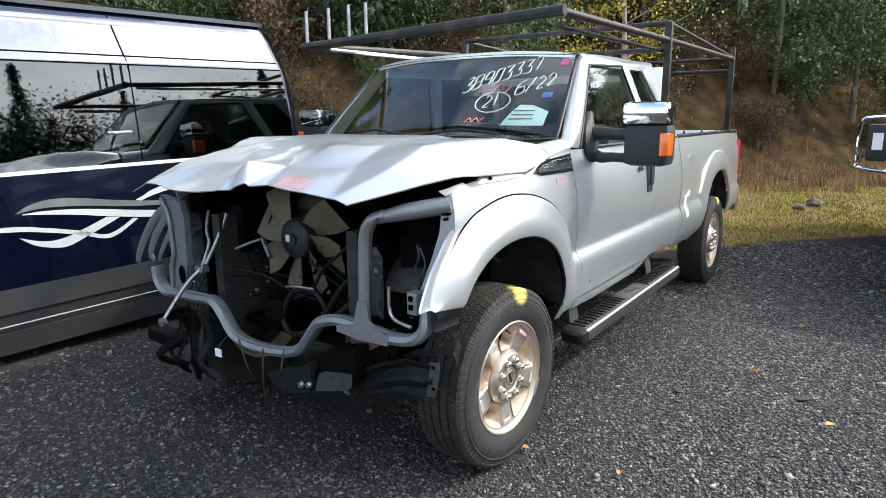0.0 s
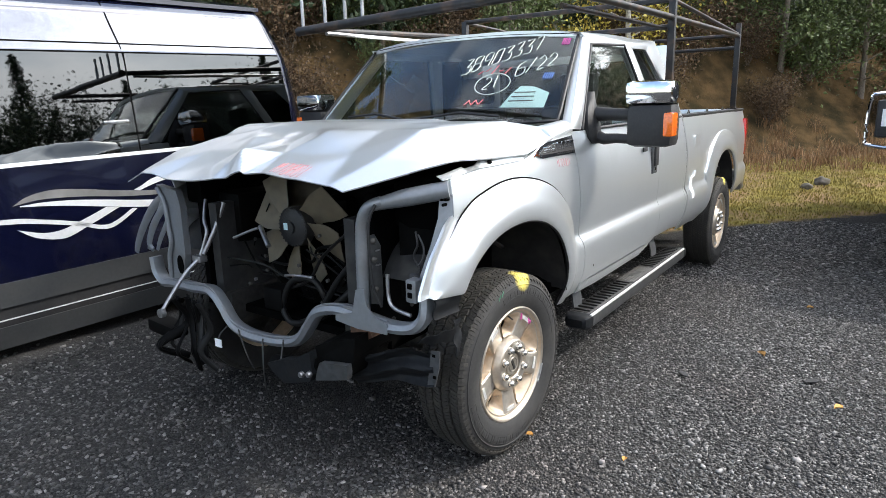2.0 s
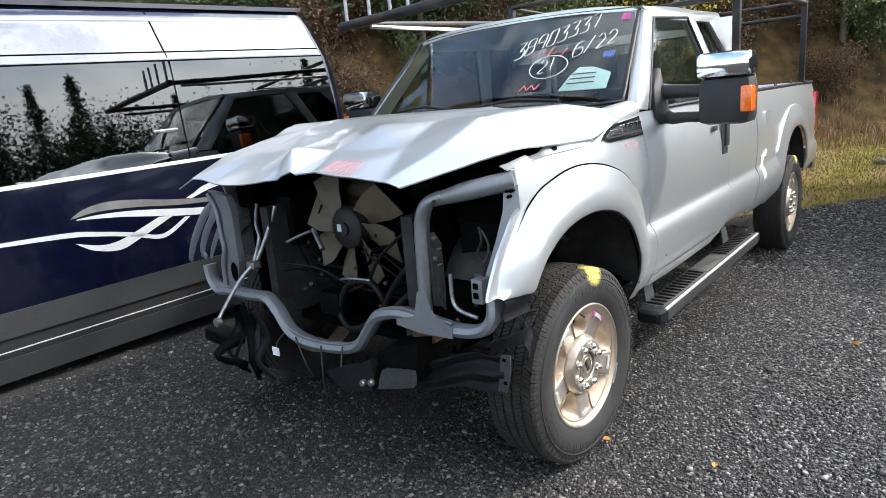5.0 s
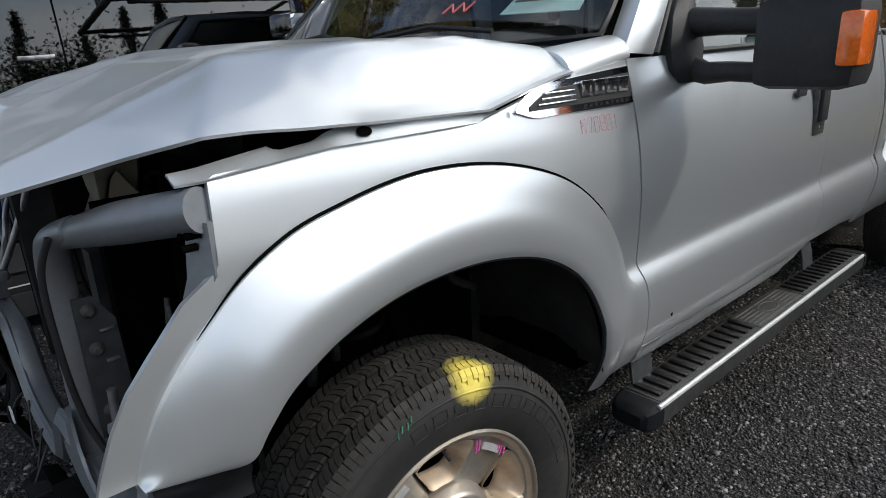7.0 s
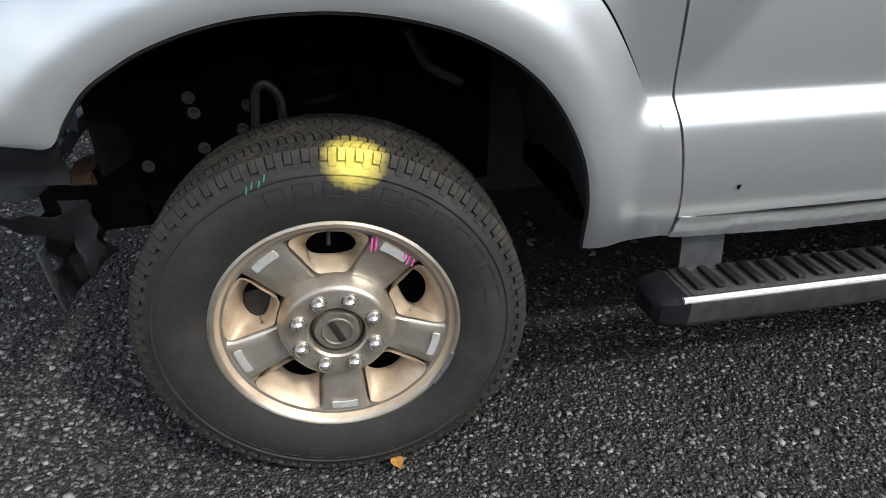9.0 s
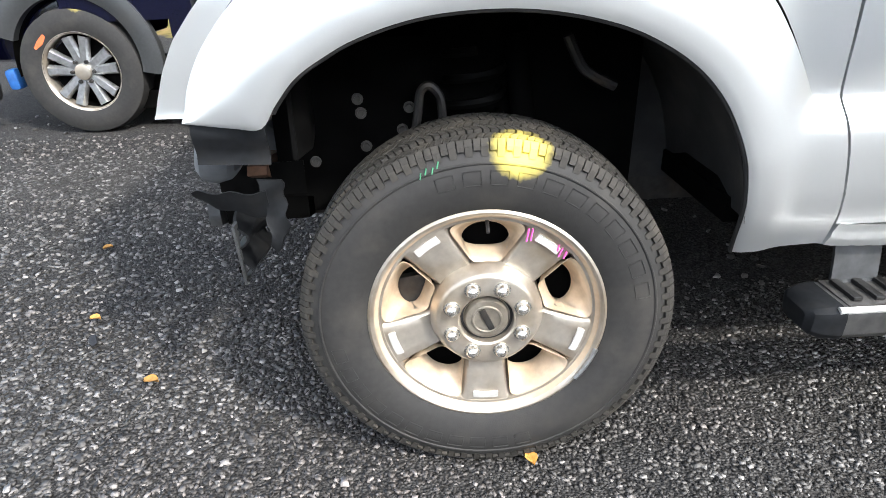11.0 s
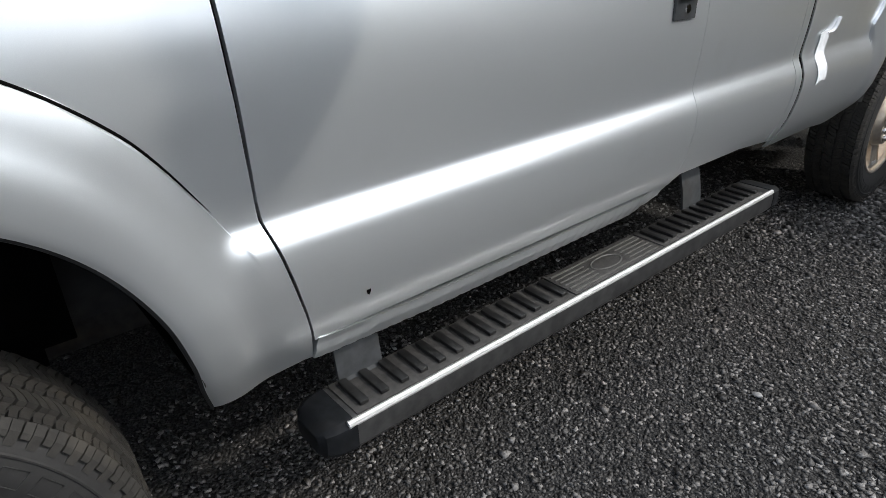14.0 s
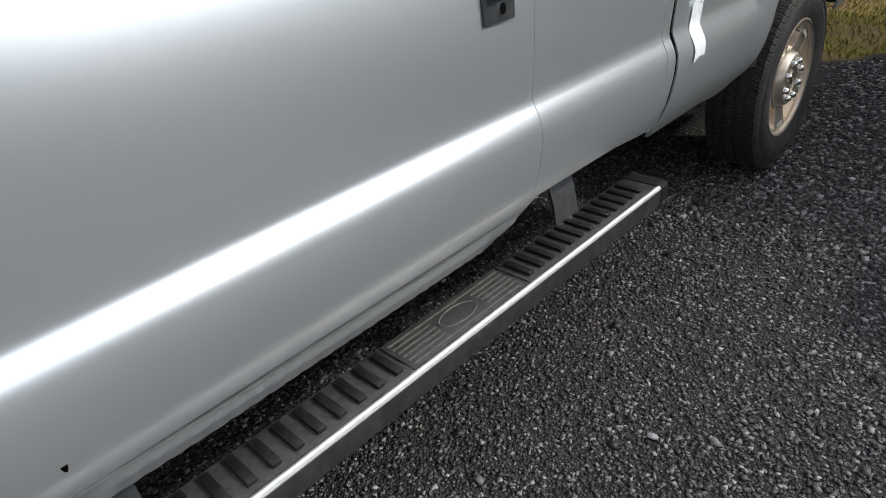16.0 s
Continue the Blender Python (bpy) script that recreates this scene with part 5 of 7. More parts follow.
for pts, r, mat in (([(0.785, -0.46, 1.11), (0.80, -0.47, 1.06), (0.78, -0.47, 1.01), (0.81, -0.47, 0.96), (0.79, -0.475, 0.93)], 0.005, BLACK_PLASTIC), ([(0.80, -0.465, 1.10), (0.83, -0.47, 1.05), (0.82, -0.47, 1.0), (0.79, -0.47, 0.97)], 0.004, SEAT),
                    ([(0.70, Y - 0.01, 1.23), (0.68, Y - 0.03, 1.16), (0.675, Y - 0.03, 1.02), (0.68, Y - 0.02, 0.90), (0.70, Y, 0.82)], 0.006, BLACK_PLASTIC), ([(0.715, -0.56, 0.95), (0.72, -0.565, 0.86), (0.75, -0.57, 0.82), (0.83, -0.565, 0.80)], 0.008, BARE_STEEL)):
    pipe("lamp_cable", pts, r, mat, 1.0)
part("plug", boxed((0.775, -0.50, 0.905), (0.815, -0.47, 0.945), 0.006), SEAT, truck)
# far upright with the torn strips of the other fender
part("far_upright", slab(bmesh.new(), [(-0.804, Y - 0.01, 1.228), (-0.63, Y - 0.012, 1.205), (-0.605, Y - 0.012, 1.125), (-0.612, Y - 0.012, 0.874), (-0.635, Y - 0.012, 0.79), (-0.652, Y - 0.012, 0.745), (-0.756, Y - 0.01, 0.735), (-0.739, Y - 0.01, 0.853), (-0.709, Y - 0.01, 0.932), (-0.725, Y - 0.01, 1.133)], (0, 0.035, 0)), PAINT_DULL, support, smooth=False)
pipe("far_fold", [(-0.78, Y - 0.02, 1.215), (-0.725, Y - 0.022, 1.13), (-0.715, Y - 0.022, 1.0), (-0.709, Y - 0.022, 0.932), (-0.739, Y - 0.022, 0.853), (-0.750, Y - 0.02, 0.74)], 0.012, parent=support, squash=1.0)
part("far_hole", slab(bmesh.new(), [(-0.66 + 0.028 * math.cos(a), Y - 0.014, 0.82 + 0.05 * math.sin(a)) for a in np.linspace(0, 2 * math.pi, 14, endpoint=False)], (0, -0.002, 0)), BLACK_HOLE, support)
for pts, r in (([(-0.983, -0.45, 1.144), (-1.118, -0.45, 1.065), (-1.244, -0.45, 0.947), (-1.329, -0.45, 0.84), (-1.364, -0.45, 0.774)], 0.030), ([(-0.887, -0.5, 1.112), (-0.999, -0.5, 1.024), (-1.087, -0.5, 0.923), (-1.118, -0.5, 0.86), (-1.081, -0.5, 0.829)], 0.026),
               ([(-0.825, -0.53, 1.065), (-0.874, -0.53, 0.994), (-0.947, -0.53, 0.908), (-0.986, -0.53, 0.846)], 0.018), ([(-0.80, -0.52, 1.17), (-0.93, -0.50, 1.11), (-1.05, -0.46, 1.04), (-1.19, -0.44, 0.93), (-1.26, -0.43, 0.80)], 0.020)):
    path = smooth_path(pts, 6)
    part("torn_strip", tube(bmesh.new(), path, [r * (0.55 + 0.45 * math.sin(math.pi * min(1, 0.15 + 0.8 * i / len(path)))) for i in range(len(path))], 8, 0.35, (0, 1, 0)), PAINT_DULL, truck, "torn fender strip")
grid = [[(-0.90 - 0.03 * math.sin(3 * k) - 0.02 * i / 6, -0.45 + 0.13 * i, 0.90 + 0.05 * k + 0.04 * math.sin(i + k)) for k in range(9)] for i in range(8)]
part("front_fender", sheet(bmesh.new(), grid, (0.012, 0, 0)), PAINT, truck, "torn-back silver fender")
part("cowl_side", boxed((-0.945, 0.42, 0.60), (-0.90, 0.68, 1.43), 0.02), PAINT, truck)

# fan and engine, the engine's colour darkened for the bay's shade
FAN = Vector((-0.062, -0.32, 1.030))
fan = part("fan_clutch", lathe(bmesh.new(), [(-0.055, 0.0), (-0.055, 0.030), (-0.045, 0.032), (-0.040, 0.085), (-0.03, 0.098), (0.02, 0.102), (0.03, 0.07), (0.10, 0.05), (0.10, 0.0)], 36, "y", FAN), BLACK_PLASTIC, truck, "black ribbed fan clutch")
for k in range(30):
    a = 2 * math.pi * k / 30
    part("fin", boxed((-0.0025, -0.038, 0.055), (0.0025, -0.028, 0.095), 0, Matrix.Translation(FAN) @ Matrix.Rotation(a, 4, "Y")), BLACK_PLASTIC, fan, smooth=False)
part("sticker", boxed((-0.035, -0.058, -0.012), (-0.008, -0.0555, 0.022), 0, Matrix.Translation(FAN)), PAPER, fan, "small white sticker")
for k in range(9):
    rows = []
    for i in range(7):
        r = 0.085 + 0.205 * i / 6
        w = 0.048 + 0.034 * ease(i / 4)
        rows.append([Vector((w * f + 0.02 * (i / 6) ** 2, 0.012 + 0.035 * f, r)) for f in (-1, -0.5, 0, 0.5, 1)])
    m = Matrix.Translation(FAN) @ Matrix.Rotation(2 * math.pi * (k + 0.28) / 8, 4, "Y")
    part("blade", sheet(bmesh.new(), [[m @ p for p in row] for row in rows], (0, 0.005, 0)), CREAM, fan, "cream plastic blade")
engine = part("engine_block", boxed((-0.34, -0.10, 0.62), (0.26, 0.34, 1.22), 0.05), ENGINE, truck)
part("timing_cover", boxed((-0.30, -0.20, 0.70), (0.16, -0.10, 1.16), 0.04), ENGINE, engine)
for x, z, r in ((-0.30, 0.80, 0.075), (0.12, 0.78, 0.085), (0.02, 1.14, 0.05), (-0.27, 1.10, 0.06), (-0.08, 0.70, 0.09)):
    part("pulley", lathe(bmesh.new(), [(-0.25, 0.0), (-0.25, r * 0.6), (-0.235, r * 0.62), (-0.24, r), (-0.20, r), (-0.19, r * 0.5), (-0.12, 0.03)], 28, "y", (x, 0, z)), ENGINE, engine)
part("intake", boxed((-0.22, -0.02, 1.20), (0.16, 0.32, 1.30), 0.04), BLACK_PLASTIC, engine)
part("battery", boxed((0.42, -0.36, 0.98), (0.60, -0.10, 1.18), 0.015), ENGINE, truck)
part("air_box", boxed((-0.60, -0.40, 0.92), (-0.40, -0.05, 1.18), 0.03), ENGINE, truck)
rng = random.Random(7)
for k in range(16):
    a = Vector((rng.uniform(-0.52, 0.50), rng.uniform(-0.50, -0.15), rng.uniform(0.62, 1.18)))
    b = Vector((rng.uniform(-0.52, 0.50), rng.uniform(-0.45, -0.10), rng.uniform(0.62, 1.20)))
    if (a - FAN).length < 0.28 and a.y < -0.3:
        a.y = -0.16
    c = (a + b) / 2 + Vector((rng.uniform(-0.1, 0.1), rng.uniform(-0.08, 0.04), rng.uniform(-0.14, 0.06)))
    pipe("engine_hose", [a, a.lerp(c, 0.6) + Vector((0, 0, 0.03)), c, b], rng.choice((0.004, 0.005, 0.008)), rng.choice((BLACK_RUBBER, ENGINE)), 1.0, sides=8)
for pts, r in (([(0.421, -0.45, 0.932), (0.313, -0.45, 0.823), (0.197, -0.45, 0.674), (0.08, -0.46, 0.60), (-0.021, -0.45, 0.585), (-0.075, -0.44, 0.656), (-0.006, -0.43, 0.782), (0.137, -0.43, 0.812), (0.201, -0.43, 0.757), (0.22, -0.40, 0.66)], 0.015),
               ([(0.44, -0.40, 0.84), (0.34, -0.42, 0.76), (0.22, -0.44, 0.66), (0.12, -0.44, 0.62)], 0.020)):
    pipe("radiator_hose", pts, r, BLACK_RUBBER, 1.0)
for pts, r in (([(-0.56, -0.48, 1.15), (-0.53, -0.52, 1.06), (-0.49, -0.54, 1.00), (-0.50, -0.56, 0.93), (-0.51, -0.58, 0.875)], 0.009), ([(-0.44, -0.46, 1.14), (-0.455, -0.50, 1.04), (-0.475, -0.54, 0.95), (-0.49, -0.57, 0.89)], 0.011),
               ([(-0.50, -0.585, 0.875), (-0.52, -0.66, 0.81), (-0.52, -0.74, 0.73), (-0.515, -0.81, 0.655)], 0.010), ([(-0.22, -0.42, 1.03), (-0.17, -0.44, 0.99), (-0.12, -0.46, 0.95)], 0.012),
               ([(-0.40, -0.45, 0.96), (-0.30, -0.43, 1.0), (-0.24, -0.42, 1.02)], 0.007), ([(0.02, -0.49, 0.83), (0.10, -0.50, 0.845), (0.22, -0.50, 0.85)], 0.006)):
    pipe("metal_line", pts, r, BARE_STEEL, 1.0, label="bare aluminium line")
part("line_fitting", boxed((-0.545, -0.605, 0.85), (-0.475, -0.56, 0.885), 0.008), BARE_STEEL, truck)
part("line_end", lathe(bmesh.new(), [(-0.012, 0.0), (-0.012, 0.022), (0.012, 0.022), (0.012, 0.0)], 14, "y", (-0.515, -0.815, 0.645)), BARE_STEEL, truck)
rng2 = random.Random(19)
for k in range(14):
    x, z = rng2.uniform(-0.42, 0.42), rng2.uniform(0.62, 1.12)
    if math.hypot(x - FAN.x, z - FAN.z) > 0.16:
        part("hose_clip", lathe(bmesh.new(), [(-0.006, 0.0), (-0.006, 0.009), (0.006, 0.009), (0.006, 0.0)], 8, "y", (x, -0.40 + rng2.uniform(-0.06, 0.10), z)), rng2.choice((BOLT, BARE_STEEL, BOLT)), truck)
part("reservoir", boxed((-0.20, -0.46, 0.62), (-0.06, -0.36, 0.74), 0.02, None), ENGINE, truck)
# bay floor and walls blackened so the opening looks unlit
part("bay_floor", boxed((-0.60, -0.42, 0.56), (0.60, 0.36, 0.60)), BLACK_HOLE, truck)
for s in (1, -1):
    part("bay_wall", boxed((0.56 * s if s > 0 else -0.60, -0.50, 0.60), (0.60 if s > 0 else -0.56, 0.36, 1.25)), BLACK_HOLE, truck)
# bent brackets, horns and torn plastic under the nose
part("bumper_horn", slab(bmesh.new(), [(0.382, -0.66, 0.613), (0.48, -0.66, 0.655), (0.609, -0.655, 0.691), (0.60, -0.655, 0.60), (0.575, -0.66, 0.52), (0.373, -0.66, 0.462), (0.36, -0.66, 0.54)], (0, 0.22, 0.01)), ENGINE, truck, smooth=False)
part("crossmember", tube(bmesh.new(), smooth_path([(0.10, -0.65, 0.468), (0.20, -0.65, 0.480), (0.30, -0.65, 0.50), (0.40, -0.64, 0.535)], 6), 0.045, 8, 0.9), ENGINE, truck)
part("crossmember_face", slab(bmesh.new(), [(0.100, -0.70, 0.486), (0.20, -0.702, 0.522), (0.283, -0.70, 0.545), (0.382, -0.70, 0.60), (0.395, -0.70, 0.50), (0.373, -0.70, 0.462), (0.209, -0.70, 0.415), (0.143, -0.70, 0.448)], (0, 0.05, 0)), TORN, truck, smooth=False)
part("horn_cap", slab(bmesh.new(), [(0.442, -0.70, 0.564), (0.52, -0.702, 0.578), (0.597, -0.70, 0.587), (0.600, -0.70, 0.555), (0.595, -0.70, 0.525), (0.50, -0.70, 0.500), (0.411, -0.70, 0.478), (0.422, -0.70, 0.52)], (0, 0.03, 0)), GREY_STEEL, truck, "bent grey bumper plate", smooth=False)
for x, z in ((0.333, 0.489), (0.381, 0.501)):
    part("bumper_bolt", lathe(bmesh.new(), [(-0.718, 0.0), (-0.718, 0.011), (-0.712, 0.014), (-0.70, 0.014), (-0.70, 0.0)], 10, "y", (x, 0, z)), BARE_STEEL, truck)
part("rust_plate", slab(bmesh.new(), [(0.496, -0.56, 0.698), (0.56, -0.57, 0.705), (0.620, -0.575, 0.693), (0.632, -0.575, 0.673), (0.60, -0.57, 0.655), (0.562, -0.56, 0.640), (0.494, -0.56, 0.640)], (0, 0.05, 0)), RUST, truck)
grid = []
for i in range(26):
    u = i / 25
    x = 0.515 + 0.40 * u
    top = curve(u, [(0, 0.575), (0.2, 0.582), (0.45, 0.636), (0.7, 0.650), (1, 0.662)])
    low = curve(u, [(0, 0.435), (0.5, 0.495), (1, 0.515)])
    grid.append([(x, -0.57 + 0.035 * u - 0.016 * math.sin(11 * v + 2.5 * u) - 0.006 * math.sin(9 * u), top + (low - top) * v + 0.008 * math.sin(11 * u) * (1 - v)) for v in np.linspace(0, 1, 14)])
deflector = part("torn_deflector", sheet(bmesh.new(), grid, (0, 0.006, 0)), TORN, truck, "torn black corrugated air deflector")
flap = [(0.905, -0.545, 0.664), (0.945, -0.542, 0.668), (0.940, -0.540, 0.60), (0.918, -0.542, 0.515), (0.885, -0.548, 0.512), (0.90, -0.548, 0.60)]
part("deflector_flange", slab(bmesh.new(), flap, (0, 0.006, 0)), GREY_STEEL, deflector, smooth=False)
for z in (0.55, 0.64):
    part("flange_hole", boxed((0.912, -0.5465, z), (0.926, -0.543, z + 0.012)), BLACK_HOLE, deflector)
grid = [[(0.958 + 0.015 * u + 0.008 * math.sin(6 * v), -0.580 + 0.145 * u, 0.893 - 0.085 * v) for v in np.linspace(0, 1, 6)] for u in np.linspace(0, 1, 8)]
part("splash_shield", sheet(bmesh.new(), grid, (-0.008, 0, 0)), TORN, truck)
grid = [[(0.960 - 0.05 * (1 - u) ** 2 + 0.012 * math.cos(3 * v), -0.618 + 0.165 * u, 0.728 - 0.010 * u + (0.010 + 0.022 * u ** 0.6) * math.cos(math.pi * v) + 0.004 * math.sin(14 * u)) for v in np.linspace(0, 1, 8)] for u in np.linspace(0, 1, 12)]
part("splash_flap", sheet(bmesh.new(), grid, (-0.006, 0, 0)), TORN, truck, "bent dark splash shield flap")
grid = [[(0.962 + 0.006 * math.sin(9 * v + 2 * u), -0.470 + (0.050 - 0.012 * v) * u + 0.014 * v + 0.004 * math.sin(17 * v), 0.775 - 0.165 * v * (0.86 + 0.14 * math.sin(5 * u))) for v in np.linspace(0, 1, 14)] for u in np.linspace(0, 1, 5)]
part("splash_strip", sheet(bmesh.new(), grid, (-0.004, 0, 0)), TORN, truck, "torn hanging strip of splash shield")
for k in range(9):
    x = -0.62 + rng.uniform(-0.22, 0.20)
    pipe("torn_bracket", [(x, -0.56 - rng.uniform(0, 0.12), 0.66), (x + rng.uniform(-0.06, 0.06), -0.62, 0.52), (x + rng.uniform(-0.1, 0.06), -0.64 - rng.uniform(0, 0.1), 0.40), (x + rng.uniform(-0.05, 0.08), -0.62, rng.uniform(0.27, 0.36))], rng.choice((0.010, 0.016, 0.024)), rng.choice((ENGINE, BLACK_RUBBER)), 0.45, sides=8)
part("torn_bracket", boxed((-0.95, -0.68, 0.37), (-0.72, -0.58, 0.44), 0.015, Matrix.Rotation(radians(4), 4, "Y")), ENGINE, truck)
part("paper_tag", boxed((-0.335, -0.665, 0.462), (-0.285, -0.660, 0.502), 0), WHITE_TAPE, truck, "white paper tag")
for pts in ([(-0.30, -0.60, 0.56), (-0.32, -0.64, 0.52), (-0.31, -0.66, 0.49)], [(-0.20, -0.62, 0.56), (-0.12, -0.64, 0.45), (-0.10, -0.62, 0.38)], [(-0.02, -0.62, 0.55), (0.02, -0.66, 0.42), (0.0, -0.64, 0.30)], [(0.14, -0.63, 0.58), (0.17, -0.68, 0.50), (0.16, -0.69, 0.44)]):
    pipe("loose_wire", pts, 0.004, BLACK_PLASTIC, 1.0, sides=6)

# ---- marks on the truck ----
handwriting("M70801", 0.034, lambda a, b: (side_x(0.445 + 1.2 * a, 1.283 + b) + 0.001, 0.445 + 1.2 * a, 1.283 + b), 0.0009, FADED_MARK, truck, "red crayon lettering")


def on_lip(a, b):
    x, y = 0.225 + 1.1 * a - 0.10 * b, -0.697 + 0.02 * a + 2.1 * b
    return x, y, on_hood(x, y) + 0.0015


handwriting("M70801", 0.044, on_lip, 0.0006, RED_MARK, truck, "red crayon lettering")


def screen_text(text, size, u0, v0, slope, mat, label):
    handwriting(text, size, lambda a, b: on_screen(u0 + a / 0.8, v0 + b / 0.55 + slope * a), 0.0026, mat, windscreen, label)


screen_text("38903337", 0.090, 0.22, 0.53, 0.66, WHITE_MARK, "white crayon digits")
screen_text("6/22", 0.085, 0.645, 0.50, 0.60, WHITE_MARK, "white crayon digits")
screen_text("21", 0.075, 0.44, 0.36, 0.3, WHITE_MARK, "white crayon digits")
part("crayon_ring", tube(bmesh.new(), [on_screen(0.50 + 0.125 * math.cos(a), 0.42 + 0.115 * math.sin(a)) for a in np.linspace(0, 2 * math.pi, 33)], 0.0024, 5, caps=False), WHITE_MARK, windscreen)
for k in range(5):
    part("crayon_stroke", tube(bmesh.new(), [on_screen(0.36 + 0.05 * k, 0.53 + 0.03 * (k % 2)), on_screen(0.39 + 0.05 * k, 0.57 + 0.03 * (k % 3))], 0.003, 5), RED_MARK, windscreen)
    part("crayon_stroke", tube(bmesh.new(), [on_screen(0.36 + 0.025 * k, 0.20 + 0.05 * (k % 2)), on_screen(0.385 + 0.025 * k, 0.25 - 0.05 * (k % 2))], 0.003, 5), RED_MARK, windscreen)
    part("crayon_stroke", tube(bmesh.new(), [on_screen(0.90 + 0.012 * k, 0.86), on_screen(0.905 + 0.012 * k, 0.94)], 0.003, 5), PINK_MARK, windscreen)
    part("crayon_stroke", tube(bmesh.new(), [on_screen(0.84 + 0.014 * k, 0.46), on_screen(0.846 + 0.014 * k, 0.52)], 0.003, 5), BLUE_MARK, windscreen)
note = part("paper_note", slab(bmesh.new(), [on_screen(u, v) + Vector((0, 0.012, -0.008)) for u, v in ((0.61, 0.175), (0.89, 0.155), (0.90, 0.31), (0.79, 0.385), (0.70, 0.395), (0.655, 0.31))], (0, 0.002, -0.002)), PAPER, windscreen, "pale blue paper note behind the glass", smooth=False)
for k in range(3):
    part("note_bar", slab(bmesh.new(), [on_screen(0.68 - 0.01 * k, 0.32 - 0.045 * k), on_screen(0.82, 0.315 - 0.045 * k), on_screen(0.82, 0.305 - 0.045 * k), on_screen(0.68 - 0.01 * k, 0.31 - 0.045 * k)], (0, 0.001, -0.001)), SEAT, note, smooth=False)
# tape on the bed side, sprayed yellow patch and marks on the tyre
grid = [[(side_x(y, z) + 0.006, y + 0.004 * math.sin(z * 55) + 0.02 * (z - 0.8), z + 0.006 * math.sin(y * 190)) for z in np.linspace(0.80, 0.975, 12)] for y in (2.835, 2.86, 2.885, 2.91)]
part("tape", sheet(bmesh.new(), grid, (-0.0015, 0, 0)), WHITE_TAPE, truck, "white tape on the bed side")
part("tape", tube(bmesh.new(), smooth_path([(side_x(2.90, 0.97) + 0.003, 2.897, 0.968), (side_x(2.94, 0.98) + 0.006, 2.945, 0.975), (side_x(2.97, 1.02) + 0.004, 2.972, 1.015)], 5), 0.007, 6, 0.4), WHITE_TAPE, truck)
part("fuel_door", slab(bmesh.new(), [(side_x(3.02, 1.22) + 0.002, y, z) for y, z in ((2.98, 1.15), (3.10, 1.15), (3.12, 1.17), (3.12, 1.28), (3.10, 1.30), (2.98, 1.30), (2.96, 1.28), (2.96, 1.17))], (-0.004, 0, 0)), PAINT, truck)
part("paint_chip", slab(bmesh.new(), [(side_x(0.879, 0.698) + 0.0015, 0.879 + 0.005 * math.cos(a), 0.698 + 0.006 * math.sin(a) + 0.003 * math.cos(2 * a)) for a in np.linspace(0, 2 * math.pi, 9, endpoint=False)], (-0.002, 0, 0)), BLACK_HOLE, truck)


def on_tyre(a, r):
    """A place on the front tyre's outer skin, a degrees from the top."""
    x = curve(r, [(0.30, 0.1325), (0.335, 0.138), (0.352, 0.138), (0.390, 0.1305), (0.409, 0.114), (0.425, 0.10)])
    return Vector((x, r * math.sin(radians(a)), r * math.cos(radians(a))))


for a, r, mat in ((-20, 0.375, GREEN_MARK), (-18, 0.372, GREEN_MARK), (-22, 0.370, GREEN_MARK), (-16, 0.380, GREEN_MARK)):
    part("crayon_stroke", tube(bmesh.new(), [on_tyre(a, r), on_tyre(a + 1.0, r + 0.012)], 0.0018, 5), mat, next(c for c in wheel.children if c.name.startswith("tyre")))
for a0, r0, a1, r1 in ((24, 0.205, 22, 0.235), (26, 0.21, 24, 0.238), (44, 0.235, 46, 0.215), (47, 0.235, 49, 0.22), (41, 0.236, 43, 0.222)):
    q = [Vector((0.104, r * math.sin(radians(a)), r * math.cos(radians(a)))) for a, r in ((a0, r0), (a1, r1))]
    part("crayon_stroke", tube(bmesh.new(), q, 0.0022, 5), PINK_MARK, next(c for c in wheel.children if c.name.startswith("rim")))
part("balance_weight", tube(bmesh.new(), [Vector((0.123, 0.2645 * math.sin(radians(a)), 0.2645 * math.cos(radians(a)))) for a in np.linspace(108, 128, 8)], 0.006, 6), TIN, next(c for c in wheel.children if c.name.startswith("rim")))

# ---- ladder rack ----
rack = thing("ladder_rack", "black steel pipe ladder rack over the truck's cab and bed", "ladder rack")
X = 0.90
for s in (1, -1):
    x = X if s > 0 else -0.86
    part("side_rail", tube(bmesh.new(), [(x, 0.56, 2.118 if s > 0 else 2.075), (x, 2.42, 2.15), (x, 4.66, 2.175)], 0.022, 12), RACK, rack)
    part("lower_rail", tube(bmesh.new(), [(x - 0.05 * s, 0.70, 2.06), (x - 0.05 * s, 2.42, 2.08)], 0.014, 8), BARE_STEEL if s < 0 else RACK, rack)
    for y, top in ((2.42, 2.275), (4.66, 2.29)):
        post = part("post", boxed((x - 0.024, y - 0.024, 1.468), (x + 0.024, y + 0.024, top), 0.004), RACK, rack)
        part("foot_plate", boxed((x - 0.045, y - 0.07, 1.466), (x + 0.045, y + 0.07, 1.476), 0.002), RACK, post)
    part("diagonal", tube(bmesh.new(), [(x, 2.42, 2.268), (x, 4.62, 2.19)], 0.015, 8), RACK, rack)
part("cross_bar", tube(bmesh.new(), [(-0.92, 0.56, 2.068), (0.93, 0.56, 2.120)], 0.028, 14), RACK, rack, "thick front cross pipe")
for y, z in ((2.42, 2.27), (4.66, 2.18), (2.42, 2.09), (4.66, 2.06)):
    part("cross_bar", tube(bmesh.new(), [(-0.86, y, z), (X, y, z)], 0.019, 10), RACK, rack)
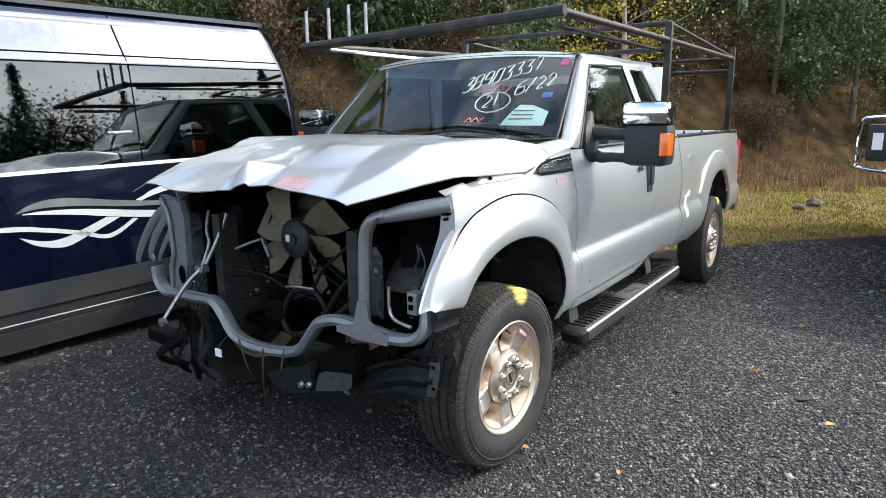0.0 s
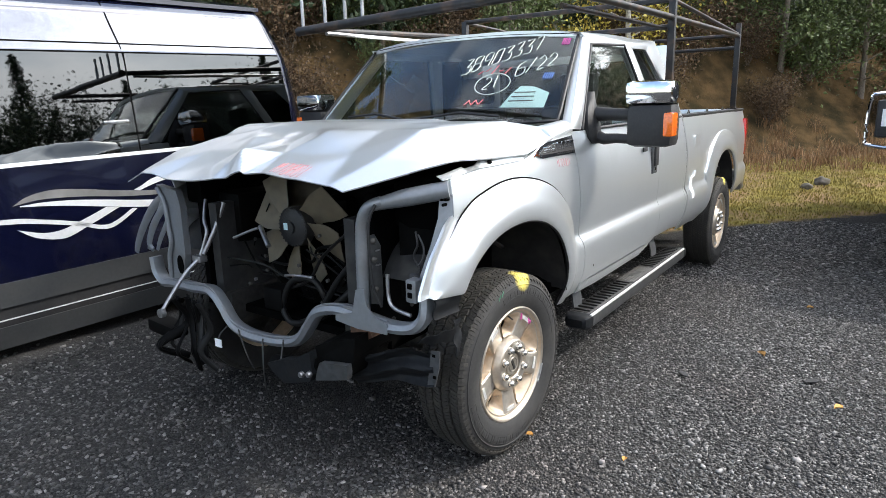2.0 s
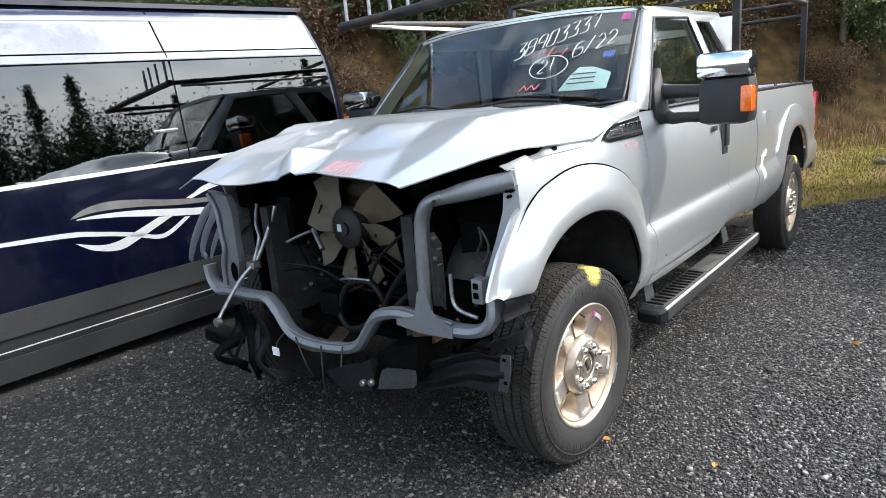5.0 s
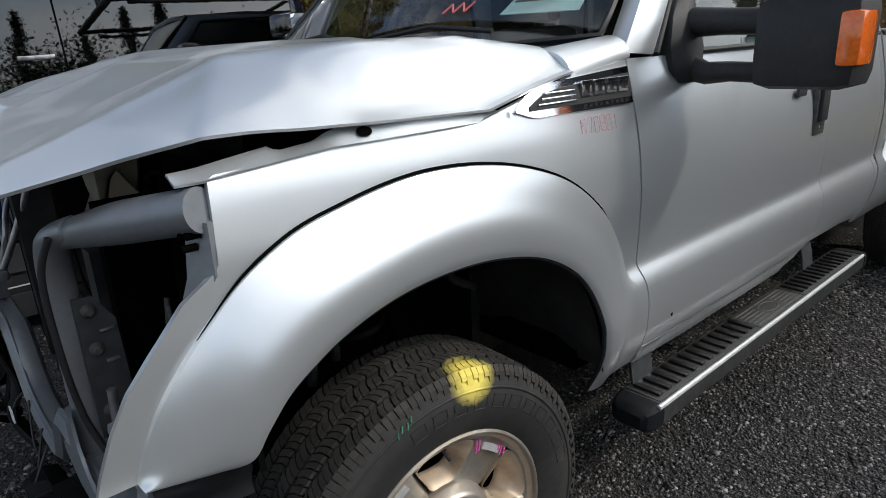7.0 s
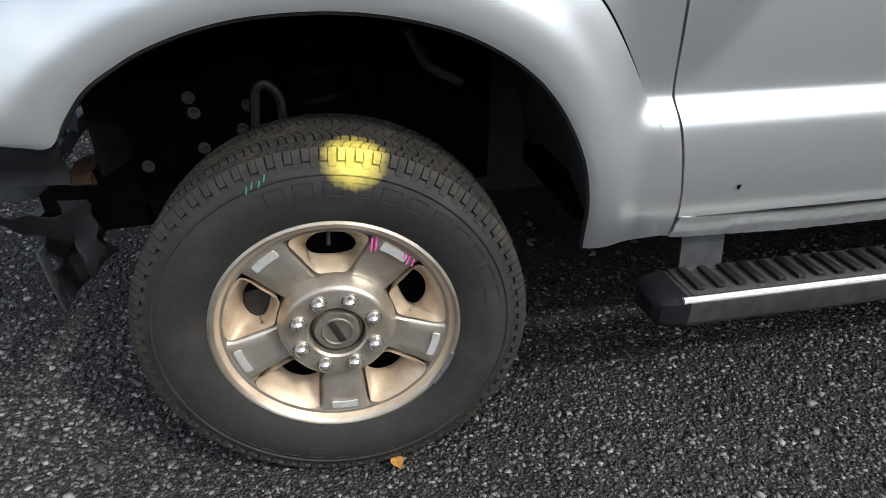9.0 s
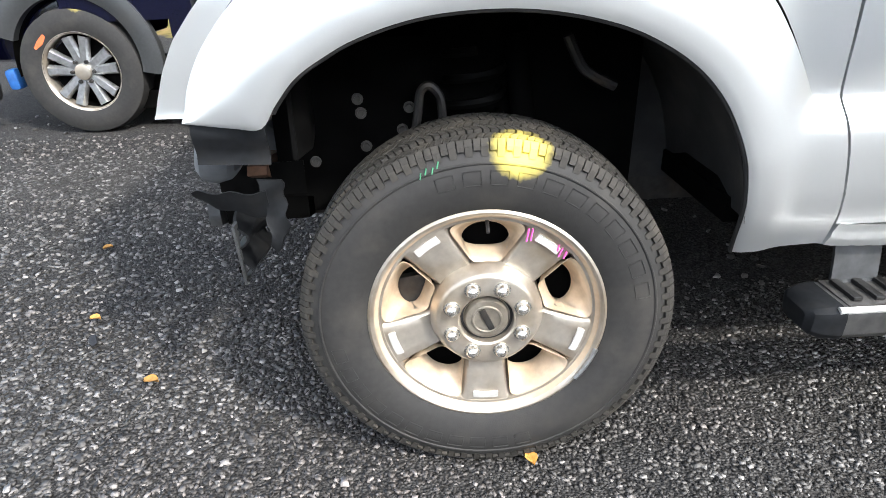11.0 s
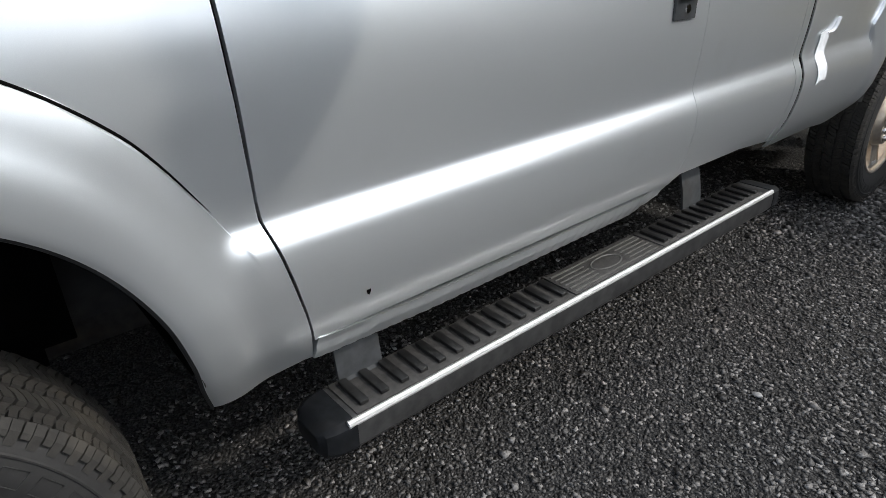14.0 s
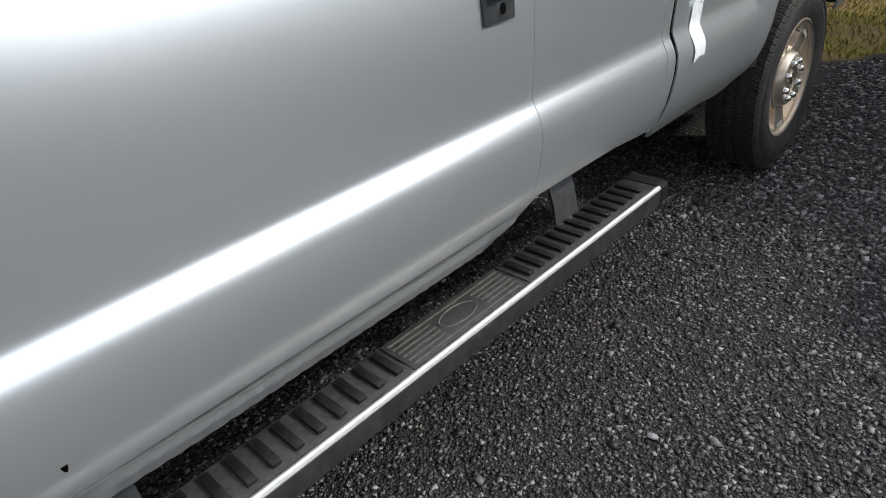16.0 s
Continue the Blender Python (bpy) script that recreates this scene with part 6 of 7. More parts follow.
for x in (-0.87, -0.67, -0.50, -0.36):
    part("peg", tube(bmesh.new(), [(x, 0.56, 2.08), (x, 0.56, 2.29)], 0.011, 8), BARE_STEEL, rack, "upright steel peg")
part("end_stub", tube(bmesh.new(), [(X, 4.66, 2.17), (X, 4.70, 2.02)], 0.012, 8), TIN, rack)

# ---- van ----
van = thing("passenger_van", "tall navy blue passenger van with dark windows and silver swooshes", "van")


def van_x(z):
    """How far the van's side leans in, by height."""
    return -curve(z, [(0.12, 0.03), (0.3, 0.0), (0.95, 0.0), (1.28, 0.012), (1.98, 0.052), (2.25, 0.105), (2.36, 0.19), (2.42, 0.38)])


def van_strip(y0, y1, z0, z1, out=0.0, n=14, m=10):
    grid = [[(van_x(z) + out, y, z) for z in np.linspace(z0, z1, m)] for y in np.linspace(y0, y1, n)]
    return sheet(bmesh.new(), grid, (-0.04, 0, 0))


R1, F0 = 1.60, -3.05


def rear_in(z):
    return curve(z, [(1.3, 1.52), (1.6, 1.514), (1.94, 1.466), (2.12, 1.39), (2.29, 1.33), (2.36, 1.30)])


def rear_out(z):
    return curve(z, [(0.3, 1.72), (1.3, 1.69), (1.46, 1.67), (1.83, 1.635), (2.06, 1.557), (2.31, 1.44), (2.38, 1.40)])


def van_sweep(y0, z0, z1, out, n=16, m=10):
    """A strip of the side from y0 to the sloping rear corner."""
    grid = [[(van_x(z) + out, y0 + (rear_in(z) - y0) * i / n, z) for z in np.linspace(z0, z1, m)] for i in range(n + 1)]
    return sheet(bmesh.new(), grid, (-0.04, 0, 0))


part("lower_body", van_strip(-1.62, R1, 0.52, 1.27), NAVY, van, "navy painted lower side")
part("door_skin", van_strip(-2.30, -1.62, 0.80, 1.27), NAVY, van)
part("upper_panel", van_strip(-1.6, 0.106, 2.03, 2.30), VAN_WHITE, van, "polished upper panel mirroring the sky")
part("upper_panel", van_sweep(0.106, 2.03, 2.30, 0.0), VAN_WHITE, van, "polished upper panel mirroring the sky")
part("belt_strip", van_sweep(-1.6, 1.972, 2.024, 0.004), VAN_WHITE, van)
part("roof_rail", van_sweep(-1.6, 2.304, 2.35, 0.0), NAVY, van)
part("side_window", van_strip(-1.6, 0.140, 1.285, 1.965, 0.002), VAN_GLASS, van, "dark mirrored side window")
part("side_window", van_sweep(0.150, 1.285, 1.965, 0.002), VAN_GLASS, van, "dark mirrored side window")
part("waist_strip", van_strip(-1.62, R1, 1.262, 1.288, 0.006), VAN_GRAPHIC, van)
part("panel_seam", sheet(bmesh.new(), [[(van_x(z) + 0.0045, y + 0.145 - 0.065 * ease((z - 1.9) / 0.4), z) for z in np.linspace(1.30, 2.30, 14)] for y in (-0.004, 0.004)], (-0.01, 0, 0)), BLACK_HOLE, van)
part("panel_seam", van_sweep(-1.6, 2.022, 2.031, 0.006), BLACK_HOLE, van)
part("panel_seam", van_sweep(-1.6, 1.963, 1.973, 0.006), BLACK_HOLE, van)
part("window_handle", boxed((-0.045, -0.076, 1.488), (-0.008, 0.098, 1.512), 0.006), CHROME_WORN, van)
part("grey_cladding", van_strip(-1.60, R1, 0.40, 0.555, 0.012), VAN_GREY, van, "grey side cladding")
part("black_band", van_strip(-1.60, R1, 0.27, 0.40, -0.005), BLACK_PLASTIC, van)
part("sill", van_strip(-1.60, R1, 0.13, 0.275, 0.010), VAN_GREY, van, "grey sill")
part("sill_line", van_strip(-1.60, R1, 0.315, 0.322, 0.0), VAN_GRAPHIC, van)
grid = [[(van_x(z) - 0.10 * t * t, max(R1 - 0.02, 0) * (z < 1.28) + (rear_in(z) if z >= 1.28 else 0) + ((rear_out(z) - (rear_in(z) if z >= 1.28 else R1 - 0.02)) * t), z) for t in np.linspace(0, 1, 8)] for z in np.linspace(0.3, 2.36, 26)]
part("rear_corner", sheet(bmesh.new(), grid, (-0.03, -0.03, 0)), NAVY, van)
grid = [[(-0.14 - 1.72 * u, y, 2.355 + 0.09 * math.sin(math.pi * u) ** 0.6 - 0.25 * ease((-1.55 - y) / 1.0)) for u in np.linspace(0, 1, 12)] for y in np.linspace(-2.3, 1.38, 16)]
part("roof", sheet(bmesh.new(), grid, (0, 0, -0.03)), NAVY, van, "navy roof")
part("far_side", boxed((-2.0, -2.4, 0.3), (-1.95, R1, 2.3)), NAVY, van)
grid = [[(van_x(z) - 0.098 + (-1.92 - van_x(z)) * u, rear_out(z), z) for u in np.linspace(0, 1, 8)] for z in np.linspace(0.3, 2.34, 14)]
part("rear_wall", sheet(bmesh.new(), grid, (0, -0.04, 0)), NAVY, van)
part("nose", boxed((-1.9, F0, 0.55), (-0.10, -2.35, 1.05), 0.12), NAVY, van, "dented navy nose")
grid = [[(-0.10 - 1.74 * u, -2.42 + 0.80 * t, 1.08 + 0.95 * t) for u in np.linspace(0, 1, 8)] for t in np.linspace(0, 1, 6)]
part("windscreen", sheet(bmesh.new(), grid, (0, 0, -0.01)), VAN_GLASS, van)
part("cab_window", van_strip(-2.2, -1.66, 1.285, 1.75, 0.002, 6), VAN_GLASS, van)
part("cab_pillar", van_strip(-1.66, -1.6, 1.27, 2.1, 0.002, 3), NAVY, van)
# near-black, with the shade beneath the van in its colour
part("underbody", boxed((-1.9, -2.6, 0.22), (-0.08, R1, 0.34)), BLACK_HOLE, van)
# front arch in grey plastic, torn open ahead of the wheel
VY, VZ = -2.268, 0.492
grid = [[(0.012 + 0.012 * math.sin(math.pi * k / 4), VY + (0.415 + 0.035 * k) * math.cos(a), VZ + 0.06 + (0.415 + 0.035 * k) * math.sin(a)) for k in range(5)] for a in np.linspace(radians(-10), radians(158), 30)]
part("wheel_arch", sheet(bmesh.new(), grid, (-0.06, 0, 0)), VAN_GREY, van, "grey plastic wheel arch")
grid = [[(-0.30 * k / 4, VY + 0.42 * math.cos(a), VZ + 0.06 + 0.42 * math.sin(a)) for k in range(5)] for a in np.linspace(radians(-10), radians(190), 24)]
part("arch_liner", sheet(bmesh.new(), grid, (0, 0, 0.006)), BLACK_HOLE, van)
grid = [[(0.0 - 0.05 * t, y, z) for y, z in ((-2.80 - 0.1 * t, 0.95 - 0.6 * t), (-2.92, 0.92 - 0.6 * t), (-3.1, 0.86 - 0.6 * t))] for t in np.linspace(0, 1, 6)]
part("bumper_side", sheet(bmesh.new(), grid, (-0.03, 0, 0)), BLACK_PLASTIC, van, "cracked dark bumper corner")
part("blue_debris", boxed((-0.16, -2.77, 0.67), (-0.06, -2.69, 0.81), 0.03, Matrix.Rotation(radians(6), 4, "X")), BLUE_RAG, van, "blue plastic piece behind the bumper")
vw = part("wheel", lathe(bmesh.new(), [(-0.11, 0.22), (-0.12, 0.28), (-0.10, 0.355), (-0.05, 0.365), (0.05, 0.365), (0.10, 0.355), (0.118, 0.31), (0.108, 0.238), (0.10, 0.225)], 56, "x"), RUBBER, van, "van tyre with silver multi-spoke wheel")
vw.location, vw.scale = (-0.10, VY, VZ), (1.0, 1.12, 1.12)
part("rim", lathe(bmesh.new(), [(-0.08, 0.225), (0.06, 0.215), (0.095, 0.220), (0.104, 0.230), (0.10, 0.238)], 48, "x"), ALLOY, vw)
# black disc added as the shade behind the spokes
part("rim_back", lathe(bmesh.new(), [(0.02, 0.2), (0.02, 0.0)], 32, "x"), BLACK_HOLE, vw)
for k in range(10):
    a = 2 * math.pi * (k // 2) / 5 + (0.25 if k % 2 else -0.25)
    rows = [[(0.075 + 0.02 * (r / 0.2) - (0.02 if abs(f) > 0.9 else 0), r * math.sin(a) + w * f * math.cos(a), r * math.cos(a) - w * f * math.sin(a)) for f in (-1, -0.6, 0.6, 1)] for r, w in ((0.03, 0.030), (0.08, 0.030), (0.14, 0.029), (0.205, 0.033))]
    part("spoke", sheet(bmesh.new(), rows, (-0.02, 0, 0)), TIN, vw)
part("hub_cap", lathe(bmesh.new(), [(0.06, 0.05), (0.098, 0.046), (0.104, 0.03), (0.104, 0.0)], 24, "x"), ALLOY, vw)
for k in range(6):
    a = 2 * math.pi * (k + 0.5) / 6
    part("lug_nut", lathe(bmesh.new(), [(0.08, 0.0), (0.08, 0.012), (0.1, 0.01), (0.1, 0.0)], 8, "x", (0, 0.065 * math.sin(a), 0.065 * math.cos(a))), DARK_METAL, vw)
part("paint_patch", slab(bmesh.new(), [(0.1135, 0.30 * math.sin(radians(a)) * f, 0.30 * math.cos(radians(a)) * f) for a, f in ((-58, 1.02), (-46, 1.06), (-36, 1.02), (-36, 0.86), (-47, 0.82), (-58, 0.88))], (-0.006, 0, 0)), ORANGE, vw, "orange spray paint")
# swoosh graphics
SWOOSH = [([(-0.715, 1.024), (-0.623, 1.072), (-0.477, 1.094), (-0.291, 1.074), (-0.079, 1.035), (0.244, 0.994), (0.9, 0.95)], [(-0.715, 1.023), (-0.545, 1.042), (-0.298, 1.024), (-0.029, 0.985), (0.24, 0.961), (0.9, 0.91)], VAN_GRAPHIC_DARK),
          ([(-0.676, 1.018), (-0.548, 1.022), (-0.365, 1.010), (-0.17, 0.983), (0.143, 0.934), (0.9, 0.84)], [(-0.677, 1.013), (-0.52, 0.995), (-0.37, 0.973), (-0.176, 0.936), (0.136, 0.884), (0.9, 0.79)], VAN_GRAPHIC),
          ([(-1.5, 0.985), (-0.787, 0.950), (-0.564, 0.913), (-0.36, 0.863), (-0.166, 0.808), (0.017, 0.893)], [(-1.5, 0.970), (-0.792, 0.919), (-0.568, 0.884), (-0.364, 0.835), (-0.156, 0.779), (0.053, 0.887)], VAN_GRAPHIC),
          ([(-0.716, 0.871), (-0.577, 0.826), (-0.467, 0.826), (-0.347, 0.861), (-0.164, 0.929)], [(-0.716, 0.870), (-0.616, 0.801), (-0.463, 0.767), (-0.329, 0.808), (-0.074, 0.915)], VAN_GRAPHIC),
          ([(0.05, 1.02), (0.111, 1.045), (0.216, 1.090), (0.5, 1.15)], [(0.09, 1.01), (0.15, 1.030), (0.25, 1.055), (0.5, 1.10)], VAN_GRAPHIC)]
for upper, lower, mat in SWOOSH:
    a, b = [smooth_path([(0, y, z) for y, z in line], 8) for line in (upper, lower)]
    n = 40
    rows = []
    for i in range(n + 1):
        ends = []
        for path in (a, b):
            k = i / n * (len(path) - 1)
            j = min(len(path) - 2, int(k))
            ends.append(path[j].lerp(path[j + 1], k - j))
        rows.append([(van_x(p.z) + 0.0045, p.y, p.z) for p in (ends[0], ends[0].lerp(ends[1], 0.5), ends[1])])
    part("swoosh", sheet(bmesh.new(), rows, (-0.003, 0, 0)), mat, van, "curved vinyl stripe")
van.matrix_basis = Matrix.Translation((-2.13, -0.035, 0.03)) @ Matrix.Rotation(radians(-3.0), 4, "Z") @ Matrix.Rotation(radians(1.24), 4, "X")

# ---- neighbour at the yard's edge ----
truck2 = thing("parked_truck", "dark parked truck with a tall chrome-framed mirror", "truck")
T2 = Vector((2.12, 4.5, 0))
B2 = T2.x + 0.34
part("hood", boxed((B2, T2.y - 0.9, 0.62), (B2 + 2.0, T2.y + 0.5, 1.12), 0.12), BLACK_PLASTIC, truck2)
# cab height and rear body are unseen, added to shade the far gravel
part("cab", boxed((B2 + 0.05, T2.y + 0.45, 0.62), (B2 + 2.0, T2.y + 2.2, 2.15), 0.14), BLACK_PLASTIC, truck2)
part("cargo_body", boxed((B2 + 0.02, T2.y + 2.25, 0.62), (B2 + 2.0, T2.y + 4.4, 2.45), 0.05), BLACK_PLASTIC, truck2)
part("bumper", boxed((B2 - 0.03, T2.y - 1.05, 0.40), (B2 + 2.03, T2.y - 0.86, 0.66), 0.05), CHROME_WORN, truck2, "dull chrome bumper")
for dx in (0.18, 1.84):
    for dy in (0.0, 3.4):
        tw = part("wheel", lathe(bmesh.new(), [(-0.12, 0.24), (-0.13, 0.34), (-0.10, 0.40), (0.10, 0.40), (0.13, 0.34), (0.12, 0.24)], 36, "x"), BLACK_RUBBER, truck2)
        tw.location = (B2 + dx, T2.y + dy, 0.40)
        part("rim", lathe(bmesh.new(), [(-0.10, 0.245), (0.06, 0.22), (0.02, 0.0)], 28, "x"), CHROME_WORN, tw)
tm = part("mirror", boxed((T2.x, T2.y - 0.02, 1.20), (T2.x + 0.17, T2.y + 0.09, 1.53), 0.03), BLACK_PLASTIC, truck2, "tall chrome-framed mirror")
part("mirror_frame", tube(bmesh.new(), smooth_path([(B2 + 0.1, T2.y, 1.59), (T2.x + 0.02, T2.y, 1.585), (T2.x - 0.05, T2.y, 1.52), (T2.x - 0.06, T2.y, 1.20), (T2.x - 0.01, T2.y, 1.13), (B2 + 0.1, T2.y, 1.08)], 5), 0.016, 8), CHROME, tm, "bent chrome bracket")
part("mirror_label", boxed((T2.x + 0.045, T2.y - 0.026, 1.30), (T2.x + 0.125, T2.y - 0.022, 1.45)), WHITE_TAPE, tm)

# ---- plants ----
def leaf_cloud(points, size, seed, droop=0.3, long=1.4):
    """Small bent leaves at the given places, as one mesh's vertices and faces."""
    r = np.random.RandomState(seed)
    n = len(points)
    d = r.normal(size=(n, 3))
    d[:, 2] -= droop
    d /= np.linalg.norm(d, axis=1)[:, None]
    s = np.cross(d, r.normal(size=(n, 3)))
    s /= np.linalg.norm(s, axis=1)[:, None] + 1e-9
    k = size * r.uniform(0.6, 1.4, (n, 1))
    up = np.cross(d, s) * k * 0.15
    p = np.asarray(points)
    v = np.stack([p, p + d * k * long * 0.5 + s * k * 0.42 + up, p + d * k * long, p + d * k * long * 0.5 - s * k * 0.42 + up], 1).reshape(-1, 3)
    f = np.arange(n * 4).reshape(-1, 4)
    return v, f


def cloud_part(name, points, size, mat, parent, seed, label="", droop=0.3, long=1.4):
    v, f = leaf_cloud(points, size, seed, droop, long)
    me = bpy.data.meshes.new(name)
    me.from_pydata(v.tolist(), [], f.tolist())
    me.materials.append(mat)
    return tagged(link(new(name, me), parent, label), kind="stuff")


def build_tree(seed, height, spread, leaf_mat, leaves, leaf, bark, bare=0.35, label=""):
    """Tapered trunk, limbs, twigs and a loose crown."""
    r = random.Random(seed)
    t = thing("tree", label, "tree", "trees on the slope")
    lean = Vector((r.uniform(-0.06, 0.06), r.uniform(-0.06, 0.06), 1)) * height
    trunk = smooth_path([(0, 0, -0.3), lean * 0.3 + Vector((r.uniform(-0.1, 0.1), r.uniform(-0.1, 0.1), 0)), lean * 0.65 + Vector((r.uniform(-0.2, 0.2), r.uniform(-0.2, 0.2), 0)), lean], 5)
    base = 0.010 * height + 0.03
    stem = part("trunk", tube(bmesh.new(), trunk, [base * (1 - 0.9 * i / (len(trunk) - 1)) + 0.008 for i in range(len(trunk))], 9), bark, t)
    tips = []
    bm = bmesh.new()
    for k in range(int(14 + height * 1.5)):
        f = bare + (1 - bare) * (k + r.random()) / (14 + height * 1.5)
        p = trunk[min(len(trunk) - 1, int(f * (len(trunk) - 1)))]
        a, reach = r.uniform(0, 6.28), spread * (1.1 - 0.75 * (f - bare) / (1 - bare)) * r.uniform(0.5, 1.1)
        q = p + Vector((math.cos(a) * reach, math.sin(a) * reach, reach * r.uniform(0.1, 0.7)))
        mid = p.lerp(q, 0.5) + Vector((0, 0, -0.06 * reach))
        tube(bm, [p, mid, q], [base * 0.30 * (1.1 - f), base * 0.18 * (1.1 - f), 0.005], 5, caps=False)
        for g in range(7):
            w = p.lerp(q, r.uniform(0.35, 1.05))
            tips.append((w, reach * 0.28))
    tagged(part("branchwork", bm, bark, t), kind="stuff")
    rs = np.random.RandomState(seed)
    pick = rs.randint(0, len(tips), leaves)
    pts = np.array([tips[i][0] for i in pick]) + rs.normal(size=(leaves, 3)) * np.array([tips[i][1] for i in pick])[:, None]
    cloud_part("crown", pts, leaf, leaf_mat, t, seed)
    return t


def build_conifer(seed, height, spread):
    r = random.Random(seed)
    t = thing("conifer_tree", "dark green conifer on the wooded slope", "tree", "conifers on the slope")
    part("trunk", tube(bmesh.new(), [(0, 0, -0.3), (0, 0, height * 0.5), (0, 0, height)], [0.016 * height, 0.010 * height, 0.01], 8), BARK, t)
    pts = []
    for k in range(int(height * 16)):
        f = (k + r.random()) / (height * 16)
        a = r.uniform(0, 6.28)
        reach = spread * (1 - f) ** 0.85 * r.uniform(0.6, 1.1)
        for g in range(26):
            u = r.uniform(0.15, 1)
            pts.append((math.cos(a) * reach * u + r.gauss(0, 0.10), math.sin(a) * reach * u + r.gauss(0, 0.10), height * (0.06 + 0.94 * f) - 0.25 * reach * u + r.gauss(0, 0.07)))
    cloud_part("crown", pts, 0.13, LEAF_DARK, t, seed, droop=0.6, long=1.8)
    return t


def build_bush(seed, size, leaves, leaf, mat, label):
    r, rs = random.Random(seed), np.random.RandomState(seed)
    t = thing("bush", label, "bush", "bushes along the slope")
    bm = bmesh.new()
    tips = []
    for k in range(16):
        a, h = r.uniform(0, 6.28), size * r.uniform(0.5, 1.0)
        q = Vector((math.cos(a) * size * r.uniform(0.2, 0.7), math.sin(a) * size * r.uniform(0.2, 0.7), h))
        tube(bm, [(0, 0, -0.1), q * 0.5 + Vector((0, 0, 0.1)), q], [0.014, 0.009, 0.004], 5, caps=False)
        tips += [q * u for u in (0.35, 0.55, 0.75, 0.9, 1.0)]
    tagged(part("branchwork", bm, BARK, t), kind="stuff")
    pick = rs.randint(0, len(tips), leaves)
    pts = np.array([tips[i] for i in pick]) + rs.normal(size=(leaves, 3)) * size * 0.14
    cloud_part("foliage", pts, leaf, mat, t, seed)
    return t


rng = random.Random(11)


def place(ob, along, d, turn=None, scale=1.0):
    """Stands a thing at a place given along the grass edge and away from it."""
    x, y = HILL.x * d + 0.658 * along, HILL.y * d + 0.753 * along
    return Matrix.Translation((x, y, ground_z(x, y) - 0.03)) @ Matrix.Rotation(rng.uniform(0, 6.28) if turn is None else turn, 4, "Z") @ Matrix.Scale(scale, 4)


def scatter(kinds, spots):
    """The first of each kind is built, the others are copies of it."""
    used = set()
    for i, (along, d, k, sc) in enumerate(spots):
        m = place(None, along, d, scale=1.0)
        ob = kinds[k]
        if k in used:
            ob = copy_thing(ob, m)
        used.add(k)
        ob.matrix_basis = m
        ob.scale = (sc, sc, sc)


trees = [build_tree(21, 7.5, 2.0, LEAF_YELLOW, 5200, 0.085, BARK_PALE, 0.2, "slender pale-barked tree with thin yellow leaves"),
         build_tree(22, 8.5, 2.3, LEAF_GREEN, 8000, 0.095, BARK, 0.15, "broad-leaved green tree on the slope"),
         build_tree(23, 9.0, 1.8, LEAF_BROWN, 2600, 0.085, BARK_PALE, 0.25, "half-bare tree with brown leaves"),
         build_conifer(24, 9.0, 2.3)]
spots = []
for row, (d, step) in enumerate(((10.5, 2.6), (12.8, 2.1), (16, 2.3), (20, 2.6), (25, 3.2), (31, 4.0), (38, 5.0))):
    a = -22.0
    while a < 34:
        spots.append((a + rng.uniform(-0.7, 0.7), d + rng.uniform(-1.2, 1.2), rng.choice((0, 1, 3, 2, 3, 3) if row else (0, 1, 2, 1, 1, 3)), rng.uniform(0.75, 1.2) * (0.62 if row == 0 else 1)))
        a += step * rng.uniform(0.8, 1.3)
# the wood across the yard
for k in range(38):
    x, y = 27 + rng.uniform(-4, 6), -34 + 2.2 * k + rng.uniform(-1, 1)
    spots.append((0.658 * x + 0.753 * y, HILL.x * x + HILL.y * y, rng.choice((3, 3, 3, 1)), rng.uniform(0.42, 0.70)))
scatter(trees, spots)
bushes = [build_bush(31, 1.5, 4600, 0.05, LEAF_BROWN, "brown thicket at the foot of the slope"), build_bush(32, 1.4, 5200, 0.048, LEAF_GREEN, "green leafy bush at the foot of the slope"),
          build_bush(33, 1.1, 2200, 0.055, LEAF_YELLOW, "thin bush with small yellow autumn leaves"), build_bush(34, 1.8, 5600, 0.052, LEAF_DARK, "dark evergreen bush with dense small leaves")]
spots = []
for row, (d, step) in enumerate(((9.6, 3.2), (10.8, 1.5), (11.8, 1.0), (13.2, 1.1), (15, 1.5), (18, 2.0))):
    a = -14.0
    while a < 26:
        spots.append((a + rng.uniform(-0.4, 0.4), d + rng.uniform(-0.5, 0.5), rng.choice((0, 0, 1, 2, 0) if row < 2 else (0, 1, 3, 3, 1)), rng.uniform(0.6, 1.15)))
        a += step * rng.uniform(0.8, 1.3)
# undergrowth along the far side of the yard
for k in range(44):
    x, y = 22 + rng.uniform(-2, 3), -30 + 1.9 * k + rng.uniform(-0.5, 0.5)
    spots.append((0.658 * x + 0.753 * y, HILL.x * x + HILL.y * y, rng.choice((3, 3, 1, 0)), rng.uniform(1.6, 2.1)))
scatter(bushes, spots)


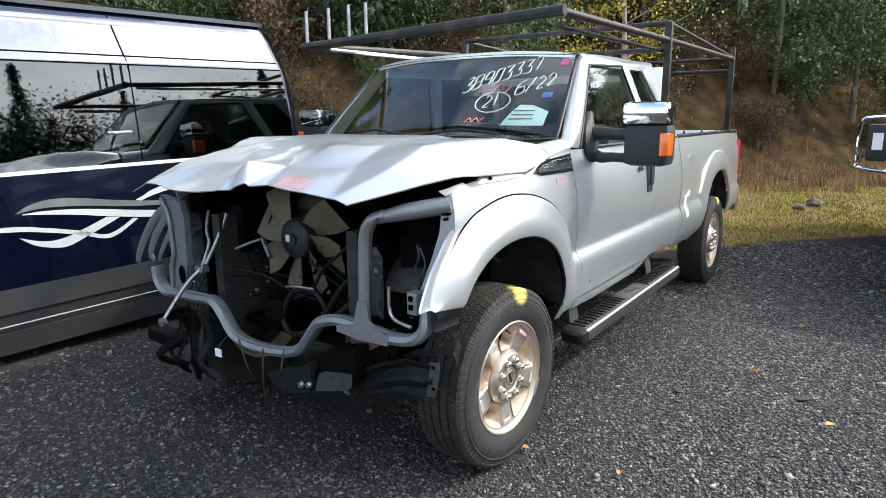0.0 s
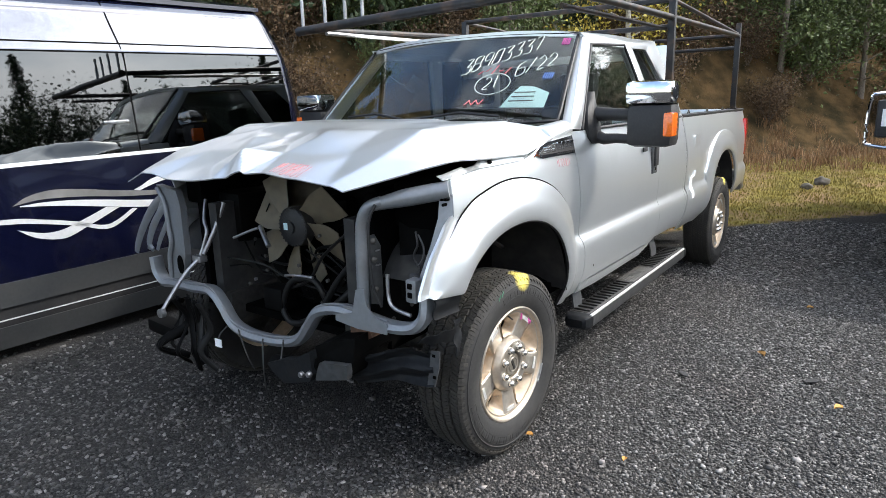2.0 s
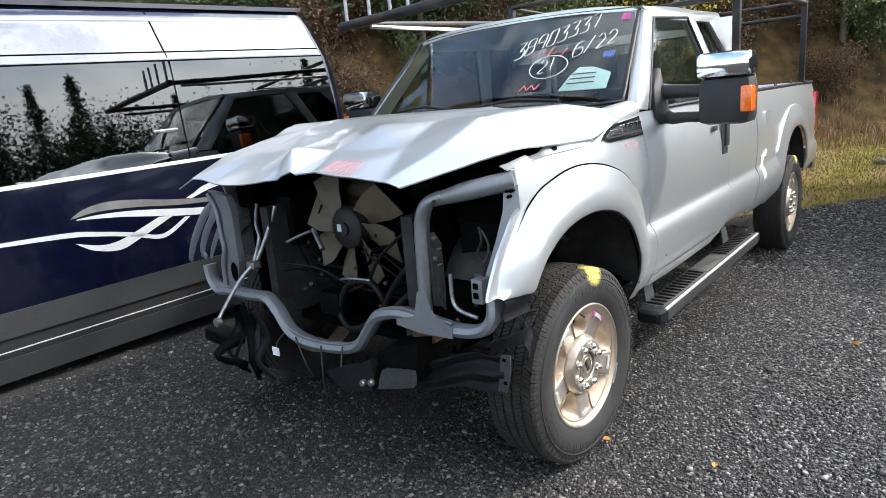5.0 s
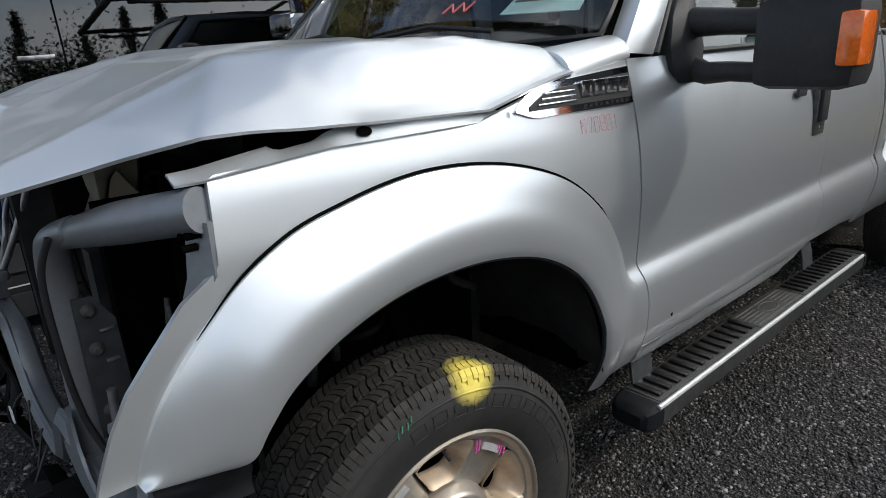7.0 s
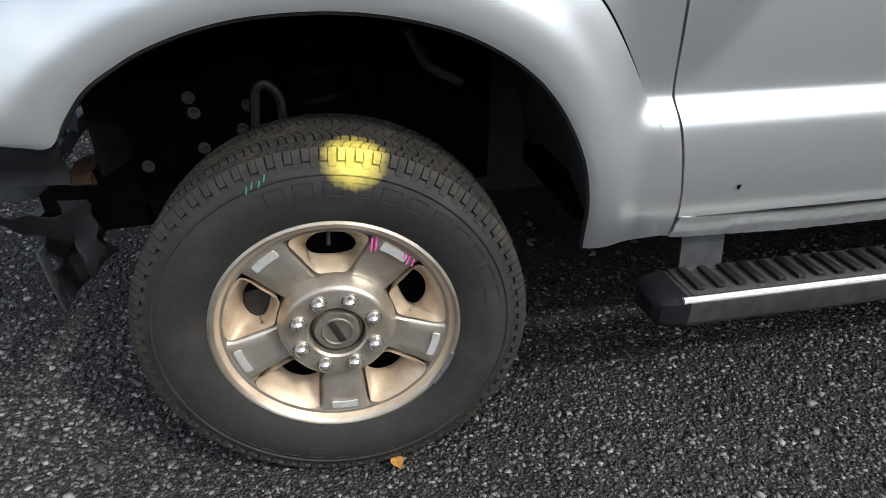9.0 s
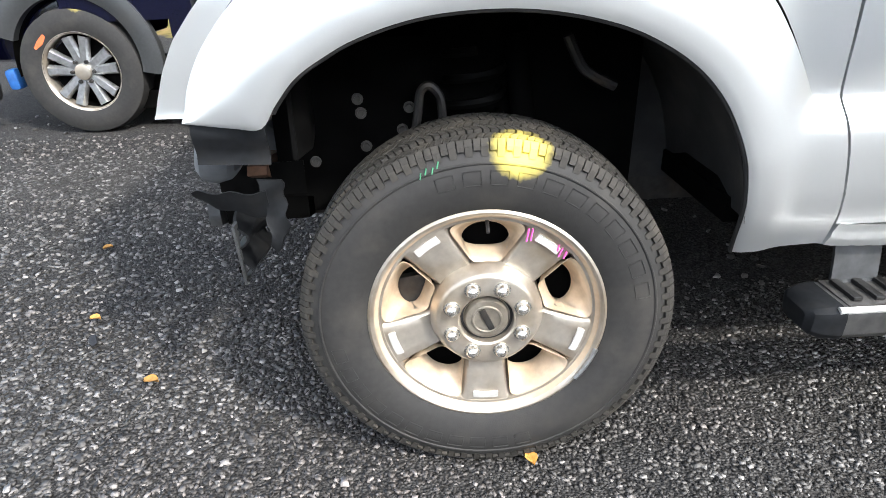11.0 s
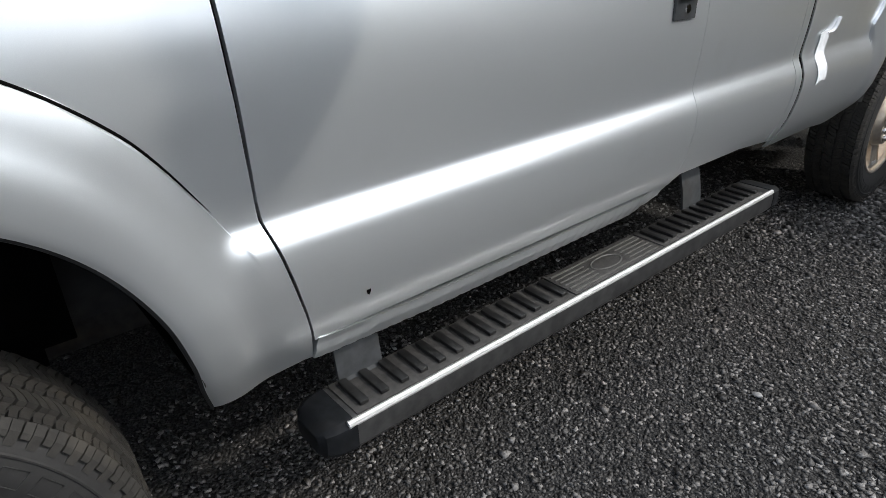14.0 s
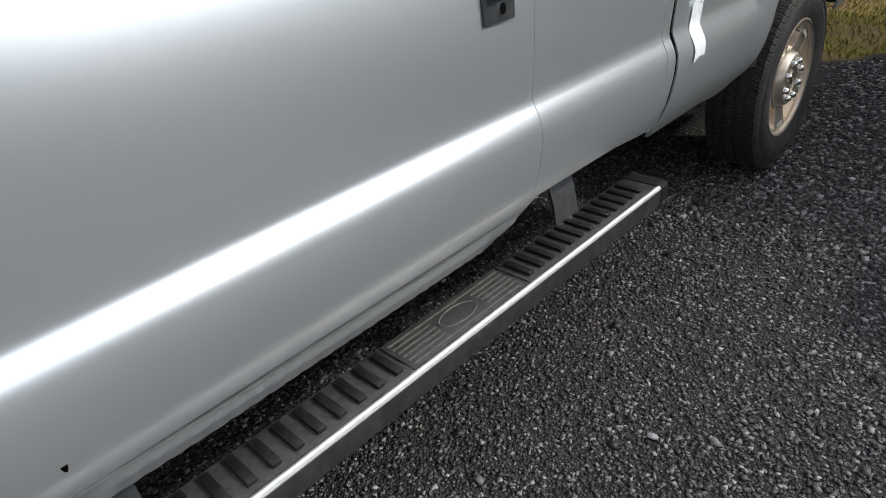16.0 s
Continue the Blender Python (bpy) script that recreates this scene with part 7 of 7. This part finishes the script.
def blades(name, spots, height, mat, label, seed):
    """Grass as thin bent blades in one mesh."""
    r = np.random.RandomState(seed)
    p = np.array(spots)
    n = len(p)
    a = r.uniform(0, 6.28, n)
    h = height * r.uniform(0.5, 1.3, n)
    w = 0.006 * r.uniform(0.7, 1.5, n)
    lean = r.normal(size=(n, 2)) * 0.35 * h[:, None]
    side = np.stack([np.cos(a) * w, np.sin(a) * w, np.zeros(n)], 1)
    mid = p + np.stack([lean[:, 0] * 0.4, lean[:, 1] * 0.4, h * 0.6], 1)
    tip = p + np.stack([lean[:, 0], lean[:, 1], h], 1)
    v = np.stack([p - side, p + side, mid + side * 0.7, mid - side * 0.7, tip], 1).reshape(-1, 3)
    f = []
    for i in range(n):
        b = i * 5
        f.append((b, b + 1, b + 2, b + 3))
        f.append((b + 3, b + 2, b + 4))
    me = bpy.data.meshes.new(name)
    me.from_pydata(v.tolist(), [], f)
    me.materials.append(mat)
    tagged(new(name, me), label, "grass", kind="stuff")


def grass_spots(n, d0, d1, a0, a1, seed, clump=0):
    r = np.random.RandomState(seed)
    out = []
    centres = [(r.uniform(a0, a1), r.uniform(d0, d1)) for _ in range(clump)]
    for i in range(n):
        if clump:
            c = centres[i % clump]
            a, d = c[0] + r.normal() * 0.12, c[1] + r.normal() * 0.12
        else:
            a, d = r.uniform(a0, a1), d0 + (d1 - d0) * r.beta(1.1, 1.3)
        x, y = HILL.x * d + 0.658 * a, HILL.y * d + 0.753 * a
        out.append((x, y, ground_z(x, y)))
    return out


blades("short_grass", grass_spots(60000, 3.42, 7.8, -2, 18, 1), 0.035, GREEN_GRASS, "short mossy green grass beyond the gravel", 1)
blades("dry_grass", grass_spots(14000, 6.4, 9.6, -4, 20, 2, 300), 0.21, DRY_GRASS, "tufts of tall dry tan grass", 2)


def pebble(rs):
    bm = bmesh.new()
    bmesh.ops.create_cube(bm, size=1.5)
    bmesh.ops.triangulate(bm, faces=bm.faces)
    v = np.array([x.co for x in bm.verts])
    f = [[x.index for x in q.verts] for q in bm.faces]
    bm.free()
    return v * rs.uniform(0.5, 1.25, (len(v), 1)) + rs.normal(size=v.shape) * 0.14, np.array(f)


def build_gravel():
    """Loose stones lying on the yard where the camera passes."""
    rs = np.random.RandomState(5)
    shapes = [pebble(rs) for _ in range(12)]
    verts, faces, base = [], [], 0
    zones = ((92000, 0.1, 2.7, -2.0, 4.4, 0.0080), (24000, -2.2, 1.6, -3.0, -0.1, 0.0105), (26000, 0.6, 4.3, 3.1, 7.0, 0.0150), (28000, 1.3, 3.9, -2.4, 3.8, 0.0100), (5000, -3.0, 6.0, -6.0, 7.0, 0.016))
    for n, x0, x1, y0, y1, size in zones:
        for i in range(n):
            x, y = rs.uniform(x0, x1), rs.uniform(y0, y1)
            edge = min(x - x0, x1 - x, y - y0, y1 - y)
            if HILL.x * x + HILL.y * y > 3.35 or edge < 0.6 * rs.rand() ** 1.5:
                continue
            v, f = shapes[rs.randint(12)]
            a = rs.uniform(0, 6.28)
            s = size * rs.uniform(0.42, 1.1)
            c, q = math.cos(a), math.sin(a)
            p = v * np.array([s * 1.15, s * rs.uniform(0.6, 0.95), s * rs.uniform(0.5, 0.85)])
            verts.append(np.stack([p[:, 0] * c - p[:, 1] * q + x, p[:, 0] * q + p[:, 1] * c + y, p[:, 2] + s * 0.12 + (ground_z(x, y) if x < -1.2 else 0.0)], 1))
            faces.append(f + base)
            base += len(v)
    v, f = np.concatenate(verts), np.concatenate(faces)
    me = bpy.data.meshes.new("loose_gravel")
    me.vertices.add(len(v))
    me.vertices.foreach_set("co", v.ravel())
    me.loops.add(len(f) * 3)
    me.loops.foreach_set("vertex_index", f.ravel().astype(np.int32))
    me.polygons.add(len(f))
    me.polygons.foreach_set("loop_start", np.arange(0, len(f) * 3, 3, dtype=np.int32))
    me.polygons.foreach_set("loop_total", np.full(len(f), 3, dtype=np.int32))
    me.update(calc_edges=True)
    me.materials.append(STONE)
    tagged(new("loose_gravel", me), "loose dark grey crushed stone on the yard", "gravel", kind="stuff")


build_gravel()


def build_rock(at, size, seed, label):
    bm = bmesh.new()
    bmesh.ops.create_icosphere(bm, subdivisions=3, radius=1.0)
    for v in bm.verts:
        v.co *= 1 + 0.35 * noise.noise(v.co * 1.3 + Vector((seed, 0, 0)))
        v.co = Vector((v.co.x * size, v.co.y * size * 0.8, v.co.z * size * 0.7))
    ob = tagged(new("rock", finish(bm, "rock", ROCK)), label, "rock", "rocks in the grass")
    ob.location = (at[0], at[1], ground_z(*at) + size * 0.4)


build_rock((1.36, 9.7), 0.12, 1, "rounded brown field stone lying in the grass")
build_rock((1.20, 9.2), 0.085, 4, "flat broken stone lying in the grass")


def build_fallen_leaf(x, y, size, turn):
    bm = bmesh.new()
    rows = []
    for i in range(5):
        t = i / 4
        w = size * 0.42 * math.sin(math.pi * (0.08 + 0.87 * t))
        rows.append([(size * (t - 0.5), w * f, 0.018 + 0.25 * size * (f * f) + 0.1 * size * math.sin(3 * t)) for f in (-1, 0, 1)])
    sheet(bm, rows, (0, 0, 0.001))
    ob = tagged(new("fallen_leaf", finish(bm, "fallen_leaf", FALLEN_LEAF)), "dry yellow-brown leaf lying on the gravel", "leaf", "fallen leaves")
    ob.matrix_basis = Matrix.Translation((x, y, 0)) @ Matrix.Rotation(turn, 4, "Z")


rng = random.Random(3)
for x, y, size in ((0.585, -0.972, 0.045), (0.993, 0.106, 0.04), (1.75, 1.75, 0.06), (1.9, 2.9, 0.05), (2.2, 1.2, 0.05), (1.3, -1.6, 0.04), (2.4, 4.4, 0.06), (-0.4, -1.5, 0.04), (1.45, 0.15, 0.03), (0.2, -1.3, 0.04)):
    build_fallen_leaf(x, y, size, rng.uniform(0, 6.28))


def build_shard(x, y, size, turn):
    bm = bmesh.new()
    slab(bm, [(size * a, size * b, 0.019 + 0.004 * math.sin(5 * a)) for a, b in ((-0.9, -0.25), (0.1, -0.42), (0.95, -0.1), (0.7, 0.3), (-0.2, 0.38), (-0.8, 0.2))], (0, 0, -0.005))
    ob = tagged(new("plastic_shard", finish(bm, "plastic_shard", BLACK_PLASTIC, False)), "broken piece of black plastic lying on the gravel", "debris", "broken plastic pieces")
    ob.matrix_basis = Matrix.Translation((x, y, 0)) @ Matrix.Rotation(turn, 4, "Z")


for x, y, size, turn in ((0.335, -1.25, 0.035, 0.4), (1.42, 1.22, 0.05, 2.2), (2.05, 1.50, 0.06, 0.9), (0.95, 2.95, 0.035, 1.4)):
    build_shard(x, y, size, turn)


def build_stone(x, y, size, seed):
    bm = bmesh.new()
    bmesh.ops.create_icosphere(bm, subdivisions=2, radius=1.0)
    for v in bm.verts:
        v.co *= 1 + 0.4 * noise.noise(v.co * 1.1 + Vector((seed * 3.7, 0, 0)))
        v.co = Vector((v.co.x * size, v.co.y * size * 0.7, v.co.z * size * 0.45))
    ob = tagged(new("stone", finish(bm, "stone", PALE_STONE, True, 25)), "larger pale grey stone among the dark gravel", "stone", "pale stones in the gravel")
    ob.matrix_basis = Matrix.Translation((x, y, 0.010 + size * 0.2)) @ Matrix.Rotation(seed * 1.3, 4, "Z")


rng = random.Random(8)
for k in range(26):
    build_stone(rng.uniform(0.1, 2.6) if k < 18 else rng.uniform(-1.2, 0.4), rng.uniform(-1.6, 4.0) if k < 18 else rng.uniform(-1.9, -0.9), rng.uniform(0.009, 0.016), k)
